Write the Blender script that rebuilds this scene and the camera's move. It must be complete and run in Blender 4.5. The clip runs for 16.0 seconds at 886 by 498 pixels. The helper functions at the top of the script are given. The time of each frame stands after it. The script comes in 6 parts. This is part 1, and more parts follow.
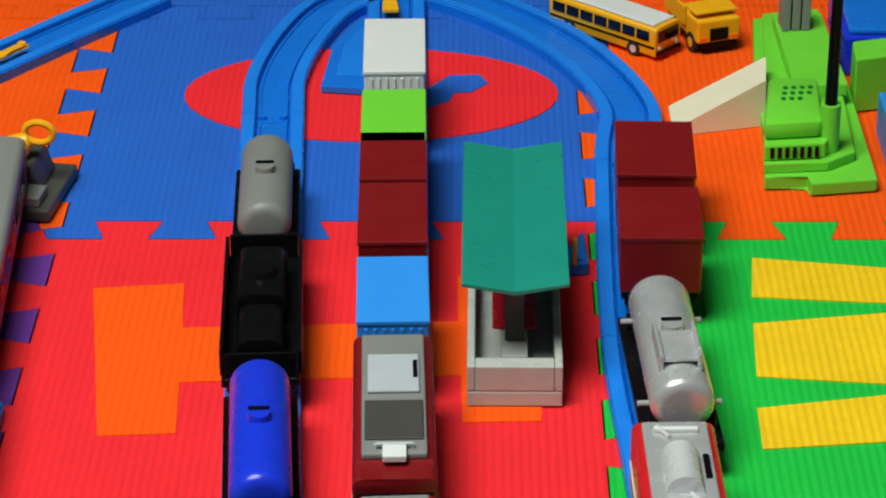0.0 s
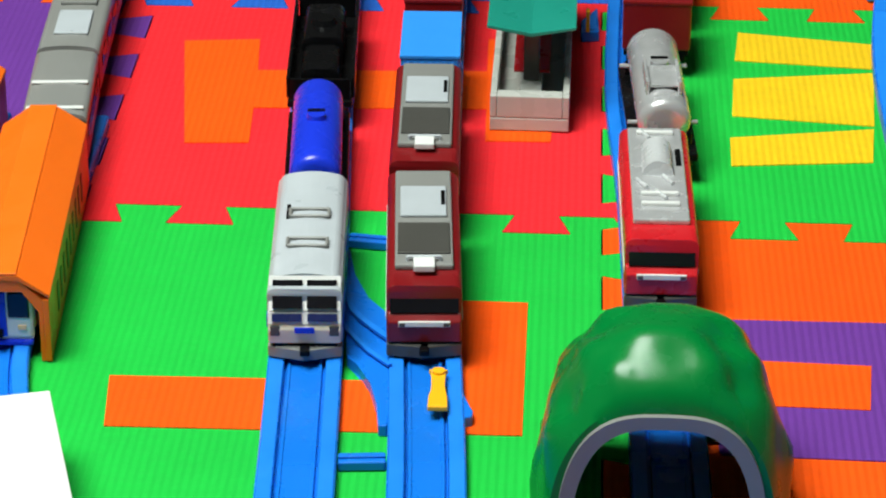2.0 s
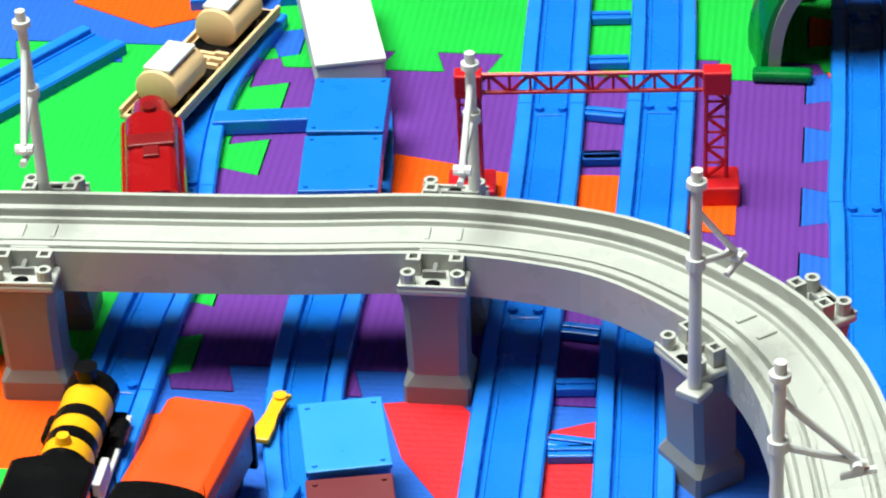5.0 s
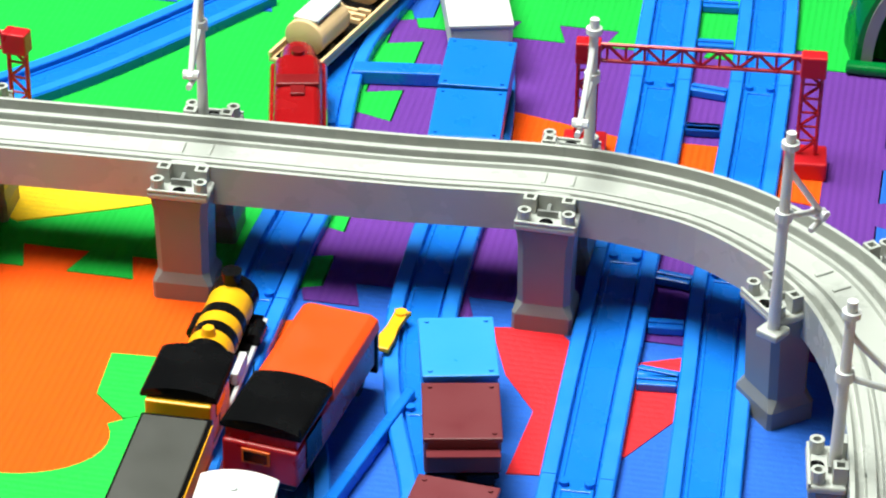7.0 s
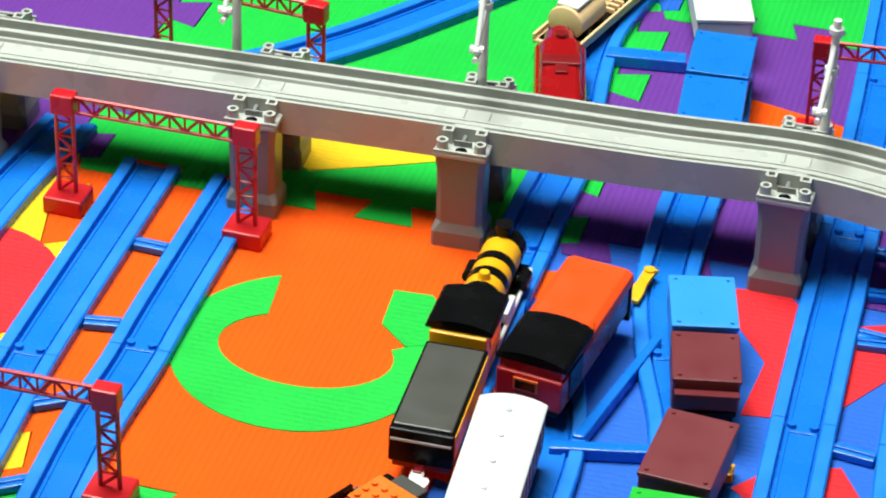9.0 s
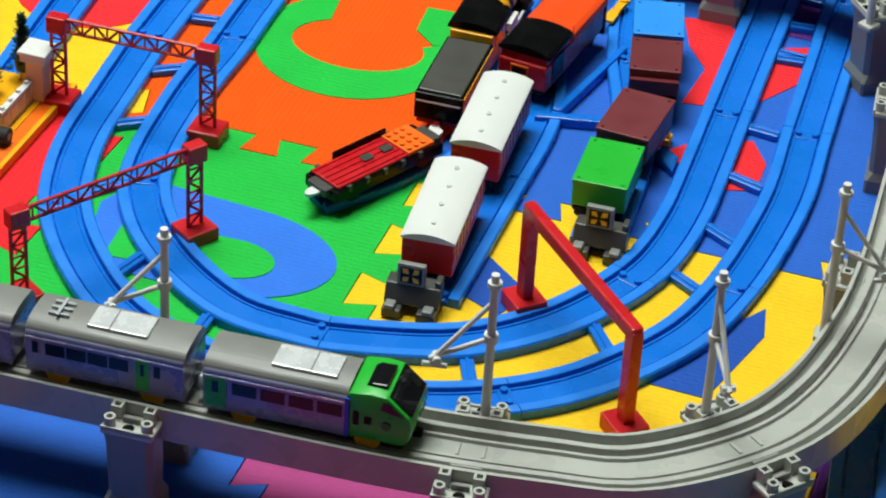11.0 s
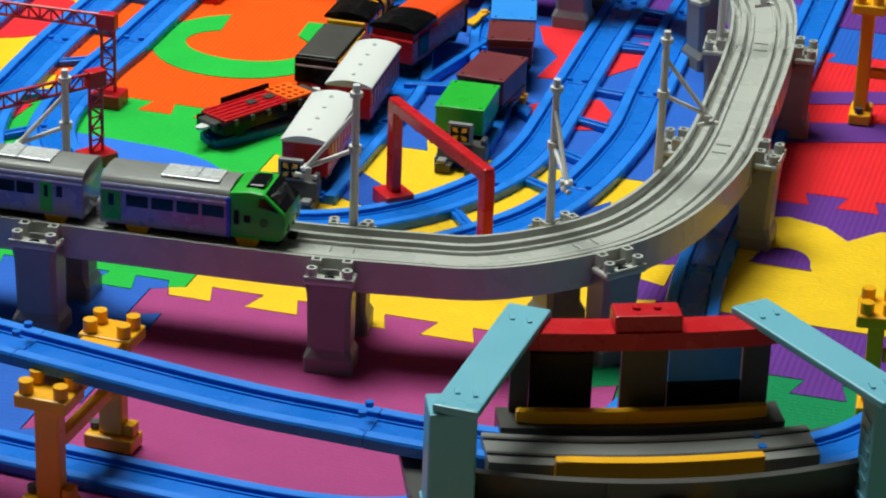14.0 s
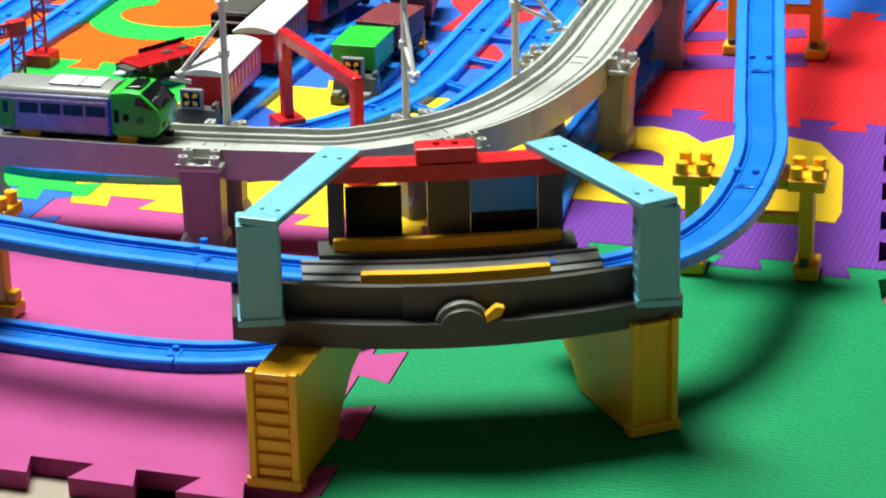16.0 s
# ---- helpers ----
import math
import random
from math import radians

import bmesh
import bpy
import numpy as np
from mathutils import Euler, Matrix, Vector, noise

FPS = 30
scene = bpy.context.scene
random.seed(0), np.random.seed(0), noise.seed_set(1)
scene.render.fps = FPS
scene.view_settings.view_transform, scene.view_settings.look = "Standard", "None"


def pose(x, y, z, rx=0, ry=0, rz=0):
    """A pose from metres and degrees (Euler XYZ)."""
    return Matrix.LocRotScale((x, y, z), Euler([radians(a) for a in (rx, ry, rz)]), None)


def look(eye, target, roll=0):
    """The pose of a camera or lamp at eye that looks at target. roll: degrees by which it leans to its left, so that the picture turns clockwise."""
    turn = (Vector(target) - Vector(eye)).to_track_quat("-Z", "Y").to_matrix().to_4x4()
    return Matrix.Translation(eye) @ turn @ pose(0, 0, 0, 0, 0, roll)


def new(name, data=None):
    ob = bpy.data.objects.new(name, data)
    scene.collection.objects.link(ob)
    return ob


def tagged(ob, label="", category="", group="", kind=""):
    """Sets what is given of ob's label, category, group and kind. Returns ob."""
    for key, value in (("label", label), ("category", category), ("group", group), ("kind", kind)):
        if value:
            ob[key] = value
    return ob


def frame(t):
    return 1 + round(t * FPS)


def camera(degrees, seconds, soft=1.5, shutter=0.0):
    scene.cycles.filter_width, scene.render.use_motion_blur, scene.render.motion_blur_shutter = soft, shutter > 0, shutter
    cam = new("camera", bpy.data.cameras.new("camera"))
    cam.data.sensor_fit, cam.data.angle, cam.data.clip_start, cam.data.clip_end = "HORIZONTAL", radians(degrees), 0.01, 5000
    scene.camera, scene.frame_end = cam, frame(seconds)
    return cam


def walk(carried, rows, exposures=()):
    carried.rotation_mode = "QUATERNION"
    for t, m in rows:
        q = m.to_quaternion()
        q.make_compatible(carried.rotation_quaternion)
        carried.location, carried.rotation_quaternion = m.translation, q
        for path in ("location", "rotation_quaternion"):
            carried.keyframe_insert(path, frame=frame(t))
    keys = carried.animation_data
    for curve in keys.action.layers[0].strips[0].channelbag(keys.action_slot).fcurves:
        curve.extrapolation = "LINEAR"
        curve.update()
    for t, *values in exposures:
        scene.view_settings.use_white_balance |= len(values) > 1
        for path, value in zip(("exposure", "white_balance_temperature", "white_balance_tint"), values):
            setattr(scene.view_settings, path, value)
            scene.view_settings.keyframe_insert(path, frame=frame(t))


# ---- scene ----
cam = camera(17.90, 16.0, soft=2.1)


def sight(x, y, z, yaw, pitch, roll):
    """A camera pose from a place, a turn to the left of +y, a tilt upwards and a roll, in degrees."""
    a, b = radians(yaw), radians(pitch)
    ahead = Vector((-math.sin(a) * math.cos(b), math.cos(a) * math.cos(b), math.sin(b)))
    eye = Vector((x, y, z))
    return look(eye, eye + ahead, roll)


WAY = [
    (0, 0.2270, -1.0278, 0.6759, 0.62, -27.36, -0.24),
    (0.5, 0.2513, -1.1530, 0.6053, 2.26, -24.93, 0.23),
    (1, 0.2571, -1.2126, 0.6279, 2.39, -25.46, 0.11),
    (1.5, 0.2585, -1.2718, 0.6538, 2.47, -26.11, 0.44),
    (2, 0.2668, -1.3393, 0.6785, 2.65, -27.40, 0.42),
    (2.5, 0.2761, -1.3985, 0.6994, 1.63, -28.33, -0.23),
    (3, 0.2809, -1.4528, 0.7278, 2.10, -28.91, -0.56),
    (3.5, 0.2878, -1.5038, 0.7486, 4.69, -29.95, -0.54),
    (4, 0.2866, -1.5675, 0.7469, 6.17, -30.94, -1.59),
    (4.4, 0.2863, -1.6006, 0.7507, 7.43, -32.86, -2.62),
    (4.7, 0.2886, -1.6173, 0.7575, 8.48, -33.36, -3.08),
    (6.8, 0.2991, -1.7614, 0.8065, 9.94, -32.67, 0.93),
    (7.2, 0.2836, -1.7935, 0.8240, 11.09, -33.78, 0.64),
    (7.5, 0.2624, -1.8092, 0.8402, 10.81, -34.38, 0.11),
    (8, 0.2377, -1.8475, 0.8671, 10.30, -33.84, 0.51),
    (8.2, 0.2372, -1.8641, 0.8759, 11.19, -33.51, 0.58),
    (10.3, 0.4056, -2.2343, 0.9766, 16.07, -33.52, 3.43),
    (10.6, 0.4365, -2.3224, 1.0088, 16.18, -33.86, 2.94),
    (11, 0.4522, -2.4256, 1.0581, 16.18, -34.95, 3.57),
    (11.5, 0.4633, -2.5174, 1.0898, 16.20, -35.51, 3.56),
    (12, 0.4944, -2.5713, 1.0943, 17.37, -35.05, 2.58),
    (12.4, 0.5243, -2.6085, 1.0603, 17.37, -33.92, 2.09),
    (13, 0.5045, -2.6119, 0.9876, 15.68, -32.05, 1.72),
    (13.5, 0.5074, -2.6333, 0.8941, 14.89, -29.22, 2.15),
    (14, 0.6177, -2.7752, 0.7952, 15.28, -24.31, 2.13),
    (14.6, 0.7800, -2.9868, 0.8035, 16.79, -22.47, 1.75),
    (15, 0.8571, -3.0976, 0.8101, 17.28, -21.28, 0.54),
    (15.5, 0.8879, -3.1258, 0.7721, 17.89, -20.74, 0.75),
    (16, 0.8586, -2.9435, 0.6983, 18.23, -21.15, -1.14),
]
walk(cam, [(r[0], sight(*r[1:])) for r in WAY], exposures=[(0.0, -0.88), (1.2, -1.07), (2.0, -0.53), (3.5, -0.38), (4.5, -0.28), (8.2, -0.13), (10.3, -0.92), (12.5, -0.82), (13.5, -0.62), (14.0, -0.9), (14.5, -1.38), (15.5, -0.74), (16.0, 0.12)])

# ---- light ----
world = bpy.data.worlds.new("room_air")
scene.world = world
world.use_nodes = True
world.node_tree.nodes["Background"].inputs[0].default_value = (0.9, 0.95, 1.0, 1)
world.node_tree.nodes["Background"].inputs[1].default_value = 0.010
LAMP = (-0.42, -0.62, 2.30)
lamp_data = bpy.data.lights.new("ceiling_lamp_light", "AREA")
lamp_data.shape, lamp_data.size, lamp_data.energy = "DISK", 1.45, 182.0
lamp_data.color = (0.92, 1.0, 0.93)
lamp_light = new("ceiling_lamp_light", lamp_data)
lamp_light.matrix_world = look(LAMP, (0.0, -0.8, 0.0))


# ---- materials ----
def node_mat(name, color, rough=0.4, metal=0.0, vary=0.06, scale=40.0, bump=0.02, coat=0.0, trans=0.0, rib=0.0, ribdir="X", spec=0.4):
    m = bpy.data.materials.new(name)
    m.use_nodes = True
    nt = m.node_tree
    b = nt.nodes["Principled BSDF"]
    b.inputs["Roughness"].default_value = rough
    b.inputs["Metallic"].default_value = metal
    b.inputs["Specular IOR Level"].default_value = spec
    if coat:
        b.inputs["Coat Weight"].default_value = coat
        b.inputs["Coat Roughness"].default_value = 0.08
    if trans:
        b.inputs["Transmission Weight"].default_value = trans
    tc = nt.nodes.new("ShaderNodeTexCoord")
    n1 = nt.nodes.new("ShaderNodeTexNoise")
    n1.inputs["Scale"].default_value, n1.inputs["Detail"].default_value = scale, 6
    n2 = nt.nodes.new("ShaderNodeTexNoise")
    n2.inputs["Scale"].default_value, n2.inputs["Detail"].default_value = scale * 0.12, 3
    nt.links.new(tc.outputs["Object"], n1.inputs["Vector"])
    nt.links.new(tc.outputs["Object"], n2.inputs["Vector"])
    add = nt.nodes.new("ShaderNodeMath")
    nt.links.new(n1.outputs["Fac"], add.inputs[0])
    nt.links.new(n2.outputs["Fac"], add.inputs[1])
    oi = nt.nodes.new("ShaderNodeObjectInfo")
    add2 = nt.nodes.new("ShaderNodeMath")
    add2.operation = "MULTIPLY_ADD"
    nt.links.new(oi.outputs["Random"], add2.inputs[0])
    add2.inputs[1].default_value = 0.3
    nt.links.new(add.outputs[0], add2.inputs[2])
    mr = nt.nodes.new("ShaderNodeMapRange")
    mr.inputs[1].default_value, mr.inputs[2].default_value = 0.7, 1.6
    mr.inputs[3].default_value, mr.inputs[4].default_value = 1 - vary, 1 + vary
    nt.links.new(add2.outputs[0], mr.inputs[0])
    mix = nt.nodes.new("ShaderNodeVectorMath")
    mix.operation = "SCALE"
    mix.inputs[0].default_value = color
    nt.links.new(mr.outputs[0], mix.inputs["Scale"])
    nt.links.new(mix.outputs[0], b.inputs["Base Color"])
    rr = nt.nodes.new("ShaderNodeMapRange")
    rr.inputs[1].default_value, rr.inputs[2].default_value = 0.3, 0.7
    rr.inputs[3].default_value, rr.inputs[4].default_value = max(0.03, rough - 0.07), min(1, rough + 0.09)
    nt.links.new(n1.outputs["Fac"], rr.inputs[0])
    nt.links.new(rr.outputs[0], b.inputs["Roughness"])
    bp = nt.nodes.new("ShaderNodeBump")
    bp.inputs["Strength"].default_value, bp.inputs["Distance"].default_value = bump, 0.002
    nt.links.new(n1.outputs["Fac"], bp.inputs["Height"])
    last = bp
    if rib:
        w = nt.nodes.new("ShaderNodeTexWave")
        w.bands_direction = ribdir
        w.inputs["Scale"].default_value, w.inputs["Distortion"].default_value = 75.0, 0.5
        w.inputs["Detail"].default_value = 1.0
        nt.links.new(tc.outputs["Object"], w.inputs["Vector"])
        b2 = nt.nodes.new("ShaderNodeBump")
        b2.inputs["Strength"].default_value, b2.inputs["Distance"].default_value = rib, 0.0012
        nt.links.new(w.outputs["Fac"], b2.inputs["Height"])
        nt.links.new(bp.outputs[0], b2.inputs["Normal"])
        last = b2
    nt.links.new(last.outputs[0], b.inputs["Normal"])
    return m


FOAM = {}
for key, col in {
    "red": (0.80, 0.022, 0.030), "blue": (0.02, 0.115, 0.52), "green": (0.012, 0.45, 0.05), "orange": (0.90, 0.088, 0.004),
    "purple": (0.13, 0.035, 0.26), "yellow": (0.85, 0.52, 0.012), "magenta": (0.38, 0.05, 0.20), "teal": (0.0, 0.22, 0.075),
    "sky": (0.03, 0.17, 0.72), "deep": (0.012, 0.075, 0.40)}.items():
    FOAM[key] = node_mat("foam_" + key, col, 0.80, 0, 0.09, 160, 0.25, rib=0.34, ribdir="X", spec=0.12)
    FOAM[key + "_x"] = node_mat("foam_smooth_" + key, col, 0.66, 0, 0.11, 260, 0.45, rib=0.16, ribdir="Y", spec=0.18)
BLUE = node_mat("blue_plastic", (0.006, 0.158, 0.66), 0.26, 0, 0.08, 30, 0.03)
# same plastic as BLUE, rougher; its paler colour paints in caught light
LITBLUE = node_mat("lit_blue_plastic", (0.010, 0.20, 0.76), 0.42, 0, 0.10, 90, 0.06)
NAVY = node_mat("navy_paint", (0.015, 0.022, 0.09), 0.25, 0, 0.08, 40, 0.02)
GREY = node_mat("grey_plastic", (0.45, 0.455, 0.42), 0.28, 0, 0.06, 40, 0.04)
DGREY = node_mat("dark_grey_plastic", (0.062, 0.060, 0.054), 0.36, 0, 0.10, 40, 0.04)
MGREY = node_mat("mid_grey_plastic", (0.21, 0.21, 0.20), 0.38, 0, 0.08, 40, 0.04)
SILVER = node_mat("silver_paint", (0.68, 0.69, 0.70), 0.26, 0.3, 0.08, 60, 0.04)
CHROME = node_mat("worn_chrome", (0.60, 0.60, 0.61), 0.22, 0.5, 0.12, 80, 0.06)
WHITE = node_mat("white_plastic", (0.68, 0.68, 0.665), 0.35, 0, 0.03, 40, 0.03)
CREAM = node_mat("cream_plastic", (0.78, 0.70, 0.52), 0.45, 0, 0.05, 40, 0.03)
BLACK = node_mat("black_plastic", (0.004, 0.004, 0.0045), 0.24, 0, 0.2, 40, 0.03, spec=0.12)
TYRE = node_mat("black_rubber", (0.015, 0.015, 0.015), 0.7, 0, 0.2, 60, 0.05)
RED = node_mat("red_plastic", (0.55, 0.012, 0.018), 0.28, 0, 0.07, 40, 0.03)
DRED = node_mat("dark_red_plastic", (0.19, 0.006, 0.008), 0.36, 0, 0.09, 40, 0.04)
MAROON = node_mat("maroon_plastic", (0.15, 0.022, 0.028), 0.45, 0, 0.09, 40, 0.05)
YELLOW = node_mat("yellow_plastic", (0.86, 0.41, 0.008), 0.32, 0, 0.06, 40, 0.03)
ORANGE = node_mat("orange_plastic", (0.90, 0.15, 0.008), 0.36, 0, 0.06, 40, 0.03)
VERMILION = node_mat("red_orange_plastic", (0.85, 0.070, 0.008), 0.34, 0, 0.06, 40, 0.03)
LIME = node_mat("lime_plastic", (0.16, 0.62, 0.04), 0.34, 0, 0.06, 40, 0.03)
GREEN = node_mat("green_plastic", (0.02, 0.42, 0.035), 0.30, 0, 0.07, 40, 0.03)
HILL = node_mat("dark_green_plastic", (0.0, 0.16, 0.028), 0.26, 0, 0.10, 30, 0.20, spec=0.35)
TEAL = node_mat("teal_plastic", (0.01, 0.24, 0.18), 0.32, 0, 0.05, 40, 0.03)
CYAN = node_mat("pale_cyan_plastic", (0.17, 0.46, 0.58), 0.34, 0, 0.05, 40, 0.03)
SKYP = node_mat("bright_blue_plastic", (0.03, 0.27, 0.80), 0.34, 0, 0.05, 40, 0.03)
ROYAL = node_mat("royal_blue_plastic", (0.01, 0.035, 0.60), 0.26, 0, 0.06, 40, 0.03)
LAV = node_mat("lavender_silver_paint", (0.20, 0.21, 0.36), 0.28, 0.2, 0.08, 50, 0.03)
STEEL = node_mat("pale_grey_roof_paint", (0.42, 0.45, 0.48), 0.32, 0.0, 0.08, 50, 0.04)
AZURE = node_mat("azure_plastic", (0.006, 0.165, 0.62), 0.30, 0, 0.06, 40, 0.03)
CRIMSON = node_mat("crimson_plastic", (0.30, 0.005, 0.007), 0.22, 0, 0.08, 40, 0.04, coat=0.3)
TAN = node_mat("tan_plastic", (0.80, 0.54, 0.28), 0.5, 0, 0.08, 50, 0.05)
GLASS = node_mat("dark_window", (0.006, 0.006, 0.008), 0.08, 0, 0.2, 40, 0.0)
LAMPMAT = node_mat("amber_lens", (0.75, 0.55, 0.30), 0.2, 0, 0.05, 40, 0.0)
BEIGE = node_mat("beige_floor", (0.30, 0.245, 0.185), 0.5, 0, 0.07, 3, 0.05)
WALL = node_mat("painted_wall", (0.13, 0.12, 0.11), 0.8, 0, 0.04, 8, 0.05)
CEIL = node_mat("ceiling_paint", (0.20, 0.20, 0.195), 0.9, 0, 0.03, 8, 0.05)


# ---- mesh helpers ----
def mesh_of(bm, material, smooth=False):
    me = bpy.data.meshes.new("mesh")
    bmesh.ops.recalc_face_normals(bm, faces=bm.faces)
    bm.to_mesh(me)
    bm.free()
    me.materials.append(material)
    if smooth:
        for p in me.polygons:
            p.use_smooth = True
        try:
            me.set_sharp_from_angle(angle=radians(40))
        except Exception:
            pass
    return me


def part(name, bm, material, parent, label="", smooth=False):
    ob = new(name, mesh_of(bm, material, smooth))
    ob.parent = parent
    if label:
        tagged(ob, label)
    return ob


def again(name, source, parent, m):
    """One more part on the mesh of source, at the pose m in its parent."""
    ob = new(name, source.data)
    ob.parent = parent
    ob.matrix_basis = m
    return ob


# toys are drawn at a round size and set to their true one section by section
SIZE = 1.0


def thing(name, label, category, m, group="", kind=""):
    ob = new(name)
    ob.empty_display_size = 0.01
    ob.matrix_basis = m @ Matrix.Scale(SIZE, 4)
    return tagged(ob, label, category, group, kind)


def box(bm, x0, x1, y0, y1, z0, z1, bev=0.0, seg=2):
    r = bmesh.ops.create_cube(bm, size=1.0, matrix=Matrix.Translation(((x0 + x1) / 2, (y0 + y1) / 2, (z0 + z1) / 2)) @ Matrix.Diagonal((x1 - x0, y1 - y0, z1 - z0, 1)))
    if bev:
        es = list({e for v in r["verts"] for e in v.link_edges})
        bmesh.ops.bevel(bm, geom=es, offset=bev, segments=seg, affect="EDGES", profile=0.5)
    return bm


def nb():
    return bmesh.new()


def rbox(x0, x1, y0, y1, z0, z1, bev=0.001, seg=2):
    return box(nb(), x0, x1, y0, y1, z0, z1, bev, seg)


def cyl(bm, p, q, r, r2=None, n=20):
    """A cylinder or cone from p to q."""
    p, q = Vector(p), Vector(q)
    d = q - p
    m = Matrix.Translation((p + q) / 2) @ d.to_track_quat("Z", "Y").to_matrix().to_4x4()
    bmesh.ops.create_cone(bm, cap_ends=True, segments=n, radius1=r, radius2=r if r2 is None else r2, depth=d.length, matrix=m)
    return bm


def prism(pts, axis, a, b, bev=0.0):
    """A closed outline drawn in the plane across an axis, pushed from a to b along it."""
    bm = nb()

    def at(u, v, w):
        return {"y": (u, w, v), "x": (w, u, v), "z": (u, v, w)}[axis]
    va = [bm.verts.new(at(u, v, a)) for u, v in pts]
    vb = [bm.verts.new(at(u, v, b)) for u, v in pts]
    n = len(pts)
    bm.faces.new(va)
    bm.faces.new(list(reversed(vb)))
    for i in range(n):
        bm.faces.new((va[i], vb[i], vb[(i + 1) % n], va[(i + 1) % n]))
    if bev:
        bmesh.ops.bevel(bm, geom=list(bm.edges), offset=bev, segments=2, affect="EDGES", profile=0.5)
    return bm


def smooth_path(pts, step=0.012, pre=None, post=None):
    """A smooth line through points of the plan, cut at even steps."""
    P = [Vector((*p, 0) if len(p) == 2 else p) for p in pts]
    P = [Vector((*pre, 0)) if pre else P[0] * 2 - P[1]] + P + [Vector((*post, 0)) if post else P[-1] * 2 - P[-2]]
    out = []
    for i in range(1, len(P) - 2):
        a, b, c, d = P[i - 1:i + 3]
        n = max(2, int((c - b).length / 0.004))
        for k in range(n):
            t = k / n
            out.append(0.5 * ((2 * b) + (c - a) * t + (2 * a - 5 * b + 4 * c - d) * t * t + (3 * b - a - 3 * c + d) * t ** 3))
    out.append(P[-2])
    even, left = [out[0]], step
    for p, q in zip(out, out[1:]):
        L = (q - p).length
        while L >= left and L > 0:
            p = p + (q - p) * (left / L)
            L = (q - p).length
            even.append(p.copy())
            left = step
        left -= L
    if (out[-1] - even[-1]).length > step * 0.4:
        even.append(out[-1])
    else:
        even[-1] = out[-1]
    return even


def sweep(bm, profile, path, before=None, after=None):
    """Moves a closed profile (across, up) along a path that lies level."""
    rings = []
    for i, p in enumerate(path):
        a = before if i == 0 and before is not None else path[max(0, i - 1)]
        b = after if i == len(path) - 1 and after is not None else path[min(len(path) - 1, i + 1)]
        d = (b - a).normalized()
        side = Vector((d.y, -d.x, 0)).normalized()
        rings.append([bm.verts.new(p + side * u + Vector((0, 0, v))) for u, v in profile])
    n = len(profile)
    for r, s in zip(rings, rings[1:]):
        for i in range(n):
            bm.faces.new((r[i], r[(i + 1) % n], s[(i + 1) % n], s[i]))
    bm.faces.new(rings[0])
    bm.faces.new(list(reversed(rings[-1])))
    return bm


def along(path, y=None, k=None):
    """The place and the heading (degrees) of a path at index k or where it passes y."""
    if k is None:
        k = min(range(len(path)), key=lambda i: abs(path[i].y - y))
    a, b = path[max(0, k - 2)], path[min(len(path) - 1, k + 2)]
    d = b - a
    return path[k], math.degrees(math.atan2(d.y, d.x))


# ---- room ----
def slab(name, x0, x1, y0, y1, z0, z1, material, label, cat):
    ob = new(name, mesh_of(box(nb(), x0, x1, y0, y1, z0, z1), material))
    return tagged(ob, label, cat, kind="structure")


slab("floor", -2.6, 2.4, -4.2, 3.0, -0.112, -0.012, BEIGE, "plain beige hard floor under the foam mats", "floor")
slab("wall_north", -2.6, 2.4, 3.0, 3.1, -0.012, 2.4, WALL, "plain painted wall of the room", "wall")
slab("wall_south", -2.6, 2.4, -4.3, -4.2, -0.012, 2.4, WALL, "plain painted wall of the room", "wall")
slab("wall_east", 2.4, 2.5, -4.2, 3.0, -0.012, 2.4, WALL, "plain painted wall of the room", "wall")
slab("wall_west", -2.7, -2.6, -4.2, 3.0, -0.012, 2.4, WALL, "plain painted wall of the room", "wall")
slab("ceiling", -2.6, 2.4, -4.2, 3.0, 2.4, 2.5, CEIL, "plain white ceiling of the room", "ceiling")

glow = bpy.data.materials.new("lamp_glow")
glow.use_nodes = True
ge = glow.node_tree.nodes["Principled BSDF"]
ge.inputs["Base Color"].default_value = (0.9, 0.9, 0.88, 1)
ge.inputs["Emission Color"].default_value = (1.0, 0.98, 0.95, 1)
ge.inputs["Emission Strength"].default_value = 4.0
lamp = thing("ceiling_lamp", "round white ceiling lamp with a glowing diffuser", "lamp", pose(LAMP[0], LAMP[1], 2.4))
part("base", cyl(nb(), (0, 0, -0.03), (0, 0, 0.0), 0.30, n=40), WHITE, lamp)
part("diffuser", cyl(nb(), (0, 0, -0.075), (0, 0, -0.031), 0.24, 0.28, n=40), glow, lamp, "glowing white diffuser")

# ---- tracks ----
W = 0.0225
RAIL = [(-W, 0), (-W, 0.0074), (-W + 0.0009, 0.0084), (-W + 0.0098, 0.0084), (-W + 0.0103, 0.0030), (-W + 0.0118, 0.0030), (-W + 0.0122, 0.0062), (-W + 0.0140, 0.0062), (-W + 0.0142, 0.0050),
        (W - 0.0142, 0.0050), (W - 0.0140, 0.0062), (W - 0.0122, 0.0062), (W - 0.0118, 0.0030), (W - 0.0103, 0.0030), (W - 0.0098, 0.0084), (W - 0.0009, 0.0084), (W, 0.0074), (W, 0)]

RAIL = [(u * 0.8, v * 0.8) for u, v in RAIL]
W *= 0.8


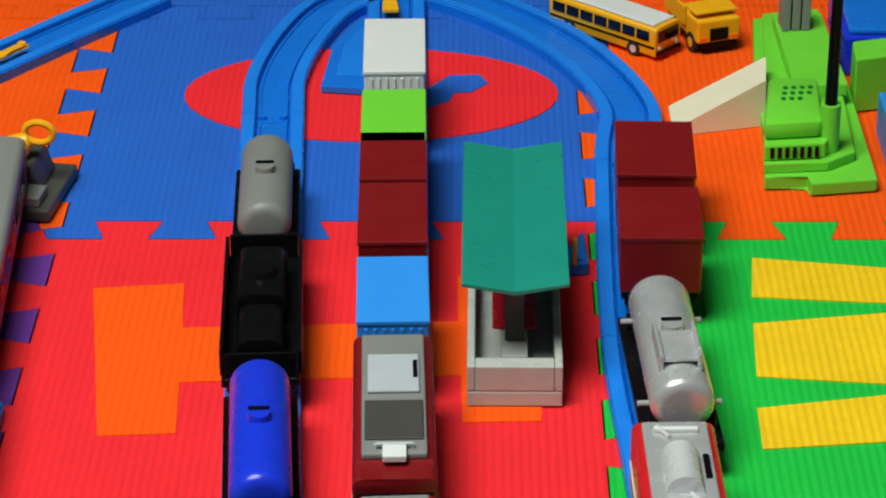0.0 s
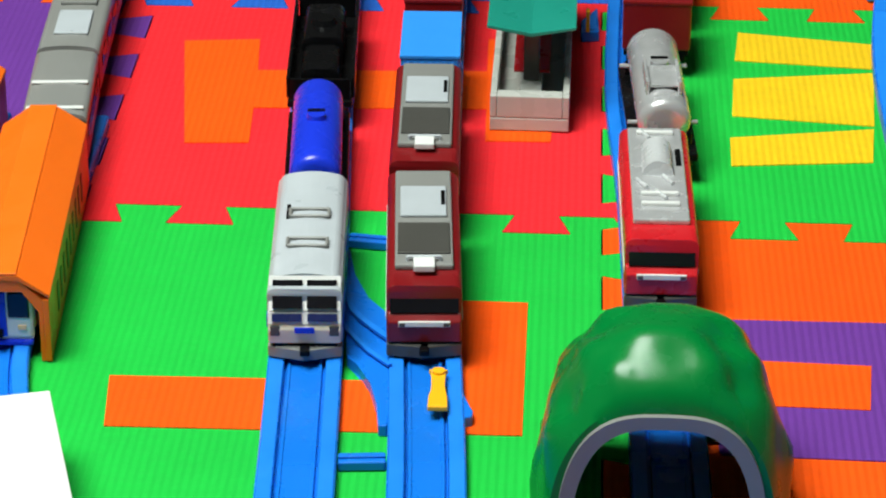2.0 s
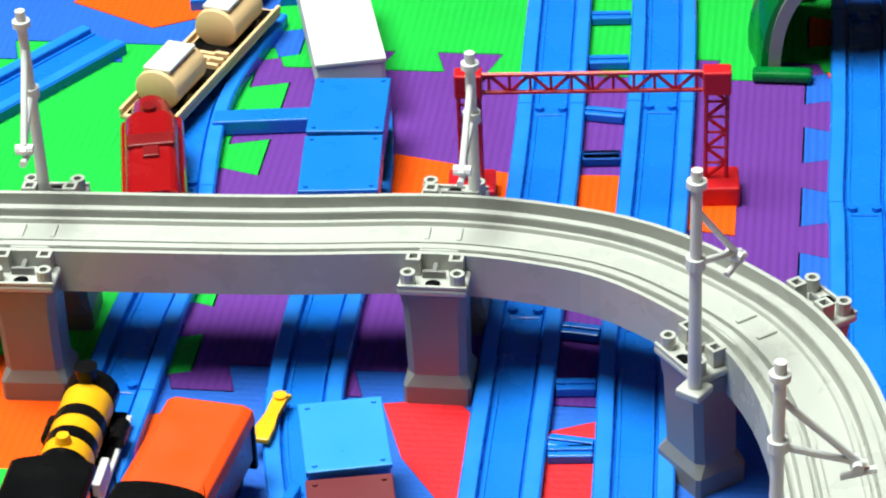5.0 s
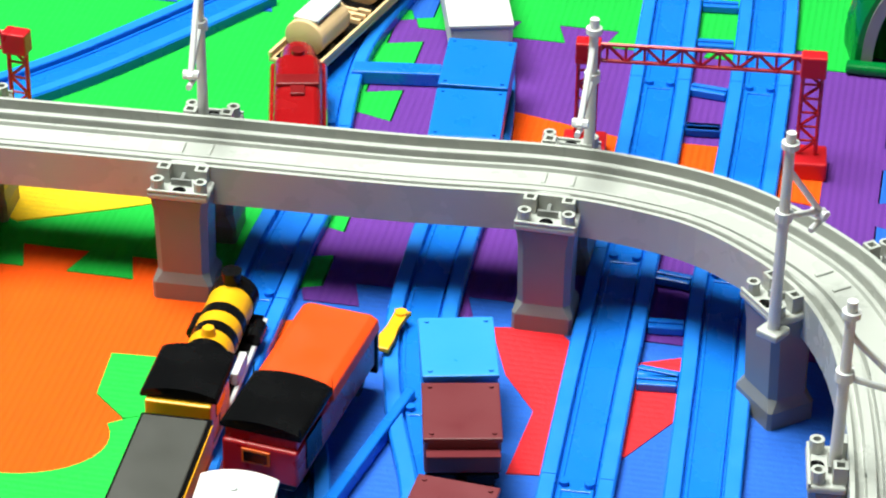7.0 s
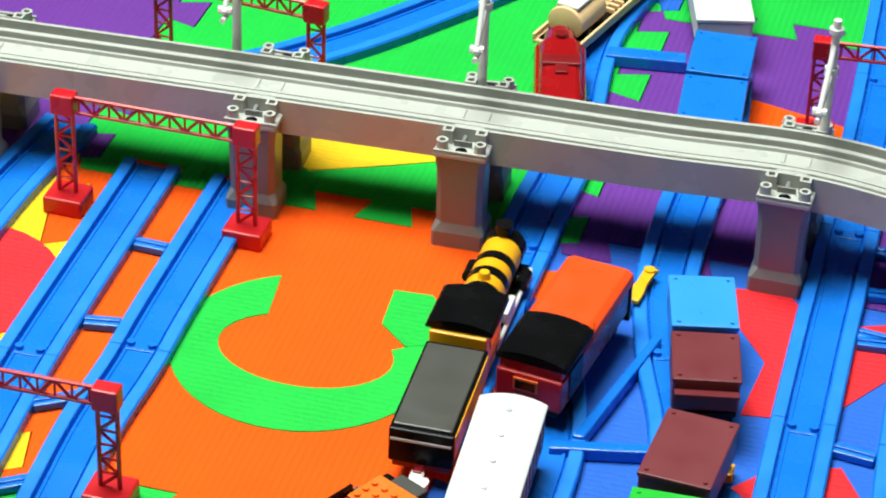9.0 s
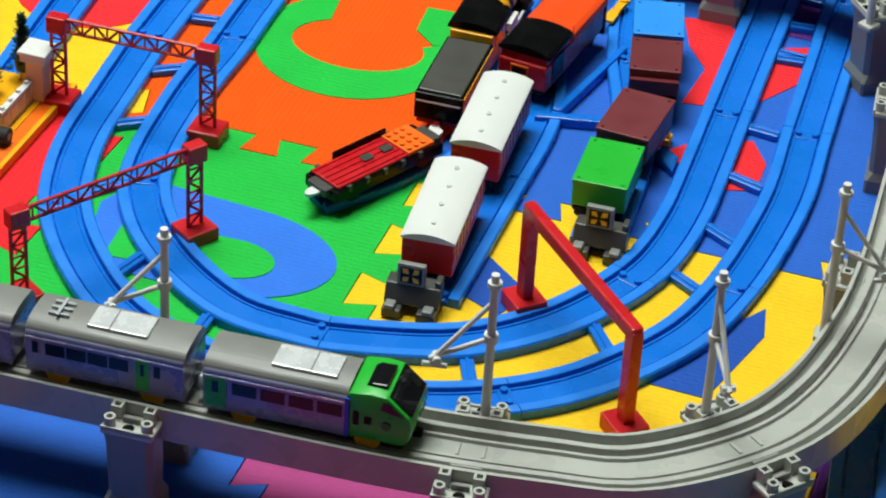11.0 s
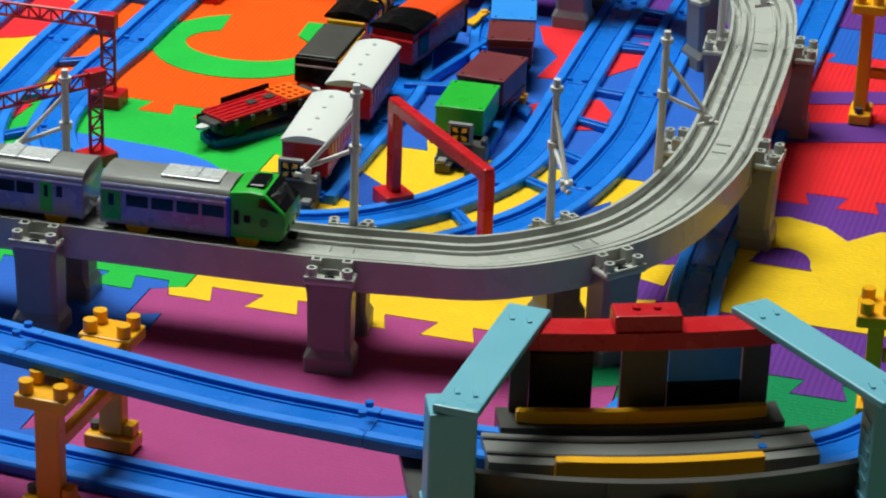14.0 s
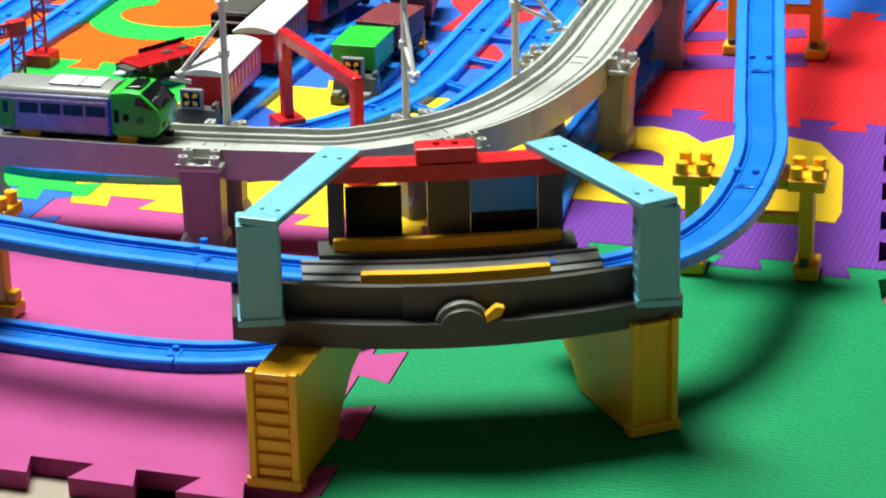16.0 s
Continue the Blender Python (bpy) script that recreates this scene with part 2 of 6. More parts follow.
def track(name, pts, label, length=0.205, z=0.0, profile=None, material=None, group="blue toy track", cat="toy track", pre=None, post=None):
    """Cuts a line into track pieces, each a thing of its own."""
    path = smooth_path(pts, 0.0125, pre, post)
    head = path[0] - (Vector((*pts[1][:2], 0)) - Vector((*pre, 0))).normalized() * 0.0125 if pre else None
    tail = path[-1] + (Vector((*post, 0)) - Vector((*pts[-2][:2], 0))).normalized() * 0.0125 if post else None
    n = max(1, round(0.0125 * (len(path) - 1) / length))
    cuts = [round(i * (len(path) - 1) / n) for i in range(n + 1)]
    for a, b in zip(cuts, cuts[1:]):
        seg = path[a:b + 1]
        o = seg[len(seg) // 2]
        m = Matrix.Translation((o.x, o.y, o.z + z))
        t = thing(name, label, cat, m, group)
        loc = [p - o for p in seg]
        gap = 0.0 if material else 1.0
        d0 = (loc[1] - loc[0]).normalized() * 0.0002 * gap
        d1 = (loc[-1] - loc[-2]).normalized() * 0.0003 * gap
        loc[0], loc[-1] = loc[0] + d0, loc[-1] - d1
        part("rail_bed", sweep(nb(), profile or RAIL, loc, (path[a - 1] - o if a else head - o if head else None), (path[b + 1] - o if b + 1 < len(path) else tail - o if tail else None)), material or BLUE, t)
        if material:
            for nm, outline in SIDES:
                part(nm, sweep(nb(), outline, loc, (path[a - 1] - o if a else head - o if head else None), (path[b + 1] - o if b + 1 < len(path) else tail - o if tail else None)), material, t)
            continue
        # thin strips that paint the light caught by the rail shoulders
        for k in (-1, 1):
            strip = [(k * (W - 0.0010), 0.0), (k * (W - 0.0010), 0.0003), (k * (W - 0.0074), 0.0003), (k * (W - 0.0074), 0.0)]
            lift = max(v for u, v in (profile or RAIL)) + 0.0001
            wide = max(u for u, v in (profile or RAIL)) / W
            part("rail_top", sweep(nb(), [(u * wide, v + lift) for u, v in strip], loc, (path[a - 1] - o if a else head - o if head else None), (path[b + 1] - o if b + 1 < len(path) else tail - o if tail else None)), LITBLUE, t, "blue rail top, painted paler for the light it catches")
        bm = nb()
        d = (loc[1] - loc[0]).normalized()
        s = Vector((d.y, -d.x, 0))
        for k in (-1, 1):
            c = loc[0] + d * 0.004 + s * k * 0.006
            cyl(bm, c + Vector((0, 0, 0.0045)), c + Vector((0, 0, 0.0072)), 0.0024, n=12)
        part("joint_studs", bm, material or BLUE, t)
        h0 = max(v for u, v in (profile or RAIL)) - 0.0034
        bm = box(nb(), -0.0085, 0.0085, -0.0005, 0.0085, h0 + 0.0002, h0 + 0.0015, 0.0004)
        bmesh.ops.transform(bm, matrix=Matrix.Translation(loc[0]) @ Matrix.Rotation(math.atan2(d.y, d.x) - math.pi / 2, 4, "Z"), verts=bm.verts)
        part("joint_plate", bm, BLUE, t)
    return path


T1IN = track("curved_track", [(0.1750, 0.6300), (0.1417, 0.5990), (0.1233, 0.5495), (0.1132, 0.4900), (0.1144, 0.4341)], "bright blue plastic curved toy track on foam mats", post=(0.1274, 0.1472))
T1IN = track("straight_track", [(0.1144, 0.4341), (0.1274, 0.1472), (0.1400, -0.0500), (0.1516, -0.2689), (0.1586, -0.4136), (0.1630, -0.5911), (0.1642, -0.6524), (0.1666, -0.7370)], "bright blue plastic straight toy track on foam mats", pre=(0.1132, 0.4900), post=(0.1692, -0.8149))
T1CURVE = track("curved_track", [(0.1666, -0.7370), (0.1692, -0.8149), (0.1700, -0.8815), (0.1626, -0.9425), (0.1423, -0.9934), (0.1134, -1.0360), (0.0689, -1.0720), (0.0015, -1.0930), (-0.0244, -1.0941), (-0.0636, -1.0907), (-0.0969, -1.0748), (-0.1313, -1.0484), (-0.1583, -1.0175), (-0.1775, -0.9820)], "bright blue plastic curved toy track on foam mats", pre=(0.1642, -0.6524), post=(-0.1869, -0.9409))
T1LEFT = track("straight_track", [(-0.1775, -0.9820), (-0.1869, -0.9409), (-0.1911, -0.8958), (-0.1937, -0.8483), (-0.1927, -0.7973), (-0.1946, -0.7365), (-0.1960, -0.6000)], "bright blue plastic straight toy track on foam mats", pre=(-0.1583, -1.0175))
T2 = track("straight_track", [(0.1800, 0.6400), (0.1844, 0.4342), (0.1873, 0.2784), (0.1904, 0.1474), (0.1970, -0.0500), (0.2104, -0.2652), (0.2152, -0.4099), (0.2172, -0.5633), (0.2209, -0.6402), (0.2256, -0.7444)], "bright blue plastic straight toy track on foam mats", post=(0.2300, -0.8198))
T2CURVE = track("curved_track", [(0.2256, -0.7444), (0.2300, -0.8198), (0.2277, -0.8792), (0.2200, -0.9449), (0.2047, -1.0040), (0.1772, -1.0531), (0.1476, -1.0897), (0.1062, -1.1197), (0.0548, -1.1393), (-0.0327, -1.1504), (-0.0937, -1.1381), (-0.1425, -1.1132), (-0.1850, -1.0705), (-0.2149, -1.0267)], "bright blue plastic curved toy track on foam mats", pre=(0.2209, -0.6402), post=(-0.2311, -0.9821))
T2LEFT = track("straight_track", [(-0.2149, -1.0267), (-0.2311, -0.9821), (-0.2397, -0.9399), (-0.2432, -0.8938), (-0.2468, -0.8459), (-0.2500, -0.7870), (-0.2530, -0.6000)], "bright blue plastic straight toy track on foam mats", pre=(-0.1850, -1.0705))
T3 = track("curved_track", [(0.1961, 0.6326), (0.2488, 0.5860), (0.2919, 0.5239), (0.3174, 0.4476), (0.3135, 0.3726)], "bright blue plastic curved toy track on foam mats", post=(0.3090, 0.1700))
T3 = track("straight_track", [(0.3135, 0.3726), (0.3090, 0.1700), (0.3160, 0.0000), (0.3207, -0.3235), (0.3203, -0.4309), (0.3218, -0.4795), (0.3260, -0.8000), (0.3300, -1.0500)], "bright blue plastic straight toy track on foam mats", pre=(0.3174, 0.4476), post=(0.3444, -1.2097))
T3CURVE = track("curved_track", [(0.3300, -1.0500), (0.3444, -1.2097), (0.3180, -1.3282), (0.2680, -1.4198), (0.1941, -1.4569)], "bright blue plastic curved toy track under the raised station", pre=(0.3260, -0.8000), post=(0.0512, -1.4529))
track("straight_track", [(0.1941, -1.4569), (0.0512, -1.4529), (-0.1261, -1.4381), (-0.2975, -1.4239)], "bright blue plastic straight toy track on foam mats", pre=(0.2680, -1.4198))
S1 = track("siding_track", [(0.0429, -1.0319), (0.0436, -0.9074), (0.0426, -0.8006), (0.0224, -0.7177)], "bright blue plastic siding track on foam mats")
S1B = track("siding_track", [(-0.0160, -0.8089), (-0.0190, -0.7111), (-0.0183, -0.6351), (-0.0185, -0.5683), (-0.0181, -0.5075), (-0.0331, -0.3643), (-0.0195, -0.2602)], "bright blue plastic siding track on foam mats")
S2 = track("siding_track", [(0.1239, -0.9344), (0.1181, -0.8420), (0.1057, -0.7642), (0.0849, -0.6995), (0.0697, -0.6308), (0.0656, -0.5560), (0.0647, -0.4409), (0.0498, -0.3450), (0.0235, -0.2504)], "bright blue plastic siding track on foam mats")
track("siding_track", [(0.0080, -0.2382), (-0.0062, -0.1576), (-0.0080, -0.0342), (-0.0093, 0.1082)], "bright blue plastic siding track inside an orange shed")
track("siding_track", [(-0.0425, -0.2477), (-0.0599, -0.1559), (-0.0649, -0.0329), (-0.0655, 0.1088)], "bright blue plastic siding track inside an orange shed")
track("curved_track", [(-0.2913, -0.5021), (-0.2369, -0.4702), (-0.1853, -0.4146), (-0.1453, -0.3585), (-0.1013, -0.2912)], "bright blue plastic curved toy track on foam mats")
track("straight_track", [(-0.3168, -0.8869), (-0.3265, -0.7544), (-0.3271, -0.6585), (-0.3180, -0.5686)], "bright blue plastic straight toy track on foam mats")
track("curved_track", [(-0.1192, 0.4311), (-0.0718, 0.4914), (-0.0246, 0.5544), (0.0257, 0.6185)], "bright blue plastic curved toy track on foam mats")
DECK = [(u, v - 0.0084) for u, v in RAIL]
T4 = track("raised_track", [(0.4760, 0.2092, 0.1283), (0.4508, 0.0672, 0.1283), (0.4361, -0.0716, 0.1283), (0.4385, -0.2547, 0.1260), (0.4430, -0.3800, 0.1220), (0.4380, -0.5323, 0.1180), (0.4240, -0.7300, 0.1130), (0.4450, -0.8926, 0.1070), (0.4690, -1.0152, 0.0990), (0.4900, -1.1167, 0.0920), (0.5104, -1.2220, 0.0860), (0.5089, -1.3451, 0.0845), (0.4701, -1.4288, 0.0850), (0.3849, -1.4734, 0.0865), (0.2948, -1.4940, 0.0890), (0.2124, -1.4962, 0.0910), (0.1429, -1.4912, 0.0910), (0.0209, -1.4711, 0.0910), (-0.0845, -1.4526, 0.0910), (-0.2474, -1.4292, 0.0910), (-0.3962, -1.4099, 0.0910)], "bright blue plastic track raised on yellow supports", profile=DECK)

# ---- grey viaduct ----
V = 0.0245
HALF = [(0.0, 0.1000), (0.0068, 0.1000), (0.0072, 0.1022), (0.0092, 0.1022), (0.0096, 0.0972), (0.0124, 0.0972), (0.0128, 0.1034), (0.0168, 0.1034), (0.0172, 0.0975), (0.0196, 0.0975), (V - 0.0026, 0.1000), (V - 0.0022, 0.1100), (V, 0.1100), (V, 0.0845), (V - 0.003, 0.0845), (V - 0.003, 0.0935)]
HALF = HALF[:11] + [(V - 0.0026, 0.0940)]
GIRDER = HALF[1:] + [(-u, v) for u, v in reversed(HALF[1:])]
SIDES = [("side_wall", [(s * (V - 0.0024), 0.0845), (s * (V - 0.0022), 0.1062), (s * V, 0.1062), (s * V, 0.0845)]) for s in (-1, 1)]
SIDES += [("rail_cap", [(s * 0.0130, 0.1035), (s * 0.0130, 0.1040), (s * 0.0166, 0.1040), (s * 0.0166, 0.1035)]) for s in (-1, 1)]
GIRDER = [(u * 1.03, v - 0.034) for u, v in GIRDER]
SIDES = [(n, [(u * 1.03, v - 0.034) for u, v in o]) for n, o in SIDES]
VPTS = [(-0.5200, -0.6050), (-0.3000, -0.5940), (-0.1310, -0.5860), (-0.0600, -0.5830), (0.0500, -0.5790), (0.1280, -0.5730), (0.1810, -0.5790), (0.2190, -0.5920), (0.2570, -0.6200), (0.2810, -0.6480), (0.3000, -0.6900), (0.3120, -0.7500), (0.3190, -0.8200), (0.3230, -0.9000), (0.3260, -0.9760), (0.3230, -1.0430), (0.3085, -1.1180), (0.2810, -1.1740), (0.2260, -1.2235), (0.1740, -1.2370), (0.1000, -1.2475), (0.0000, -1.2535), (-0.2050, -1.2625), (-0.5200, -1.2755)]
VP = track("viaduct_girder", VPTS, "light grey plastic viaduct girder with raised side walls", length=0.215, profile=GIRDER, material=GREY, group="grey viaduct", cat="viaduct")


SIZE = 0.82


def pier(x, y, ang, h=0.083):
    t = thing("viaduct_pier", "grey plastic viaduct pier with a studded cap and chamfered foot", "pier", pose(x, y, 0, 0, 0, ang), "viaduct piers")
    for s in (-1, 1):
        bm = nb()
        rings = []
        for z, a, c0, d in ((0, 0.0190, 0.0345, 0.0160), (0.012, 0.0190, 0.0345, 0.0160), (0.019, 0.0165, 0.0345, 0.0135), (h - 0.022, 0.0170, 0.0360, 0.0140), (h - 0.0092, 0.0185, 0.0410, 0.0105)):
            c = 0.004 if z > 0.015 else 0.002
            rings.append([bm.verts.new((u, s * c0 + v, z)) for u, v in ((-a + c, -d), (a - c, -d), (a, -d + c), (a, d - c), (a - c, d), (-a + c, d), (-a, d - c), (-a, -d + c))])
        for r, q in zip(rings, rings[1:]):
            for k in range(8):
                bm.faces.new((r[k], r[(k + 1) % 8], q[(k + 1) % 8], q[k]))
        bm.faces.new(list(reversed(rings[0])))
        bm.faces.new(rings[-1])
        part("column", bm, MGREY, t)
    for s in (-1, 1):
        part("cap", rbox(-0.0192, 0.0192, s * 0.0420 - 0.0105, s * 0.0420 + 0.0105, h - 0.0088, h - 0.004, 0.0015), GREY, t)
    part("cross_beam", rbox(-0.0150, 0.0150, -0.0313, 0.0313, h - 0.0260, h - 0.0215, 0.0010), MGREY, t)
    posts = {}
    for sy in (-1, 1):
        for sx in (-1, 1):
            for kind, far, n, r, turn in (("post", 0.0352, 4, 0.0056, 45), ("stud", 0.0470, 10, 0.0042, 0)):
                m = pose(sx * (0.0118 if n == 4 else 0.0135), sy * far, h - 0.0042 - (0.0 if n == 4 else 0.0025), 0, 0, turn)
                if kind not in posts:
                    bm = nb()
                    ring = [[bm.verts.new((q * math.cos(a * 2 * math.pi / n), q * math.sin(a * 2 * math.pi / n), z)) for a in range(n)] for q, z in ((r, 0), (r, 0.0105), (r * 0.55, 0.0105), (r * 0.55, 0.002))]
                    for q, s in zip(ring, ring[1:]):
                        for k in range(n):
                            bm.faces.new((q[k], q[(k + 1) % n], s[(k + 1) % n], s[k]))
                    bm.faces.new(ring[-1])
                    posts[kind] = part(kind, bm, GREY, t)
                    posts[kind].matrix_basis = m
                else:
                    again(kind, posts[kind], t, m)
        part("cap_hole", cyl(nb(), (0, sy * 0.0470, h - 0.0041), (0, sy * 0.0470, h - 0.0036), 0.0042, n=14), BLACK, t)
        part("cap_rim", rbox(-0.0190, 0.0190, sy * 0.0514 - 0.0009, sy * 0.0514 + 0.0009, h - 0.0040, h - 0.0020, 0.0004), GREY, t)
        part("cross_bar", rbox(-0.0065, 0.0065, sy * 0.0405 - 0.0008, sy * 0.0405 + 0.0008, h - 0.0040, h + 0.0005, 0.0003), MGREY, t)
    for sy in (-1, 1):
        part("joint_lug", rbox(-0.011, 0.011, sy * 0.0205 - 0.0016, sy * 0.0205 + 0.0016, h - 0.0028, h + 0.0018, 0.0006), GREY, t)
    for sx in (-1, 1):
        part("joint_bar", rbox(sx * 0.009 - 0.0013, sx * 0.009 + 0.0013, -0.0062, 0.0062, h - 0.0028, h - 0.0012, 0.0004), GREY, t)
    part("cross_web", rbox(-0.0012, 0.0012, -0.0400, -0.0320, h - 0.0040, h + 0.0005, 0.0003), MGREY, t)
    return t


for at in ((-0.058, -1.256), (0.1285, -1.243), (0.275, -1.181), (0.320, -0.989), (0.281, -0.781), (0.270, -0.643), (0.133, -0.573), (-0.060, -0.583), (-0.186, -0.588), (-0.360, -0.597), (-0.278, -1.256)):
    k = min(range(len(VP)), key=lambda i: (VP[i].x - at[0]) ** 2 + (VP[i].y - at[1]) ** 2)
    q, a = along(VP, k=k)
    pier(q.x, q.y, a)

SIZE = 1.0


def catenary_pole(x, y, z, ang, top):
    """A white mast with a bracket that reaches over the track along local x."""
    t = thing("catenary_pole", "white plastic catenary mast with an angled bracket arm", "mast", pose(x, y, z, 0, 0, ang), "catenary masts on the viaduct")
    h = top - z
    bm = cyl(nb(), (0, 0, 0), (0, 0, h), 0.0030, 0.0023, 12)
    part("mast", bm, WHITE, t, smooth=True)
    part("cap", cyl(cyl(nb(), (0, 0, h - 0.004), (0, 0, h - 0.001), 0.0042, n=12), (0, 0, h), (0, 0, h + 0.004), 0.0024, n=12), WHITE, t)
    part("collar", cyl(nb(), (0, 0, h * 0.6), (0, 0, h * 0.6 + 0.005), 0.0042, n=12), WHITE, t)
    part("foot", rbox(-0.006, 0.006, -0.006, 0.006, 0, 0.004, 0.001), GREY, t)
    part("upper_arm", cyl(nb(), (0, 0, h * 0.86), (0.030, 0, h * 0.52), 0.0016, n=8), WHITE, t)
    part("lower_arm", cyl(nb(), (0, 0, h * 0.62), (0.034, 0, h * 0.50), 0.0016, n=8), WHITE, t)
    part("contact_clamp", cyl(cyl(nb(), (0.030, -0.004, h * 0.50), (0.030, 0.004, h * 0.50), 0.0025, n=8), (0.024, 0, h * 0.44), (0.038, 0, h * 0.47), 0.0016, n=8), WHITE, t)
    return t


catenary_pole(0.1310, -1.2118, 0.058, -155, 0.162)
catenary_pole(0.2484, -1.1671, 0.058, -60, 0.166)
catenary_pole(0.2945, -1.0519, 0.058, 5, 0.165)
catenary_pole(-0.0600, -1.2240, 0.058, -150, 0.150)
catenary_pole(0.1400, -0.5440, 0.062, -92, 0.141)
catenary_pole(0.2482, -0.6756, 0.058, 60, 0.165)
catenary_pole(0.2848, -0.7835, 0.058, 10, 0.150)
catenary_pole(-0.0630, -0.5510, 0.058, -84, 0.160)
catenary_pole(-0.2150, -0.5530, 0.058, -84, 0.160)


# ---- double track ties ----
def ties(pa, pb, ys, by_index=False):
    """Blue cross bars that hold two lines of track together."""
    for y in ys:
        if by_index:
            p, q = pa[int(y * (len(pa) - 1))], pb[int(y * (len(pb) - 1))]
        else:
            p, q = along(pa, y=y)[0], along(pb, y=y)[0]
        d = (q - p)
        L = d.length
        t = thing("track_tie", "blue plastic cross bar between two toy tracks", "track tie", pose(p.x, p.y, 0, 0, 0, math.degrees(math.atan2(d.y, d.x))), "track ties")
        part("bar", rbox(W + 0.0006, L - W - 0.0006, -0.0045, 0.0045, 0.0004, 0.0052, 0.0008), BLUE, t)
        part("rib", rbox(W + 0.0006, L - W - 0.0006, -0.0012, 0.0012, 0.0054, 0.0064, 0.0004), BLUE, t)


ties(T1IN, T2, [-0.032, -0.249, -0.299, -0.356, -0.403, -0.401, -0.554, -0.599, -0.652, -0.645])
ties(T1CURVE, T2CURVE, [0.03, 0.12, 0.21, 0.30, 0.42, 0.55, 0.68, 0.79, 0.90], True)
ties(T1LEFT, T2LEFT, [0.05, 0.25, 0.42, 0.60, 0.80], True)


def plan_slab(name, pts, z0, z1, material, label, cat, group="", inner=True):
    o = Vector((sum(p[0] for p in pts) / len(pts), sum(p[1] for p in pts) / len(pts), 0))
    t = thing(name, label, cat, Matrix.Translation(o), group)
    part("body", prism([(p[0] - o.x, p[1] - o.y) for p in pts], "z", z0, z1, 0.0008), material, t)
    # the inner plate has the light on its top put into its colour
    if name == "turnout_track" and inner:
        part("inner_plate", prism([((p[0] - o.x) * 0.74, (p[1] - o.y) * 0.74) for p in pts], "z", z1 + 0.0001, z1 + 0.0008, 0.0003), LITBLUE, t, "blue inner plate, painted paler for the light it catches")
    return t, o


SIZE = 0.8


def lever(x, y, ang, z=0.009):
    t = thing("turnout_lever", "yellow plastic switching lever on a blue turnout", "lever", pose(x, y, z, 0, 0, ang), "turnout levers")
    part("handle", prism([(-0.006, -0.022), (0.006, -0.022), (0.0055, -0.008), (0.003, 0.002), (0.0035, 0.018), (0.006, 0.022), (-0.006, 0.022), (-0.0035, 0.018), (-0.003, 0.002), (-0.0055, -0.008)], "z", 0, 0.0035, 0.0008), YELLOW, t)
    part("pivot", cyl(nb(), (0, 0.018, -0.0005), (0, 0.018, 0.005), 0.004, n=12), YELLOW, t)


# turnout wedges beside the straight lines
tn, _ = plan_slab("turnout_track", [(0.1522, -0.0242), (0.1550, -0.0242), (0.1611, -0.0591), (0.1710, -0.0894), (0.1885, -0.1122), (0.1945, -0.1684), (0.1935, -0.2438), (0.1885, -0.2438), (0.1856, -0.2190), (0.1803, -0.1955), (0.1722, -0.1748), (0.1640, -0.1640), (0.1575, -0.0995)], 0.0002, 0.0078, BLUE, "blue plastic turnout plate between two tracks", "toy track", "blue toy track", False)
plan_slab("turnout_track", [(0.2175, -0.1537), (0.2200, -0.1680), (0.2235, -0.1918), (0.2305, -0.2092), (0.2300, -0.2155), (0.2245, -0.2180), (0.2178, -0.2208)], 0.0002, 0.0075, BLUE, "blue plastic turnout plate beside a straight track", "toy track", "blue toy track", False)
plan_slab("turnout_track", [(0.2877, 0.2933), (0.2892, 0.2458), (0.2758, 0.2430), (0.2752, 0.2664)], 0.0002, 0.0085, BLUE, "blue plastic turnout plate beside a straight track", "toy track", "blue toy track")
lever(0.2120, -0.1960, 2)
lever(0.0574, -0.6430, -8)
lever(-0.0190, -0.2279, -20)
st, _ = plan_slab("turnout_stop", [(0.2794, 0.2460), (0.2821, 0.2459), (0.2819, 0.2530), (0.2792, 0.2531)], 0.0085, 0.026, YELLOW, "small upright yellow plastic lever on a turnout", "lever")
# long turnout frame by the sidings
SIZE = 1.0
sf = thing("turnout_track", "blue plastic turnout frame joining two sidings", "toy track", pose(0, 0, 0), "blue toy track")
part("cross_rail", prism([(0.0422, -0.8037), (0.0937, -0.7916), (0.0935, -0.7839), (0.0420, -0.7960)], "z", 0.0004, 0.008, 0.0008), BLUE, sf)
part("edge_rail", prism([(0.0516, -0.7907), (0.0580, -0.7906), (0.0790, -0.6879), (0.0743, -0.6857)], "z", 0.0004, 0.009, 0.0008), BLUE, sf)
sg = thing("turnout_track", "blue plastic turnout frame joining two sidings", "toy track", pose(0, 0, 0), "blue toy track")
part("cross_rail", prism([(-0.0212, -0.3743), (0.0293, -0.3672), (0.0313, -0.3796), (-0.0206, -0.3868)], "z", 0.0004, 0.009, 0.0008), BLUE, sg)


# ---- gantries ----
def truss(bm, p, q, w, r, n, flat=False):
    """A lattice girder from p to q with chords r thick and n bays."""
    p, q = Vector(p), Vector(q)
    d = (q - p).normalized()
    up = Vector((0, 0, 1)) if abs(d.z) < 0.5 else Vector((1, 0, 0))
    side = up
    for s in (-1, 1):
        cyl(bm, p + side * w * s, q + side * w * s, r, n=6)
    for i in range(n):
        a, b = p + (q - p) * (i / n), p + (q - p) * ((i + 1) / n)
        s = 1 if i % 2 else -1
        cyl(bm, a + side * w * s, b - side * w * s, r * 0.75, n=5)
        cyl(bm, b - side * w * 0.98, b + side * w * 0.98, r * 0.6, n=5)
    return bm


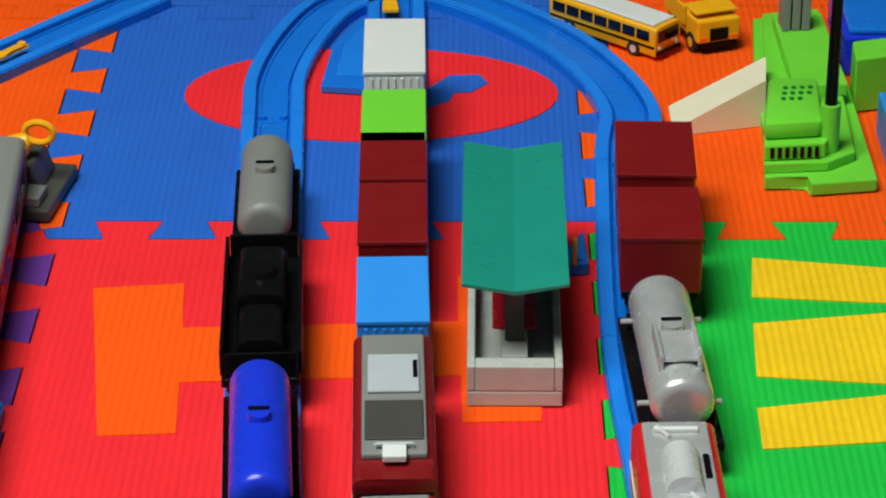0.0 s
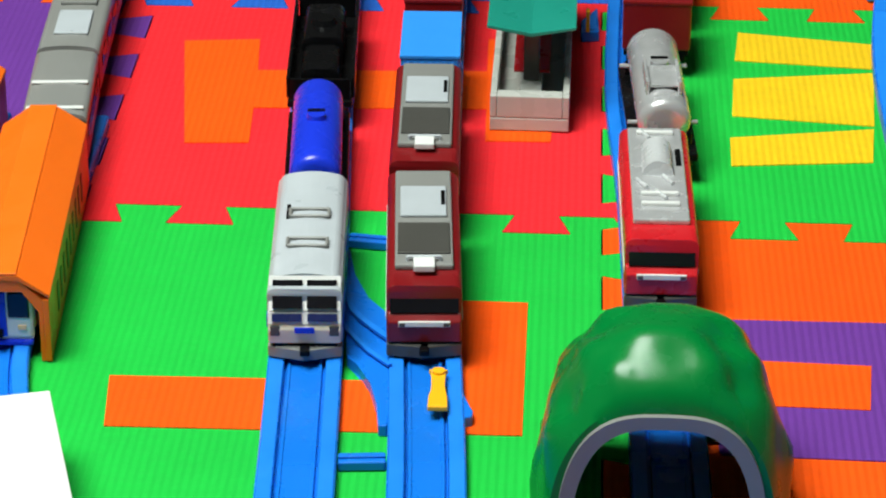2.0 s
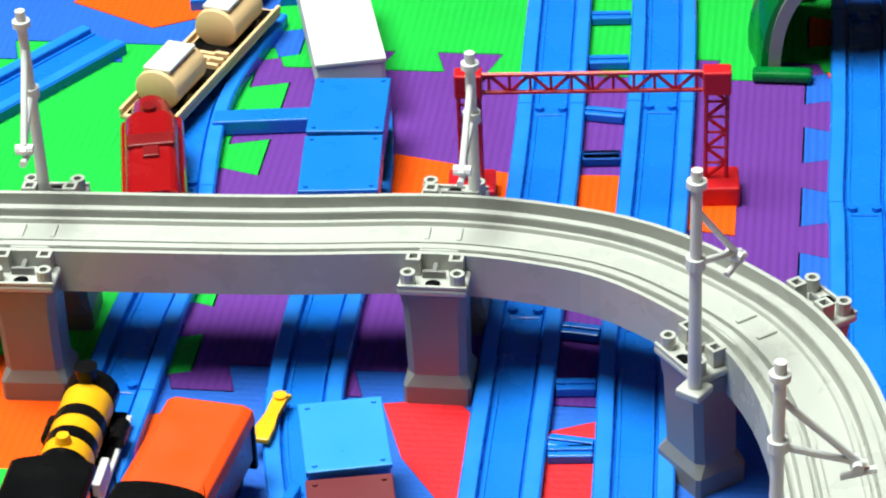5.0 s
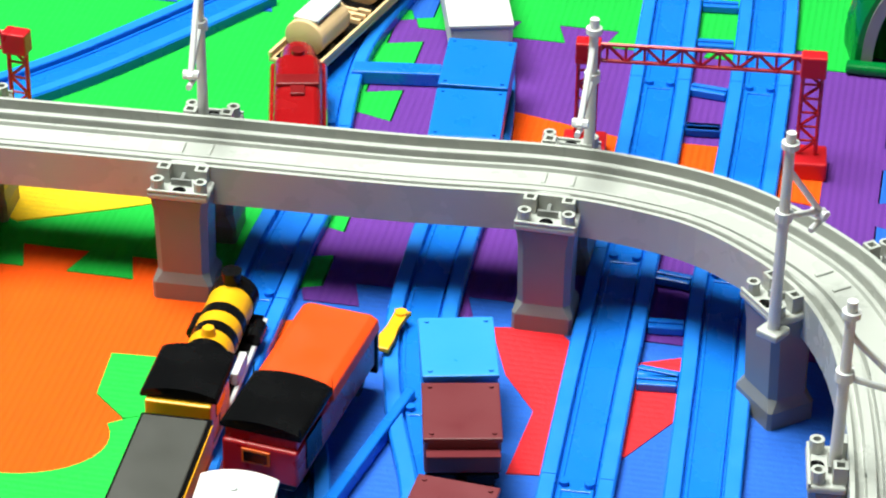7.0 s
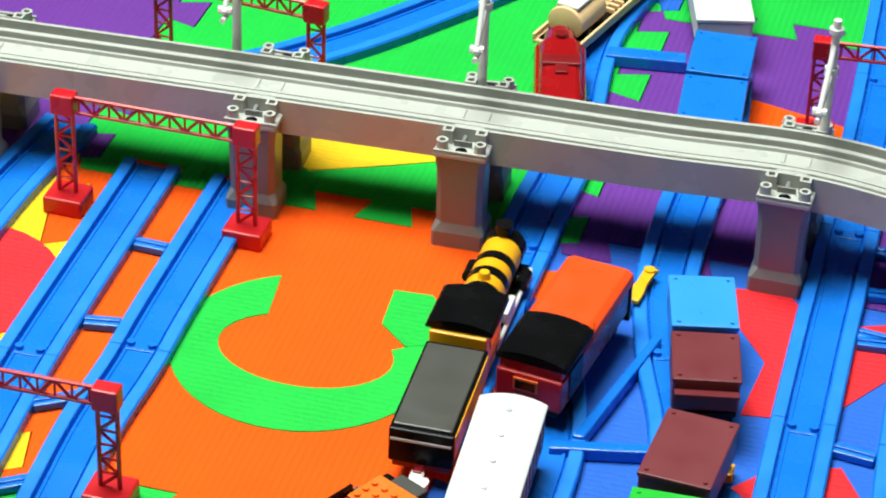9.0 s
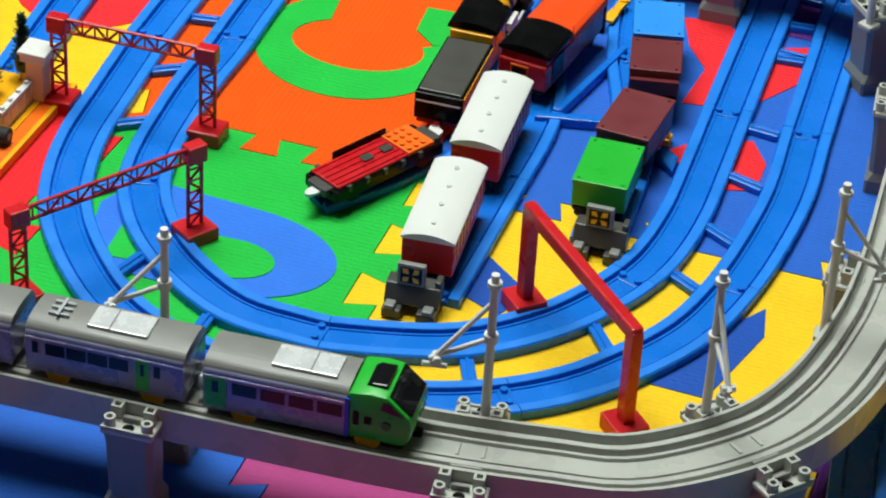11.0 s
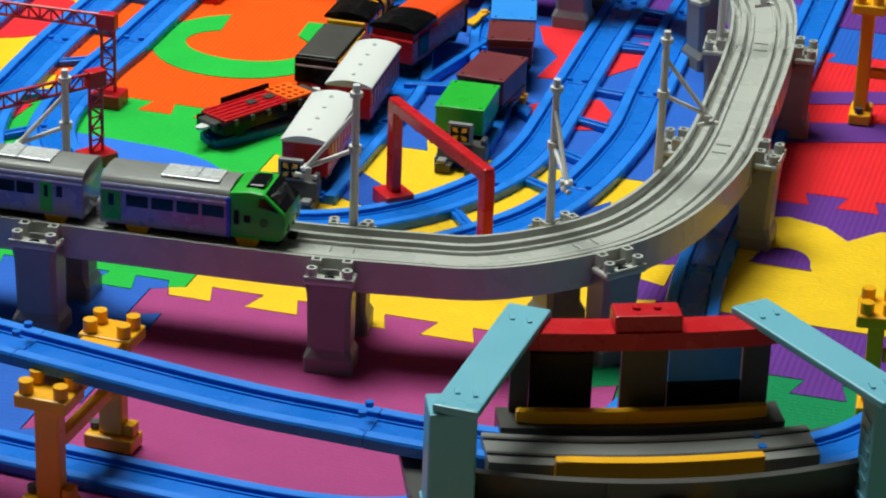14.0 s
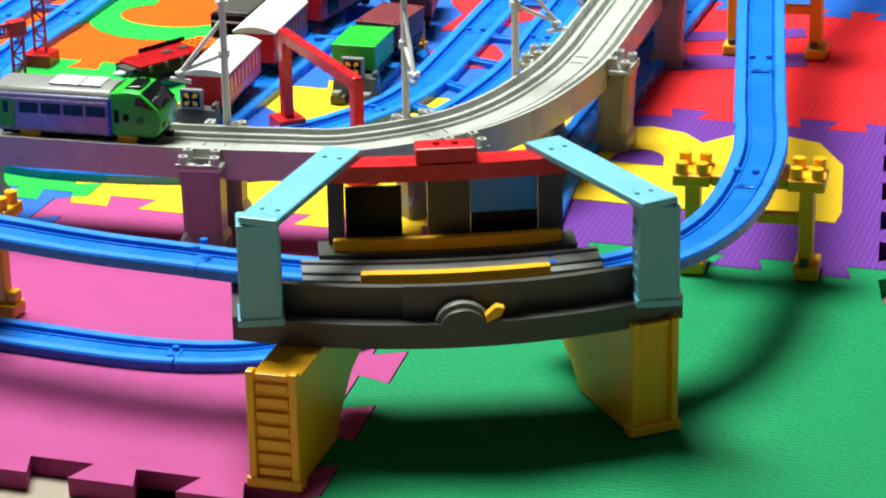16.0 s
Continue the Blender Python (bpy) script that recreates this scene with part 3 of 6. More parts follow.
def gantry(a, b, h, solid=False, label="red plastic lattice gantry spanning two tracks"):
    a, b = Vector((*a, 0)), Vector((*b, 0))
    o = (a + b) / 2
    L = (b - a).length / 2
    t = thing("track_gantry", label, "gantry", pose(o.x, o.y, 0, 0, 0, math.degrees(math.atan2(b.y - a.y, b.x - a.x))), "track gantries")
    for s in (-1, 1):
        part("foot", rbox(s * L - 0.012, s * L + 0.012, -0.011, 0.011, 0.0, 0.011, 0.0012), RED, t)
        if solid:
            part("post", rbox(s * L - 0.005, s * L + 0.005, -0.004, 0.004, 0.011, h, 0.0012), RED, t)
        else:
            part("post", truss(nb(), (s * L, 0, 0.011), (s * L, 0, h - 0.006), 0.0052, 0.0013, 6), RED, t)
            part("corner", rbox(s * L - 0.007, s * L + 0.007, -0.005, 0.005, h - 0.009, h + 0.004, 0.001), RED, t)
    if solid:
        part("beam", rbox(-L - 0.004, L + 0.004, -0.004, 0.004, h - 0.007, h + 0.003, 0.0015), RED, t)
        for k in range(6):
            x = -L + 2 * L * (k + 0.5) / 6
            part("hanger", rbox(x - 0.0015, x + 0.0015, -0.0015, 0.0015, h - 0.0095, h - 0.007, 0.0003), RED, t)
    else:
        part("beam", truss(nb(), (-L, 0, h - 0.003), (L, 0, h - 0.003), 0.005, 0.0013, 12), RED, t)
    return t


gantry((0.1241, -0.4380), (0.2463, -0.4273), 0.070)
gantry((-0.1974, -1.1319), (-0.1243, -1.0226), 0.070)
gantry((-0.2720, -0.9094), (-0.1619, -0.9079), 0.070)
gantry((-0.2863, -0.6532), (-0.1750, -0.6538), 0.074)
gantry((-0.2852, -0.4913), (-0.1811, -0.5020), 0.074)
gantry((0.0988, -1.0151), (0.1921, -1.1139), 0.078, True, "red plastic gantry with a solid beam spanning two tracks")


# ---- rolling stock ----
SIZE = 0.80
def on(path, y, back=True):
    """A pose on a path with local +y along the way that the front looks."""
    p, a = along(path, y=y)
    a -= 90
    d = math.radians(a + 90)
    if (math.sin(d) > 0) == back:
        a += 180
    return p.x, p.y, a


WHEEL = {}


def running_gear(t, L, w, z=0.0078, material=None, wheel_mat=None, high=0.0195):
    part("chassis", rbox(-w * 0.44, w * 0.44, -L * 0.49, L * 0.49, z + 0.006, z + high - 0.006, 0.0015), material or BLACK, t)
    for yy in (-0.33, 0.33):
        for s in (-1, 1):
            c = cyl(nb(), (s * w * 0.30, yy * L, z + 0.0085), (s * w * 0.42, yy * L, z + 0.0085), 0.0082, n=18)
            part("wheel", c, wheel_mat or BLACK, t)
    for s in (-1, 1):
        part("coupler", rbox(-0.003, 0.003, min(s * L * 0.485, s * (L * 0.485 + 0.009)), max(s * L * 0.485, s * (L * 0.485 + 0.009)), z + 0.007, z + 0.011, 0.0008), material or BLACK, t)


def roof_outline(w, z0, z1, r, n=5, crown=0.0):
    """A body section: upright sides, rounded shoulders and a slightly crowned roof."""
    out = [(-w, z0), (-w, z1 - r)]
    for k in range(1, n + 1):
        a = math.pi / 2 * k / n
        out.append((-w + r - r * math.cos(a), z1 - r + r * math.sin(a)))
    if crown:
        for k in range(1, 6):
            u = -1 + 2 * k / 6
            out.append(((w - r) * u, z1 + crown * (1 - u * u)))
    for k in range(n, 0, -1):
        a = math.pi / 2 * k / n
        out.append((w - r + r * math.cos(a), z1 - r + r * math.sin(a)))
    out += [(w, z1 - r), (w, z0)]
    return out


def tank_wagon(m, color, label, L=0.115, w=0.043, zt=0.056, frame=None, metal=False):
    t = thing("tank_wagon", label, "toy wagon", m, "toy goods wagons")
    running_gear(t, L, w)
    part("frame", rbox(-w * 0.5, w * 0.5, -L * 0.5, L * 0.5, 0.0185, 0.0245, 0.0012), frame or BLACK, t)
    r = w * 0.40
    prof = []
    for k in range(28):
        a = 2 * math.pi * k / 28
        prof.append((r * math.cos(a), zt - r * 0.95 + r * 0.95 * math.sin(a)))
    bm = prism(prof, "y", -L * 0.44, L * 0.44)
    ends = [e for f in bm.faces if len(f.verts) > 4 for e in f.edges]
    bmesh.ops.bevel(bm, geom=ends, offset=0.007, segments=4, affect="EDGES", profile=0.5)
    part("tank", bm, color, t, smooth=True)
    part("dome", cyl(nb(), (0, 0.004, zt - 0.004), (0, 0.004, zt + 0.003), 0.007, 0.006, 18), color, t, smooth=True)
    part("hatch", rbox(-0.006, 0.006, -0.0015, 0.0015, zt + 0.003, zt + 0.0042, 0.0004), BLACK, t)
    for s in (-1, 1):
        part("saddle", rbox(-w * 0.42, w * 0.42, s * L * 0.40 - 0.003, s * L * 0.40 + 0.003, 0.0247, 0.034, 0.001), frame or BLACK, t)
    if metal:
        part("catwalk", rbox(-0.011, 0.011, 0.012, 0.046, zt + 0.0012, zt + 0.003, 0.0005), color, t)
        for s in (-1, 1):
            part("hand_rail", rbox(s * 0.011 - 0.0012, s * 0.011 + 0.0012, 0.008, 0.048, zt - 0.004, zt + 0.0065, 0.0006), color, t)
            part("end_bar", cyl(nb(), (-0.024, s * 0.048, 0.036), (0.024, s * 0.048, 0.036), 0.0018, n=8), color, t)
    return t


def container(name, m, color, label, w=0.042, L=0.075, z0=0.016, z1=0.057, cat="toy wagon", ribs=True, flat=True, doors=False, marks=None, group="toy goods wagons", bev=0.0018):
    t = thing(name, label, cat, m, group)
    if flat:
        running_gear(t, L, w)
        part("flat_bed", rbox(-w * 0.48, w * 0.48, -L * 0.49, L * 0.49, 0.0185, 0.0225, 0.001), BLACK, t)
        z0 = 0.0228
    part("body", rbox(-w * 0.5, w * 0.5, -L * 0.5, L * 0.5, z0, z1, bev), color, t)
    part("roof", rbox(-w * 0.5 - 0.0006, w * 0.5 + 0.0006, -L * 0.5 - 0.0006, L * 0.5 + 0.0006, z1 - 0.002, z1 + 0.0012, 0.0007), color, t)
    if ribs:
        n = max(3, int(w / 0.006))
        for s in (1,):
            for k in range(n):
                x = -w * 0.44 + w * 0.88 * (k + 0.5) / n
                part("end_rib", rbox(x - 0.001, x + 0.001, L * 0.5 - 0.0004, L * 0.5 + 0.0009, z0 + 0.004, z1 - 0.004, 0.0003), color, t)
    if marks:
        for a, b, c, d in marks:
            part("mark", rbox(a, b, L * 0.5 + 0.0009, L * 0.5 + 0.0014, c, d, 0), WHITE, t, "plain white marking bars")
    return t


def window(t, x0, x1, z0, z1, y, frame=0.0016, mat=None, pane=None):
    """A framed pane on a front face that looks along +y."""
    part("window_frame", rbox(x0 - frame, x1 + frame, y - 0.0012, y + 0.0007, z0 - frame, z1 + frame, 0.0005), mat or WHITE, t)
    part("window_pane", rbox(x0, x1, y + 0.0002, y + 0.0013, z0, z1, 0.0002), pane or GLASS, t)


def tilt_face(t, name, x0, x1, p, q, th, material, label=""):
    """A plate across the front between two points (y, z)."""
    d = Vector((q[0] - p[0], q[1] - p[1])).normalized()
    n = Vector((d.y, -d.x)) * th
    part(name, prism([(p[0], p[1]), (q[0], q[1]), (q[0] - n.x, q[1] - n.y), (p[0] - n.x, p[1] - n.y)], "x", x0, x1), material, t, label)


def cream_loco(m):
    L, w, zt = 0.158, 0.045, 0.058
    t = thing("electric_locomotive", "pale grey and cream toy locomotive with a blue band", "toy locomotive", m, "toy locomotives")
    running_gear(t, L, w)
    part("body", prism(roof_outline(w / 2, 0.0185, zt - 0.004, 0.004), "y", -L * 0.5, L * 0.46, 0.0006), STEEL, t, smooth=True)
    part("roof", prism(roof_outline(w / 2 - 0.001, zt - 0.012, zt, 0.007, crown=0.0016), "y", -L * 0.49, L * 0.40, 0.0005), STEEL, t, smooth=True)
    for yy in (-0.022, 0.018):
        bm = nb()
        for a in ((-0.012, yy, 0.012, yy), (-0.012, yy + 0.010, 0.012, yy + 0.010), (-0.012, yy, -0.012, yy + 0.010), (0.012, yy, 0.012, yy + 0.010)):
            cyl(bm, (a[0], a[1], zt + 0.0022), (a[2], a[3], zt + 0.0022), 0.0012, n=6)
        part("roof_handle", bm, MGREY, t)
    part("roof_switch", rbox(0.012, 0.0145, -0.028, -0.012, zt - 0.001, zt + 0.0025, 0.0004), BLACK, t)
    for s in (-1, 1):
        part("side_band", rbox(s * w / 2 - 0.0006, s * w / 2 + 0.0008, -L * 0.49, L * 0.44, 0.026, 0.034, 0.0003), ROYAL, t)
        tilt_face(t, "wind_screen", min(s * 0.0014, s * 0.0192), max(s * 0.0014, s * 0.0192), (L * 0.412, zt - 0.0022), (L * 0.4835, 0.0425), 0.0016, GLASS, "black windscreen pane")
        part("headlamp", rbox(min(s * 0.0145, s * 0.021), max(s * 0.0145, s * 0.021), L * 0.475, L * 0.505, 0.0255, 0.0325, 0.001), DGREY, t)
    tilt_face(t, "screen_frame", -w / 2 + 0.001, w / 2 - 0.001, (L * 0.395, zt - 0.0005), (L * 0.478, 0.0405), 0.001, WHITE)
    part("nose", prism([(L * 0.44, 0.020), (L * 0.495, 0.020), (L * 0.505, 0.030), (L * 0.478, 0.040), (L * 0.44, 0.041)], "x", -w / 2 + 0.0008, w / 2 - 0.0008, 0.0006), CREAM, t)
    part("nose_band", prism([(L * 0.476, 0.0355), (L * 0.4995, 0.0335), (L * 0.484, 0.040), (L * 0.476, 0.0405)], "x", -w / 2 + 0.0006, w / 2 - 0.0006), WHITE, t)
    for s in (-1, 1):
        tilt_face(t, "nose_panel", min(s * 0.0018, s * 0.0195), max(s * 0.0018, s * 0.0195), (L * 0.4865, 0.0396), (L * 0.4985, 0.0352), 0.0012, NAVY)
    part("badge", rbox(-0.006, 0.006, L * 0.505, L * 0.512, 0.028, 0.032, 0.0005), ROYAL, t)
    part("bumper", prism([(-w / 2, L * 0.45), (-w / 2, L * 0.485), (0, L * 0.525), (w / 2, L * 0.485), (w / 2, L * 0.45)], "z", 0.010, 0.0175, 0.0008), MGREY, t)
    part("snow_guard", rbox(-w * 0.4, w * 0.4, L * 0.44, L * 0.48, 0.0078, 0.0098, 0.0006), BLACK, t)
    return t


def red_loco(m, silver=False, L=0.162):
    w, zt = 0.0455, 0.058
    e = L / 0.118
    t = thing("diesel_locomotive", "glossy red toy locomotive with a silver roof" if silver else "dark red toy locomotive with a grey panelled roof", "toy locomotive", m, "toy locomotives")
    body = RED if silver else DRED
    running_gear(t, L, w)
    part("body", prism(roof_outline(w / 2, 0.0185, zt - 0.002, 0.005), "y", -L * 0.5, L * 0.46, 0.0008), body, t, smooth=True)
    part("side_stripe", rbox(-w / 2 - 0.0005, w / 2 + 0.0005, -L * 0.48, L * 0.44, 0.031, 0.034, 0.0002), WHITE, t)
    part("roof", rbox(-w * 0.39, w * 0.39, -L * 0.47, L * 0.34, zt - 0.0022, zt + 0.0018, 0.0012), CHROME if silver else MGREY, t)
    if silver:
        part("roof_tank", cyl(nb(), (0, -0.004 * e, zt + 0.002), (0, -0.030 * e, zt + 0.002), 0.010, n=20), SILVER, t, smooth=True)
        for yy in (-0.048, 0.016, 0.026):
            part("roof_insulator", rbox(-0.012, 0.012, yy * e - 0.0018, yy * e + 0.0018, zt + 0.0018, zt + 0.0042, 0.0005), WHITE, t)
        for k, (x, yy) in enumerate(((-0.009, 0.006), (0.008, 0.010), (0.004, -0.042), (-0.004, 0.021))):
            part("roof_conduit", cyl(nb(), (x, yy * e, zt + 0.003), (x + 0.006, yy * e - 0.012, zt + 0.003), 0.0014, n=8), SILVER, t)
        part("roof_vent", rbox(-0.0155, -0.012, -0.030 * e, -0.014 * e, zt + 0.0018, zt + 0.0034, 0.0004), BLACK, t)
    else:
        part("roof_panel", rbox(-0.0145, 0.0145, -0.036 * e, -0.006 * e, zt + 0.0018, zt + 0.0040, 0.0010), STEEL, t)
        part("roof_panel", rbox(-0.016, 0.016, 0.000, 0.030 * e, zt + 0.0018, zt + 0.0030, 0.0008), DGREY, t)
        part("roof_slot", rbox(-0.0135, -0.011, -0.030 * e, -0.016 * e, zt + 0.0040, zt + 0.0046, 0.0002), BLACK, t)
        bm = nb()
        for s in (-1, 1):
            cyl(bm, (s * 0.010, 0.036 * e, zt + 0.0018), (s * 0.010, 0.036 * e, zt + 0.0045), 0.0012, n=6)
        cyl(bm, (-0.010, 0.036 * e, zt + 0.0045), (0.010, 0.036 * e, zt + 0.0045), 0.0012, n=6)
        part("roof_rail", bm, STEEL, t)
        part("number_box", rbox(-0.0065, 0.0065, 0.036 * e, 0.0455 * e, zt + 0.0005, zt + 0.0048, 0.0008), WHITE, t)
    part("brow", prism([(L * 0.34, zt - 0.0015), (L * 0.43, zt - 0.004), (L * 0.43, zt - 0.010), (L * 0.34, zt - 0.010)], "x", -w / 2 + 0.0015, w / 2 - 0.0015, 0.0008), body, t)
    tilt_face(t, "wind_screen", -w / 2 + 0.0022, w / 2 - 0.0022, (L * 0.438, zt - 0.0045), (L * 0.474, 0.039), 0.001, GLASS, "black wrap-round windscreen")
    part("nose", prism([(L * 0.44, 0.020), (L * 0.49, 0.020), (L * 0.496, 0.034), (L * 0.474, 0.0385), (L * 0.44, 0.040)], "x", -w / 2 + 0.0006, w / 2 - 0.0006, 0.0008), body, t)
    part("lamp_strip", rbox(-0.0155, 0.0155, L * 0.494, L * 0.504, 0.0315, 0.0352, 0.0005), WHITE, t)
    for s in (-1, 1):
        part("headlamp", rbox(min(s * 0.0115, s * 0.015), max(s * 0.0115, s * 0.015), L * 0.504, L * 0.509, 0.0322, 0.0345, 0.0003), DGREY, t)
    part("bumper", prism([(-w / 2, L * 0.45), (-w / 2, L * 0.488), (0, L * 0.512), (w / 2, L * 0.488), (w / 2, L * 0.45)], "z", 0.0105, 0.0188, 0.0008), DGREY, t)
    part("snow_guard", rbox(-w * 0.4, w * 0.4, L * 0.45, L * 0.485, 0.0078, 0.0102, 0.0005), BLACK, t)
    return t


def hopper(m):
    L, w = 0.158, 0.046
    t = thing("hopper_wagon", "black plastic open goods wagon with moulded fittings", "toy wagon", m, "toy goods wagons")
    running_gear(t, L, w)
    part("frame", rbox(-w * 0.5, w * 0.5, -L * 0.5, L * 0.5, 0.0185, 0.024, 0.001), BLACK, t)
    for s in (-1, 1):
        part("side_wall", rbox(s * w * 0.5 - 0.0016, s * w * 0.5 + 0.0008, -L * 0.47, L * 0.47, 0.0242, 0.040, 0.0006), BLACK, t)
        part("end_wall", rbox(-w * 0.46, w * 0.46, s * L * 0.48 - 0.0012, s * L * 0.48 + 0.0012, 0.0242, 0.040, 0.0006), BLACK, t)
    part("hopper_bin", prism(roof_outline(0.015, 0.0242, 0.046, 0.006), "y", -L * 0.30, L * 0.10, 0.001), BLACK, t, smooth=True)
    part("bin_lid", cyl(nb(), (0, -0.012, 0.046), (0, -0.012, 0.050), 0.010, 0.008, 18), BLACK, t)
    part("hopper_bin", prism(roof_outline(0.014, 0.0242, 0.043, 0.006), "y", L * 0.14, L * 0.42, 0.001), BLACK, t, smooth=True)
    return t


x, y, a = on(T1IN, 0.2783)
tank_wagon(pose(x, y, 0, 0, 0, a), MGREY, "mid grey plastic tank wagon on a black frame", L=0.125)
x, y, a = on(T1IN, 0.1693)
hopper(pose(x, y, 0, 0, 0, a))
x, y, a = on(T1IN, 0.0287)
tank_wagon(pose(x, y, 0, 0, 0, a), ROYAL, "royal blue plastic tank wagon on a black frame", L=0.149)
x, y, a = on(T1IN, -0.0988)
cream_loco(pose(x, y, 0, 0, 0, a))
for yy, col, lab, L, z1 in ((0.4240, WHITE, "white plastic container wagon with door markings", 0.093, 0.064), (0.3449, LIME, "lime green container on a flat wagon", 0.082, 0.060), (0.2854, DRED, "dark red container with a white marking", 0.069, 0.060),
                        (0.2301, DRED, "dark red container on a flat wagon", 0.082, 0.058), (0.1502, SKYP, "bright blue ribbed container with white marking", 0.081, 0.054)):
    x, y, a = on(T2, yy)
    marks = [(0.004, 0.015, 0.040, 0.043), (0.004, 0.015, 0.045, 0.048), (0.004, 0.012, 0.035, 0.038)] if yy == 0.2854 else ([(0.007, 0.010, 0.038, 0.046), (0.012, 0.016, 0.038, 0.046)] if yy == 0.1502 else None)
    t = container("container_wagon", pose(x, y, 0, 0, 0, a), col, lab, L=L, z1=z1, marks=marks, ribs=yy in (0.1502, 0.4240))
    if yy == 0.4240:
        part("door_dial", cyl(nb(), (-0.009, L / 2 + 0.0004, 0.045), (-0.009, L / 2 + 0.0016, 0.045), 0.0035, n=16), MGREY, t)
        part("door_plate", rbox(0.005, 0.014, L / 2 + 0.0009, L / 2 + 0.0016, 0.042, 0.049, 0.0003), MGREY, t)
x, y, a = on(T2, 0.0442)
red_loco(pose(x, y, 0, 0, 0, a))
x, y, a = on(T2, -0.0923)
red_loco(pose(x, y, 0, 0, 0, a))
for yy, L in ((0.2928, 0.081), (0.2254, 0.070)):
    x, y, a = on(T3, yy)
    container("box_wagon", pose(x + 0.012, y, 0, 0, 0, a), DRED, "plain dark red plastic box wagon", w=0.050, L=L, z1=0.061, ribs=False)
x, y, a = on(T3, 0.1156)
tank_wagon(pose(x + 0.009, y, 0, 0, 0, a), CHROME, "shiny silver tank wagon with a railed catwalk", L=0.150, w=0.046, zt=0.060, metal=True)
x, y, a = on(T3, -0.0373)
red_loco(pose(x, y, 0, 0, 0, a), silver=True, L=0.168)




# ---- buildings and toys of the far yard ----
SIZE = 0.75
def span(p, q, z=0.0):
    """A pose half way from p to q with +y towards q, and the length."""
    dx, dy = q[0] - p[0], q[1] - p[1]
    return pose((p[0] + q[0]) / 2, (p[1] + q[1]) / 2, z, 0, 0, math.degrees(math.atan2(dy, dx)) - 90), math.hypot(dx, dy) / SIZE


def green_roof_station():
    t = thing("toy_station", "grey toy station platform under a teal folded roof", "toy station", pose(0.2485, 0.196, 0, 0, 0, -0.3))
    w, a, b = 0.030, -0.108, 0.105
    part("base", rbox(-w, w, a, b, 0.0012, 0.012, 0.001), GREY, t)
    for s in (-1, 1):
        part("side_wall", rbox(s * w - (0.005 if s > 0 else 0), s * w + (0.005 if s < 0 else 0), a, b, 0.0122, 0.030, 0.0008), GREY, t)
    part("front_wall", rbox(-w + 0.0052, w - 0.0052, a, a + 0.012, 0.0122, 0.030, 0.0008), GREY, t)
    part("back_wall", rbox(-w + 0.0052, w - 0.0052, b - 0.012, b, 0.0122, 0.030, 0.0008), GREY, t)
    part("bench", rbox(-0.0085, 0.0085, a + 0.024, b - 0.03, 0.0122, 0.024, 0.001), GREY, t)
    for yy in (a + 0.048, b - 0.05):
        part("post", rbox(-0.006, 0.006, yy - 0.005, yy + 0.005, 0.0242, 0.0735, 0.001), DGREY, t)
    part("roof", prism([(-0.0335, 0.0800), (0, 0.0735), (0.0335, 0.0800), (0.0335, 0.0825), (0, 0.0762), (-0.0335, 0.0825)], "y", a + 0.012, b + 0.006, 0.0004), TEAL, t, "teal roof folded into a valley")
    part("red_seat", rbox(-0.014, 0.014, a + 0.058, b - 0.06, 0.0243, 0.0262, 0.0008), RED, t)


green_roof_station()


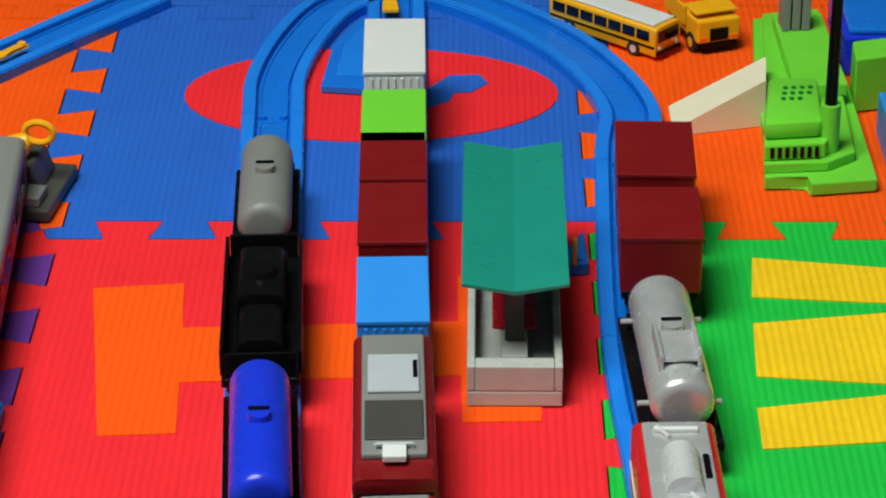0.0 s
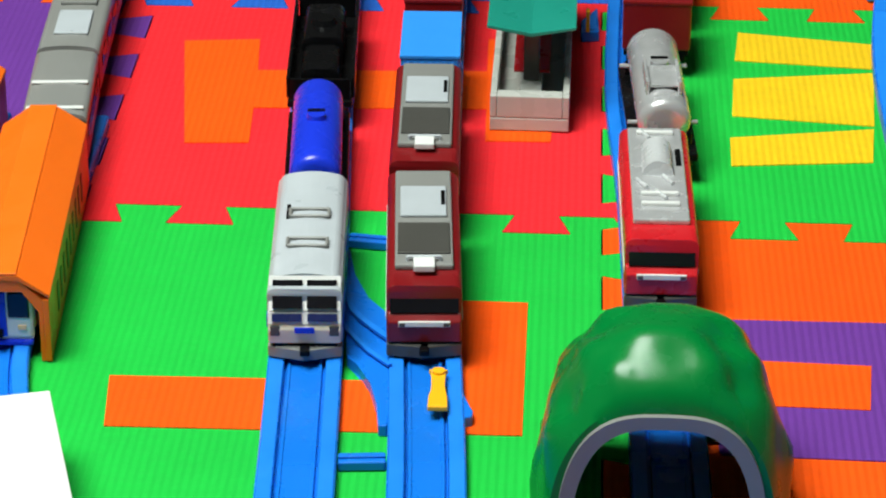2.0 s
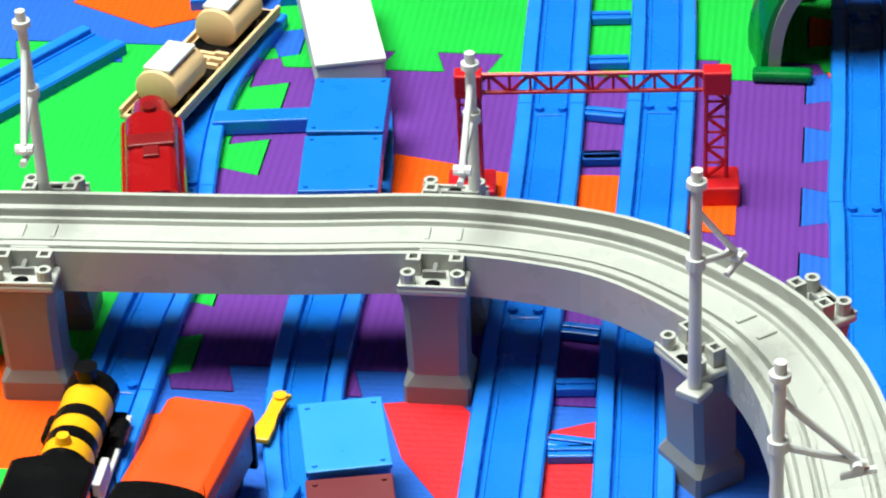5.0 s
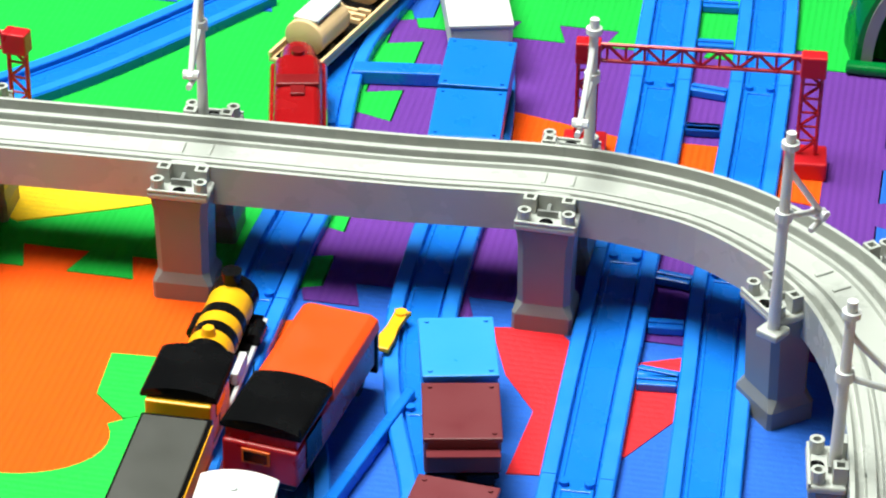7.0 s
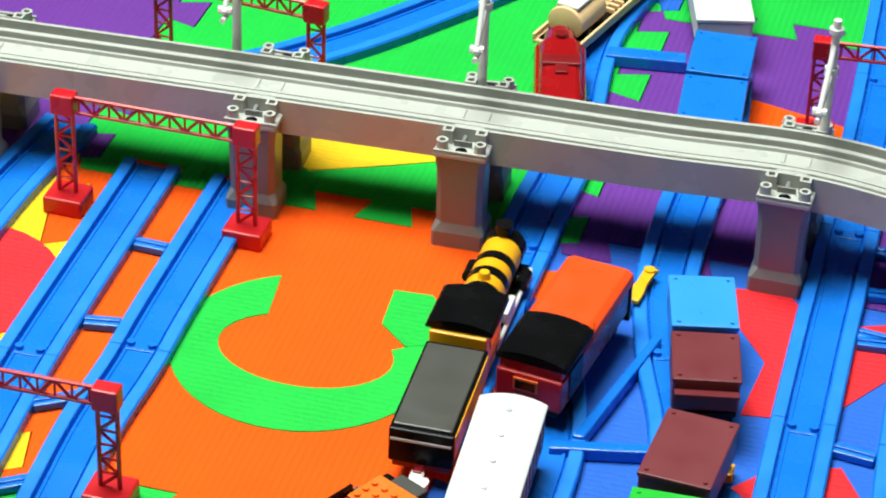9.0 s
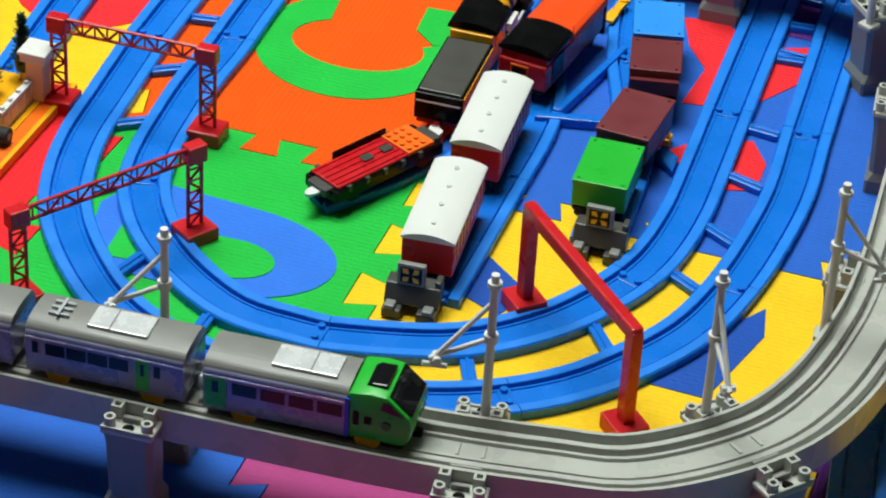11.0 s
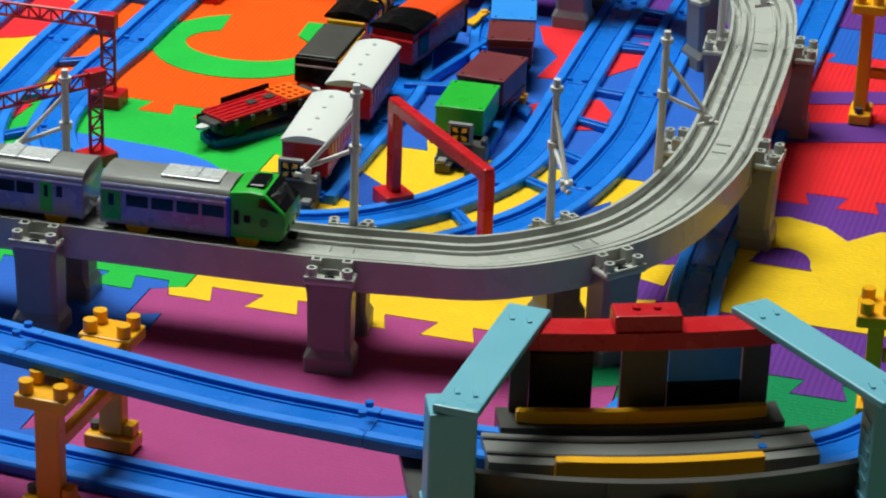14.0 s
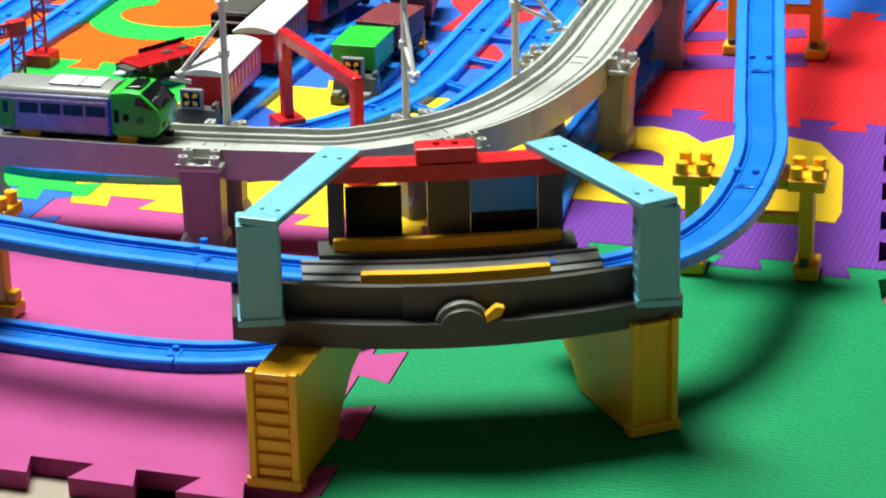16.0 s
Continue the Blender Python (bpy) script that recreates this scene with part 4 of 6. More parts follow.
def tunnel():
    t = thing("toy_tunnel", "glossy dark green plastic hill tunnel over a track", "toy tunnel", pose(0.3148, -0.2629, 0))
    rnd = random.Random(5)
    n, rows = 40, 25
    lumps = [(rnd.uniform(0, math.pi), rnd.uniform(-1, 1), rnd.uniform(0.09, 0.18), rnd.uniform(-0.0045, 0.0045)) for _ in range(90)]

    def skin(off, lumpy):
        out = []
        for j in range(rows):
            s = -1 + 2 * j / (rows - 1)
            g = (1 - s * s) ** 0.7
            a, h = 0.0605 + 0.0075 * g - off, 0.084 + 0.024 * g - off
            ring = []
            for i in range(n + 1):
                u = math.pi * i / n
                d = sum(k * math.exp(-(((u - p) / w) ** 2 + ((s - q) / (w * 1.5)) ** 2)) for p, q, w, k in lumps) * g if lumpy else 0
                x, z = math.copysign(abs(math.cos(u)) ** 0.86, math.cos(u)), math.sin(u) ** 0.85 if 0 < i < n else 0.0
                ring.append((x * (a + d), s * 0.047, max(0.0, z * (h + d))))
            out.append(ring)
        return out
    bm = nb()
    outer = [[bm.verts.new(v) for v in r] for r in skin(0.0, True)]
    inner = [[bm.verts.new(v) for v in r] for r in skin(0.009, False)]
    for g, flip in ((outer, 0), (inner, 1)):
        for r, q in zip(g, g[1:]):
            for i in range(n):
                f = (r[i], r[i + 1], q[i + 1], q[i])
                bm.faces.new(f if not flip else tuple(reversed(f)))
    for j in (0, rows - 1):
        for i in range(n):
            bm.faces.new((outer[j][i], outer[j][i + 1], inner[j][i + 1], inner[j][i]))
    for i in (0, n):
        for j in range(rows - 1):
            bm.faces.new((outer[j][i], outer[j + 1][i], inner[j + 1][i], inner[j][i]))
    part("hill", bm, HILL, t, smooth=True)
    for s in (-1, 1):
        bm = nb()
        ring = []
        for r0, r1, yy in ((0.0560, 0.0775, 0.0), (0.0560, 0.0775, 0.0035), (0.0480, 0.0700, 0.0035), (0.0480, 0.0700, 0.0)):
            ring.append([bm.verts.new((math.copysign(abs(math.cos(math.pi * i / n)) ** 0.66, math.cos(math.pi * i / n)) * r0, s * (0.0472 + yy), r1 * math.sin(math.pi * i / n) ** 0.85 if 0 < i < n else 0)) for i in range(n + 1)])
        for k in range(4):
            for i in range(n):
                bm.faces.new((ring[k][i], ring[k][i + 1], ring[(k + 1) % 4][i + 1], ring[(k + 1) % 4][i]))
        part("arch_rim", bm, MGREY, t, "grey stone-look arch rim")
        for e in (-1, 1):
            part("foot_lip", rbox(min(e * 0.027, e * 0.066), max(e * 0.027, e * 0.066), min(s * 0.0512, s * 0.063), max(s * 0.0512, s * 0.063), 0.0008, 0.0085, 0.0025), HILL, t)


SIZE = 0.82
tunnel()


def factory():
    t = thing("toy_factory", "lime green plastic toy factory with a black chimney", "toy factory", pose(0.4164, 0.4181, 0, 0, 0, 4.9) @ Matrix.Translation((-0.54 * SIZE, -0.47 * SIZE, 0)))
    part("base", prism([(0.486, 0.366), (0.522, 0.366), (0.522, 0.351), (0.578, 0.355), (0.592, 0.54), (0.60, 0.72), (0.535, 0.70), (0.512, 0.56), (0.502, 0.46)], "z", 0.0012, 0.013, 0.0015), LIME, t)
    part("base", prism([(0.486, 0.372), (0.54, 0.372), (0.566, 0.39), (0.585, 0.56), (0.59, 0.70), (0.542, 0.69), (0.518, 0.55), (0.503, 0.46)], "z", 0.0132, 0.022, 0.0012), LIME, t)
    part("hall", prism([(0.487, 0.377), (0.538, 0.379), (0.548, 0.398), (0.556, 0.470), (0.512, 0.472), (0.494, 0.408)], "z", 0.0222, 0.036, 0.0015), LIME, t)
    part("hall_roof", prism([(0.487, 0.386), (0.537, 0.388), (0.550, 0.478), (0.508, 0.480)], "z", 0.0362, 0.052, 0.005), LIME, t, smooth=True)
    for k in range(7):
        x = 0.4935 + 0.0062 * k
        part("slot", rbox(x - 0.0016, x + 0.0016, 0.3762, 0.3772, 0.0245, 0.034, 0.0), BLACK, t)
    hole = None
    for r in range(3):
        for k in range(4 if r else 3):
            m = pose(0.512 + 0.007 * k + 0.003 * r, 0.433 + 0.011 * r, 0.0521)
            if hole is None:
                hole = part("vent", rbox(-0.002, 0.002, -0.0022, 0.0022, 0, 0.0004), HILL, t)
                hole.matrix_basis = m
            else:
                again("vent", hole, t, m)
    part("chimney_foot", cyl(nb(), (0.544, 0.395, 0.022), (0.544, 0.395, 0.064), 0.0085, n=20), LIME, t, smooth=True)
    part("chimney", cyl(nb(), (0.544, 0.395, 0.0642), (0.544, 0.395, 0.185), 0.0052, 0.0045, 18), BLACK, t, "tall thin black chimney", True)
    part("annex", prism([(0.535, 0.50), (0.582, 0.50), (0.590, 0.66), (0.545, 0.66)], "z", 0.0222, 0.034, 0.0015), LIME, t)
    for k in range(3):
        part("tower", rbox(0.546 + 0.009 * k, 0.5535 + 0.009 * k, 0.618, 0.640, 0.0342, 0.066 + 0.006 * (k % 2), 0.001), MGREY, t, "grey silo columns")
    part("step", prism([(0.590, 0.51), (0.640, 0.52), (0.645, 0.56), (0.595, 0.55)], "z", 0.0012, 0.052, 0.0015), LIME, t)


SIZE = 0.66
factory()
rp = thing("toy_ramp", "beige plastic ramp leading up to the factory", "toy ramp", pose(0.3687, 0.4415, 0, 0, 0, 3.6) @ Matrix.Translation((-0.47 * SIZE, -0.50 * SIZE, 0)))
bm = nb()
lo = [bm.verts.new(v) for v in ((0.427, 0.466, 0.0005), (0.430, 0.520, 0.0005), (0.517, 0.540, 0.0005), (0.508, 0.482, 0.0005))]
hi = [bm.verts.new(v) for v in ((0.427, 0.466, 0.004), (0.430, 0.520, 0.004), (0.517, 0.540, 0.040), (0.508, 0.482, 0.040))]
bm.faces.new(hi)
bm.faces.new(list(reversed(lo)))
for i in range(4):
    bm.faces.new((lo[i], lo[(i + 1) % 4], hi[(i + 1) % 4], hi[i]))
part("slope", bm, CREAM, rp)
bm = nb()
lo = [bm.verts.new(v) for v in ((0.427, 0.4645, 0.0008), (0.508, 0.4805, 0.0008), (0.508, 0.4805, 0.044), (0.427, 0.4645, 0.007))]
hi = [bm.verts.new(v.co + Vector((0, 0.0013, 0))) for v in lo]
bm.faces.new(lo)
bm.faces.new(list(reversed(hi)))
for i in range(4):
    bm.faces.new((lo[i], hi[i], hi[(i + 1) % 4], lo[(i + 1) % 4]))
part("side_rail", bm, CREAM, rp)
bl = thing("toy_building", "bright blue plastic toy building beside the factory", "toy building", pose(0.4765, 0.3644, 0, 0, 0, 0.0))
part("body", rbox(-0.030, 0.05, -0.065, 0.085, 0.0012, 0.040, 0.002), SKYP, bl)
for k in range(6):
    part("roof_rib", rbox(-0.026, 0.046, -0.058 + 0.024 * k, -0.045 + 0.024 * k, 0.0402, 0.044, 0.0008), SKYP, bl)
bl = thing("toy_building", "dark blue plastic toy block behind the factory", "toy building", pose(0.4768, 0.5405, 0, 0, 0, 0.0))
part("body", rbox(-0.045, 0.06, -0.06, 0.06, 0.0012, 0.038, 0.002), ROYAL, bl)
part("roof", rbox(-0.040, 0.055, -0.055, 0.055, 0.0382, 0.044, 0.002), BLUE, bl)


def side_windows(t, w, y0, y1, z0, z1, n, mat, frac=0.8, sides=(-1, 1)):
    for s in sides:
        for k in range(n):
            c = y0 + (y1 - y0) * (k + 0.5) / n
            h = (y1 - y0) / n * frac / 2
            part("window_pane", rbox(s * w / 2 - 0.0005, s * w / 2 + 0.0006, c - h, c + h, z0, z1, 0), mat, t)


def wheels4(t, L, w, r, mat=None, hub=None):
    for yy in (-0.3, 0.3):
        for s in (-1, 1):
            wh = part("wheel", cyl(nb(), (s * (w / 2 - 0.004), yy * L, r), (s * (w / 2 + 0.0008), yy * L, r), r, n=18), mat or TYRE, t)
            part("hub", cyl(nb(), (s * (w / 2 + 0.0008), yy * L, r), (s * (w / 2 + 0.0013), yy * L, r), r * 0.5, n=12), hub or SILVER, wh)


m, L = span((0.2836, 0.5860), (0.3456, 0.5299))
bus = thing("school_bus", "yellow toy school bus with a white roof", "toy bus", m)
w = 0.036
part("body", prism(roof_outline(w / 2, 0.005, 0.0325, 0.004), "y", -L / 2, L / 2, 0.001), YELLOW, bus, smooth=True)
part("roof", rbox(-w * 0.42, w * 0.42, -L * 0.48, L * 0.46, 0.0325, 0.0348, 0.001), WHITE, bus, "plain white roof")
part("black_stripe", rbox(-w / 2 - 0.0005, w / 2 + 0.0005, -L * 0.49, L * 0.49, 0.0125, 0.0145, 0), BLACK, bus)
side_windows(bus, w + 0.0004, -L * 0.47, L * 0.45, 0.019, 0.028, 7, GLASS, 0.86)
part("wind_screen", rbox(-w * 0.40, w * 0.40, L / 2 - 0.0005, L / 2 + 0.0008, 0.018, 0.029, 0.0003), GLASS, bus)
part("bumper", rbox(-w * 0.47, w * 0.47, L / 2, L / 2 + 0.002, 0.006, 0.010, 0.0006), BLACK, bus)
for s in (-1, 1):
    part("headlamp", cyl(nb(), (s * 0.012, L / 2 - 0.0004, 0.0125), (s * 0.012, L / 2 + 0.0012, 0.0125), 0.0022, n=12), WHITE, bus)
wheels4(bus, L, w, 0.0072)
m, L = span((0.3599, 0.5801), (0.3765, 0.5345))
trk = thing("dump_truck", "yellow toy dump truck beside the bus", "toy truck", m)
w = 0.042
part("chassis", rbox(-w * 0.42, w * 0.42, -L / 2, L / 2, 0.006, 0.012, 0.001), BLACK, trk)
part("cab", rbox(-w / 2, w / 2, L * 0.12, L / 2, 0.0122, 0.034, 0.002), YELLOW, trk)
part("grille", rbox(-0.009, 0.009, L / 2 - 0.0003, L / 2 + 0.0010, 0.014, 0.026, 0.0004), BLACK, trk)
for s in (-1, 1):
    part("side_light", rbox(min(s * 0.012, s * 0.019), max(s * 0.012, s * 0.019), L / 2 - 0.0003, L / 2 + 0.0010, 0.013, 0.018, 0.0004), ORANGE, trk)
    part("tipper_side", rbox(min(s * 0.019, s * 0.022), max(s * 0.019, s * 0.022), -L / 2, L * 0.10, 0.0202, 0.038, 0.0006), YELLOW, trk)
part("tipper_floor", rbox(-w * 0.45, w * 0.45, -L / 2, L * 0.10, 0.0122, 0.0200, 0.0008), YELLOW, trk)
part("canopy", rbox(-w * 0.5, w * 0.5, L * 0.05, L * 0.42, 0.038, 0.0405, 0.0008), YELLOW, trk)
wheels4(trk, L, w, 0.0095, hub=YELLOW)

# left end of the far yard
hp = thing("horn_platform", "dark grey toy platform with a yellow horn", "toy platform", pose(-0.0222, 0.3398, 0, 0, 0, -8.0))
part("base", rbox(-0.075, 0.045, -0.045, 0.045, 0.0012, 0.012, 0.002), DGREY, hp)
part("tower", prism([(-0.060, 0.0122), (0.030, 0.0122), (0.022, 0.034), (-0.055, 0.036)], "y", -0.012, 0.034, 0.0015), DGREY, hp)
part("deck", rbox(-0.062, 0.036, -0.040, -0.014, 0.0122, 0.020, 0.001), MGREY, hp)
part("knob", cyl(nb(), (-0.045, -0.028, 0.0202), (-0.045, -0.028, 0.026), 0.006, n=16), CHROME, hp)
hn = part("horn", cyl(nb(), (0.000, 0.002, 0.038), (0.018, 0.006, 0.052), 0.016, 0.006, 22), YELLOW, hp, "yellow plastic horn", True)
bm = nb()
ring = []
for k in range(18):
    a = 2 * math.pi * k / 18
    c = Vector((0.026 + 0.012 * math.cos(a), 0.006, 0.057 + 0.009 * math.sin(a)))
    o = Vector((math.cos(a), 0, math.sin(a)))
    ring.append([bm.verts.new(c + (o * math.cos(e) + Vector((0, 1, 0)) * math.sin(e)) * 0.0030) for e in [2 * math.pi * q / 8 for q in range(8)]])
for k in range(18):
    for q in range(8):
        bm.faces.new((ring[k][q], ring[k][(q + 1) % 8], ring[(k + 1) % 18][(q + 1) % 8], ring[(k + 1) % 18][q]))
part("handle", bm, YELLOW, hn, smooth=True)
part("horn_stem", cyl(nb(), (0.006, 0.004, 0.034), (0.008, 0.004, 0.044), 0.004, n=12), YELLOW, hp)
lever(-0.0486, 0.5136, -35)


def coach(name, p, q, label, group, roof, side, glass, w=0.044, z1=0.055, bands=True, doors=None):
    m, L = span(p, q)
    t = thing(name, label, "toy coach", m, group)
    running_gear(t, L, w)
    part("body", prism(roof_outline(w / 2, 0.0185, z1 - 0.006, 0.004), "y", -L / 2, L / 2, 0.0006), side, t, smooth=True)
    part("roof", prism(roof_outline(w / 2 + 0.0006, z1 - 0.0075, z1 - 0.001, 0.0055, crown=0.0015), "y", -L / 2 - 0.0004, L / 2 + 0.0004, 0.0005), roof, t, smooth=True)
    return t, L


SIZE = 0.76
GX = "grey express train"
for p, q, bands in (((-0.0278, 0.3269), (-0.0161, 0.1255), False), ((-0.0156, 0.1191), (-0.0083, 0.0337), True)):
    t, L = coach("express_coach", p, q, "grey express coach with white roof bands and red sides", GX, MGREY, DRED, GLASS, w=0.046)
    side_windows(t, 0.046, -L * 0.44, L * 0.44, 0.030, 0.040, 6, GLASS, 0.75)
    if bands:
        for yy in (L * 0.42, L * 0.02):
            part("roof_band", rbox(-0.0205, 0.0205, yy - 0.0022, yy + 0.0022, 0.0548, 0.0562, 0.0004), WHITE, t)
    else:
        part("roof_unit", rbox(-0.014, 0.014, -L * 0.1, L * 0.2, 0.0548, 0.0580, 0.001), MGREY, t)
        part("roof_unit", rbox(-0.013, 0.013, L * 0.25, L * 0.42, 0.0548, 0.0572, 0.001), STEEL, t)
    part("bellows", rbox(-0.016, 0.016, L / 2 + 0.0005, L / 2 + 0.005, 0.022, 0.050, 0.001), DGREY, t)


def shed(p, q, w=0.058):
    m, L = span(p, q)
    t = thing("train_shed", "orange plastic toy train shed with a ridged roof", "toy shed", m, "orange train sheds")
    h = w / 2
    zr, ze = 0.063, 0.049
    part("roof", prism([(-h - 0.001, ze), (-0.010, zr), (0.010, zr), (h + 0.001, ze), (h + 0.001, ze - 0.003), (0.010, zr - 0.003), (-0.010, zr - 0.003), (-h - 0.001, ze - 0.003)], "y", -L / 2, L / 2, 0.0005), ORANGE, t)
    part("ridge", rbox(-0.0095, 0.0095, -L / 2, L / 2, zr + 0.0001, zr + 0.0015, 0.0005), ORANGE, t)
    for s in (-1, 1):
        wl = part("side_wall", rbox(min(s * (h - 0.004), s * h), max(s * (h - 0.004), s * h), -L / 2, L / 2, 0.0012, ze - 0.0032, 0.0005), ORANGE, t)
        for k in range(9):
            c = -L * 0.30 + L * 0.62 * k / 8
            part("vent_slot", rbox(min(s * h, s * (h + 0.0006)), max(s * h, s * (h + 0.0006)), c - 0.0032, c + 0.0032, 0.014, 0.034, 0), DRED, wl, "dark red vent slot")
    arch = [(h - 0.0042, 0.0012), (h - 0.0042, ze - 0.004), (0.010, zr - 0.0034), (-0.010, zr - 0.0034), (-h + 0.0042, ze - 0.004), (-h + 0.0042, 0.0012), (-h + 0.0068, 0.0012), (-h + 0.0068, 0.036), (-0.012, 0.051), (0.012, 0.051), (h - 0.0068, 0.036), (h - 0.0068, 0.0012)]
    part("front_arch", prism(arch, "y", L / 2 - 0.008, L / 2 - 0.001), ORANGE, t)
    return t


shed((-0.0123, 0.0294), (0.0012, -0.1650))
shed((-0.0701, 0.1009), (-0.0649, -0.0818))


def subway(p, q, body, face, label):
    t, L = coach("subway_train", p, q, label, "parked trains", STEEL, body, GLASS, w=0.042, z1=0.050)
    part("face", rbox(-0.0200, 0.0200, L / 2 - 0.0004, L / 2 + 0.0022, 0.012, 0.046, 0.002), face, t)
    for s in (-1, 1):
        part("front_window", rbox(min(s * 0.006, s * 0.018), max(s * 0.006, s * 0.018), L / 2 + 0.0018, L / 2 + 0.0030, 0.026, 0.042, 0.0008), GLASS, t)
        part("headlamp", rbox(min(s * 0.011, s * 0.016), max(s * 0.011, s * 0.016), L / 2 + 0.0018, L / 2 + 0.0030, 0.018, 0.021, 0.0004), LAMPMAT, t)
    part("front_door", rbox(-0.005, 0.005, L / 2 + 0.0018, L / 2 + 0.0030, 0.014, 0.042, 0.0005), ROYAL if face is WHITE else BLACK, t)
    part("bumper", rbox(-0.0195, 0.0195, L / 2 - 0.0003, L / 2 + 0.0035, 0.0085, 0.0118, 0.0008), ROYAL, t)


SIZE = 0.86
subway((-0.0082, -0.0452), (-0.0031, -0.1578), STEEL, WHITE, "white-faced toy subway train inside the shed")
subway((-0.0656, -0.0329), (-0.0657, -0.1421), DGREY, DGREY, "dark toy train leaving the orange shed")


SIZE = 0.78


def buffer_stop(x, y, ang, label, cross=False):
    """A buffer stop that looks along local -y."""
    t = thing("buffer_stop", label, "buffer stop", pose(x, y, 0, 0, 0, ang), "buffer stops")
    for s in (-1, 1):
        part("foot", rbox(min(s * 0.006, s * 0.0205), max(s * 0.006, s * 0.0205), -0.016, 0.010, 0.0006, 0.009, 0.001), DGREY, t)
        part("pad", rbox(s * 0.0145 - 0.004, s * 0.0145 + 0.004, -0.017, -0.008, 0.0092, 0.013, 0.001), MGREY, t)
    part("block", prism([(-0.008, 0.0092), (0.012, 0.0092), (0.012, 0.024), (-0.002, 0.024)], "x", -0.021, 0.021, 0.001), DGREY, t)
    part("cheek", rbox(0.016, 0.0205, 0.000, 0.011, 0.0242, 0.029, 0.0008), DGREY, t)
    sg = part("sign", rbox(-0.0125, 0.009, -0.003, 0.002, 0.0242, 0.043, 0.0008), MGREY, t)
    part("sign_face", rbox(-0.0100, 0.0065, -0.0038, -0.0028, 0.0265, 0.041, 0.0003), BLACK, sg)
    for sx in (-1, 1):
        for sz in (-1, 1):
            c = (-0.00175 + sx * 0.0038, 0.03375 + sz * 0.0034)
            pts = [(c[0] - sx * 0.0026, c[1] - sz * 0.0022), (c[0] + sx * 0.0022, c[1] - sz * 0.0012), (c[0] + sx * 0.0026, c[1] + sz * 0.0022), (c[0] - sx * 0.0012, c[1] + sz * 0.0022)]
            part("sign_mark", prism(pts, "y", -0.0043, -0.0037), YELLOW, sg, "pale yellow petal mark")
    return t


buffer_stop(-0.0641, -0.2067, 10, "grey toy buffer stop in front of an orange shed")
SIZE = 0.85
buffer_stop(0.0335, -1.0437, 4, "grey toy buffer stop with a black sign by the coaches")
buffer_stop(0.1269, -0.9360, 2, "grey toy buffer stop with a black sign by the green wagon")


# ---- containers and small trains behind the viaduct ----
SIZE = 0.80
def parked(name, p, q, color, label, w=0.042, z1=0.046, bev=0.0018, ribs=False):
    m, L = span(p, q)
    t = container(name, m, color, label, w=w, L=L, z1=z1, ribs=ribs, bev=bev)
    if color is not WHITE:
        for a in (-1, 1):
            for b in (-1, 1):
                part("corner_peg", cyl(nb(), (a * (w / 2 - 0.004), b * (L / 2 - 0.004), z1 + 0.0011), (a * (w / 2 - 0.004), b * (L / 2 - 0.004), z1 + 0.0022), 0.0014, n=10), color, t)
    return t


parked("container_wagon", (0.0216, -0.2590), (0.0524, -0.3675), WHITE, "large plain white box wagon on a siding", w=0.046, bev=0.003)
parked("container_wagon", (0.0565, -0.3854), (0.0603, -0.4380), AZURE, "deep azure toy container wagon on a siding", w=0.048, bev=0.003)
parked("container_wagon", (0.0607, -0.4428), (0.0657, -0.4936), AZURE, "deep azure toy container wagon on a siding", w=0.048, bev=0.003)
m, L = span((-0.0192, -0.2690), (-0.0528, -0.3953))
t = thing("log_wagon", "tan plastic wagon carrying two cream drums", "toy wagon", m, "toy goods wagons")
running_gear(t, L, 0.040, high=0.017)
part("deck", rbox(-0.021, 0.021, -L / 2, L / 2, 0.0145, 0.0185, 0.0012), TAN, t)
for s in (-1, 1):
    part("side_board", rbox(min(s * 0.0185, s * 0.021), max(s * 0.0185, s * 0.021), -L / 2, L / 2, 0.0187, 0.023, 0.0006), TAN, t)
for c in (-L * 0.27, L * 0.27):
    dr = part("drum", prism([(0.016 * math.cos(a), 0.031 + 0.0145 * math.sin(a)) for a in [2 * math.pi * k / 20 for k in range(20)]], "y", c - 0.022, c + 0.022, 0.0015), TAN, t, "cream drum load", True)
    part("drum_cap", rbox(-0.010, 0.010, c - 0.019, c + 0.019, 0.0440, 0.0468, 0.001), WHITE, dr)
for k in range(5):
    part("fitting", rbox(-0.016 + 0.008 * (k % 2), -0.006 + 0.010 * (k % 3), -0.010 + 0.004 * k, -0.007 + 0.004 * k, 0.0187, 0.0225 + 0.001 * (k % 2), 0.0004), TAN, t)
m, L = span((-0.0233, -0.5074), (-0.0469, -0.4075))
t = thing("small_locomotive", "glossy dark red small toy locomotive with rounded hood", "toy locomotive", m, "toy locomotives")
running_gear(t, L, 0.040)
part("body", rbox(-0.0205, 0.0205, -L / 2, L * 0.42, 0.0185, 0.036, 0.004), CRIMSON, t)
part("hood", prism(roof_outline(0.017, 0.030, 0.049, 0.008), "y", -L * 0.46, L * 0.30, 0.002), CRIMSON, t, smooth=True)
part("nose", cyl(nb(), (0, L * 0.30, 0.033), (0, L * 0.52, 0.031), 0.0155, 0.013, 22), CRIMSON, t, smooth=True)
part("vent", rbox(-0.005, 0.005, -0.02, -0.008, 0.0490, 0.0515, 0.0006), DRED, t)
part("funnel", cyl(nb(), (0, L * 0.32, 0.044), (0, L * 0.32, 0.052), 0.004, 0.005, 16), DRED, t)
part("cab_ridge", rbox(-0.015, 0.015, -L * 0.05, L * 0.06, 0.0485, 0.0515, 0.001), DRED, t)

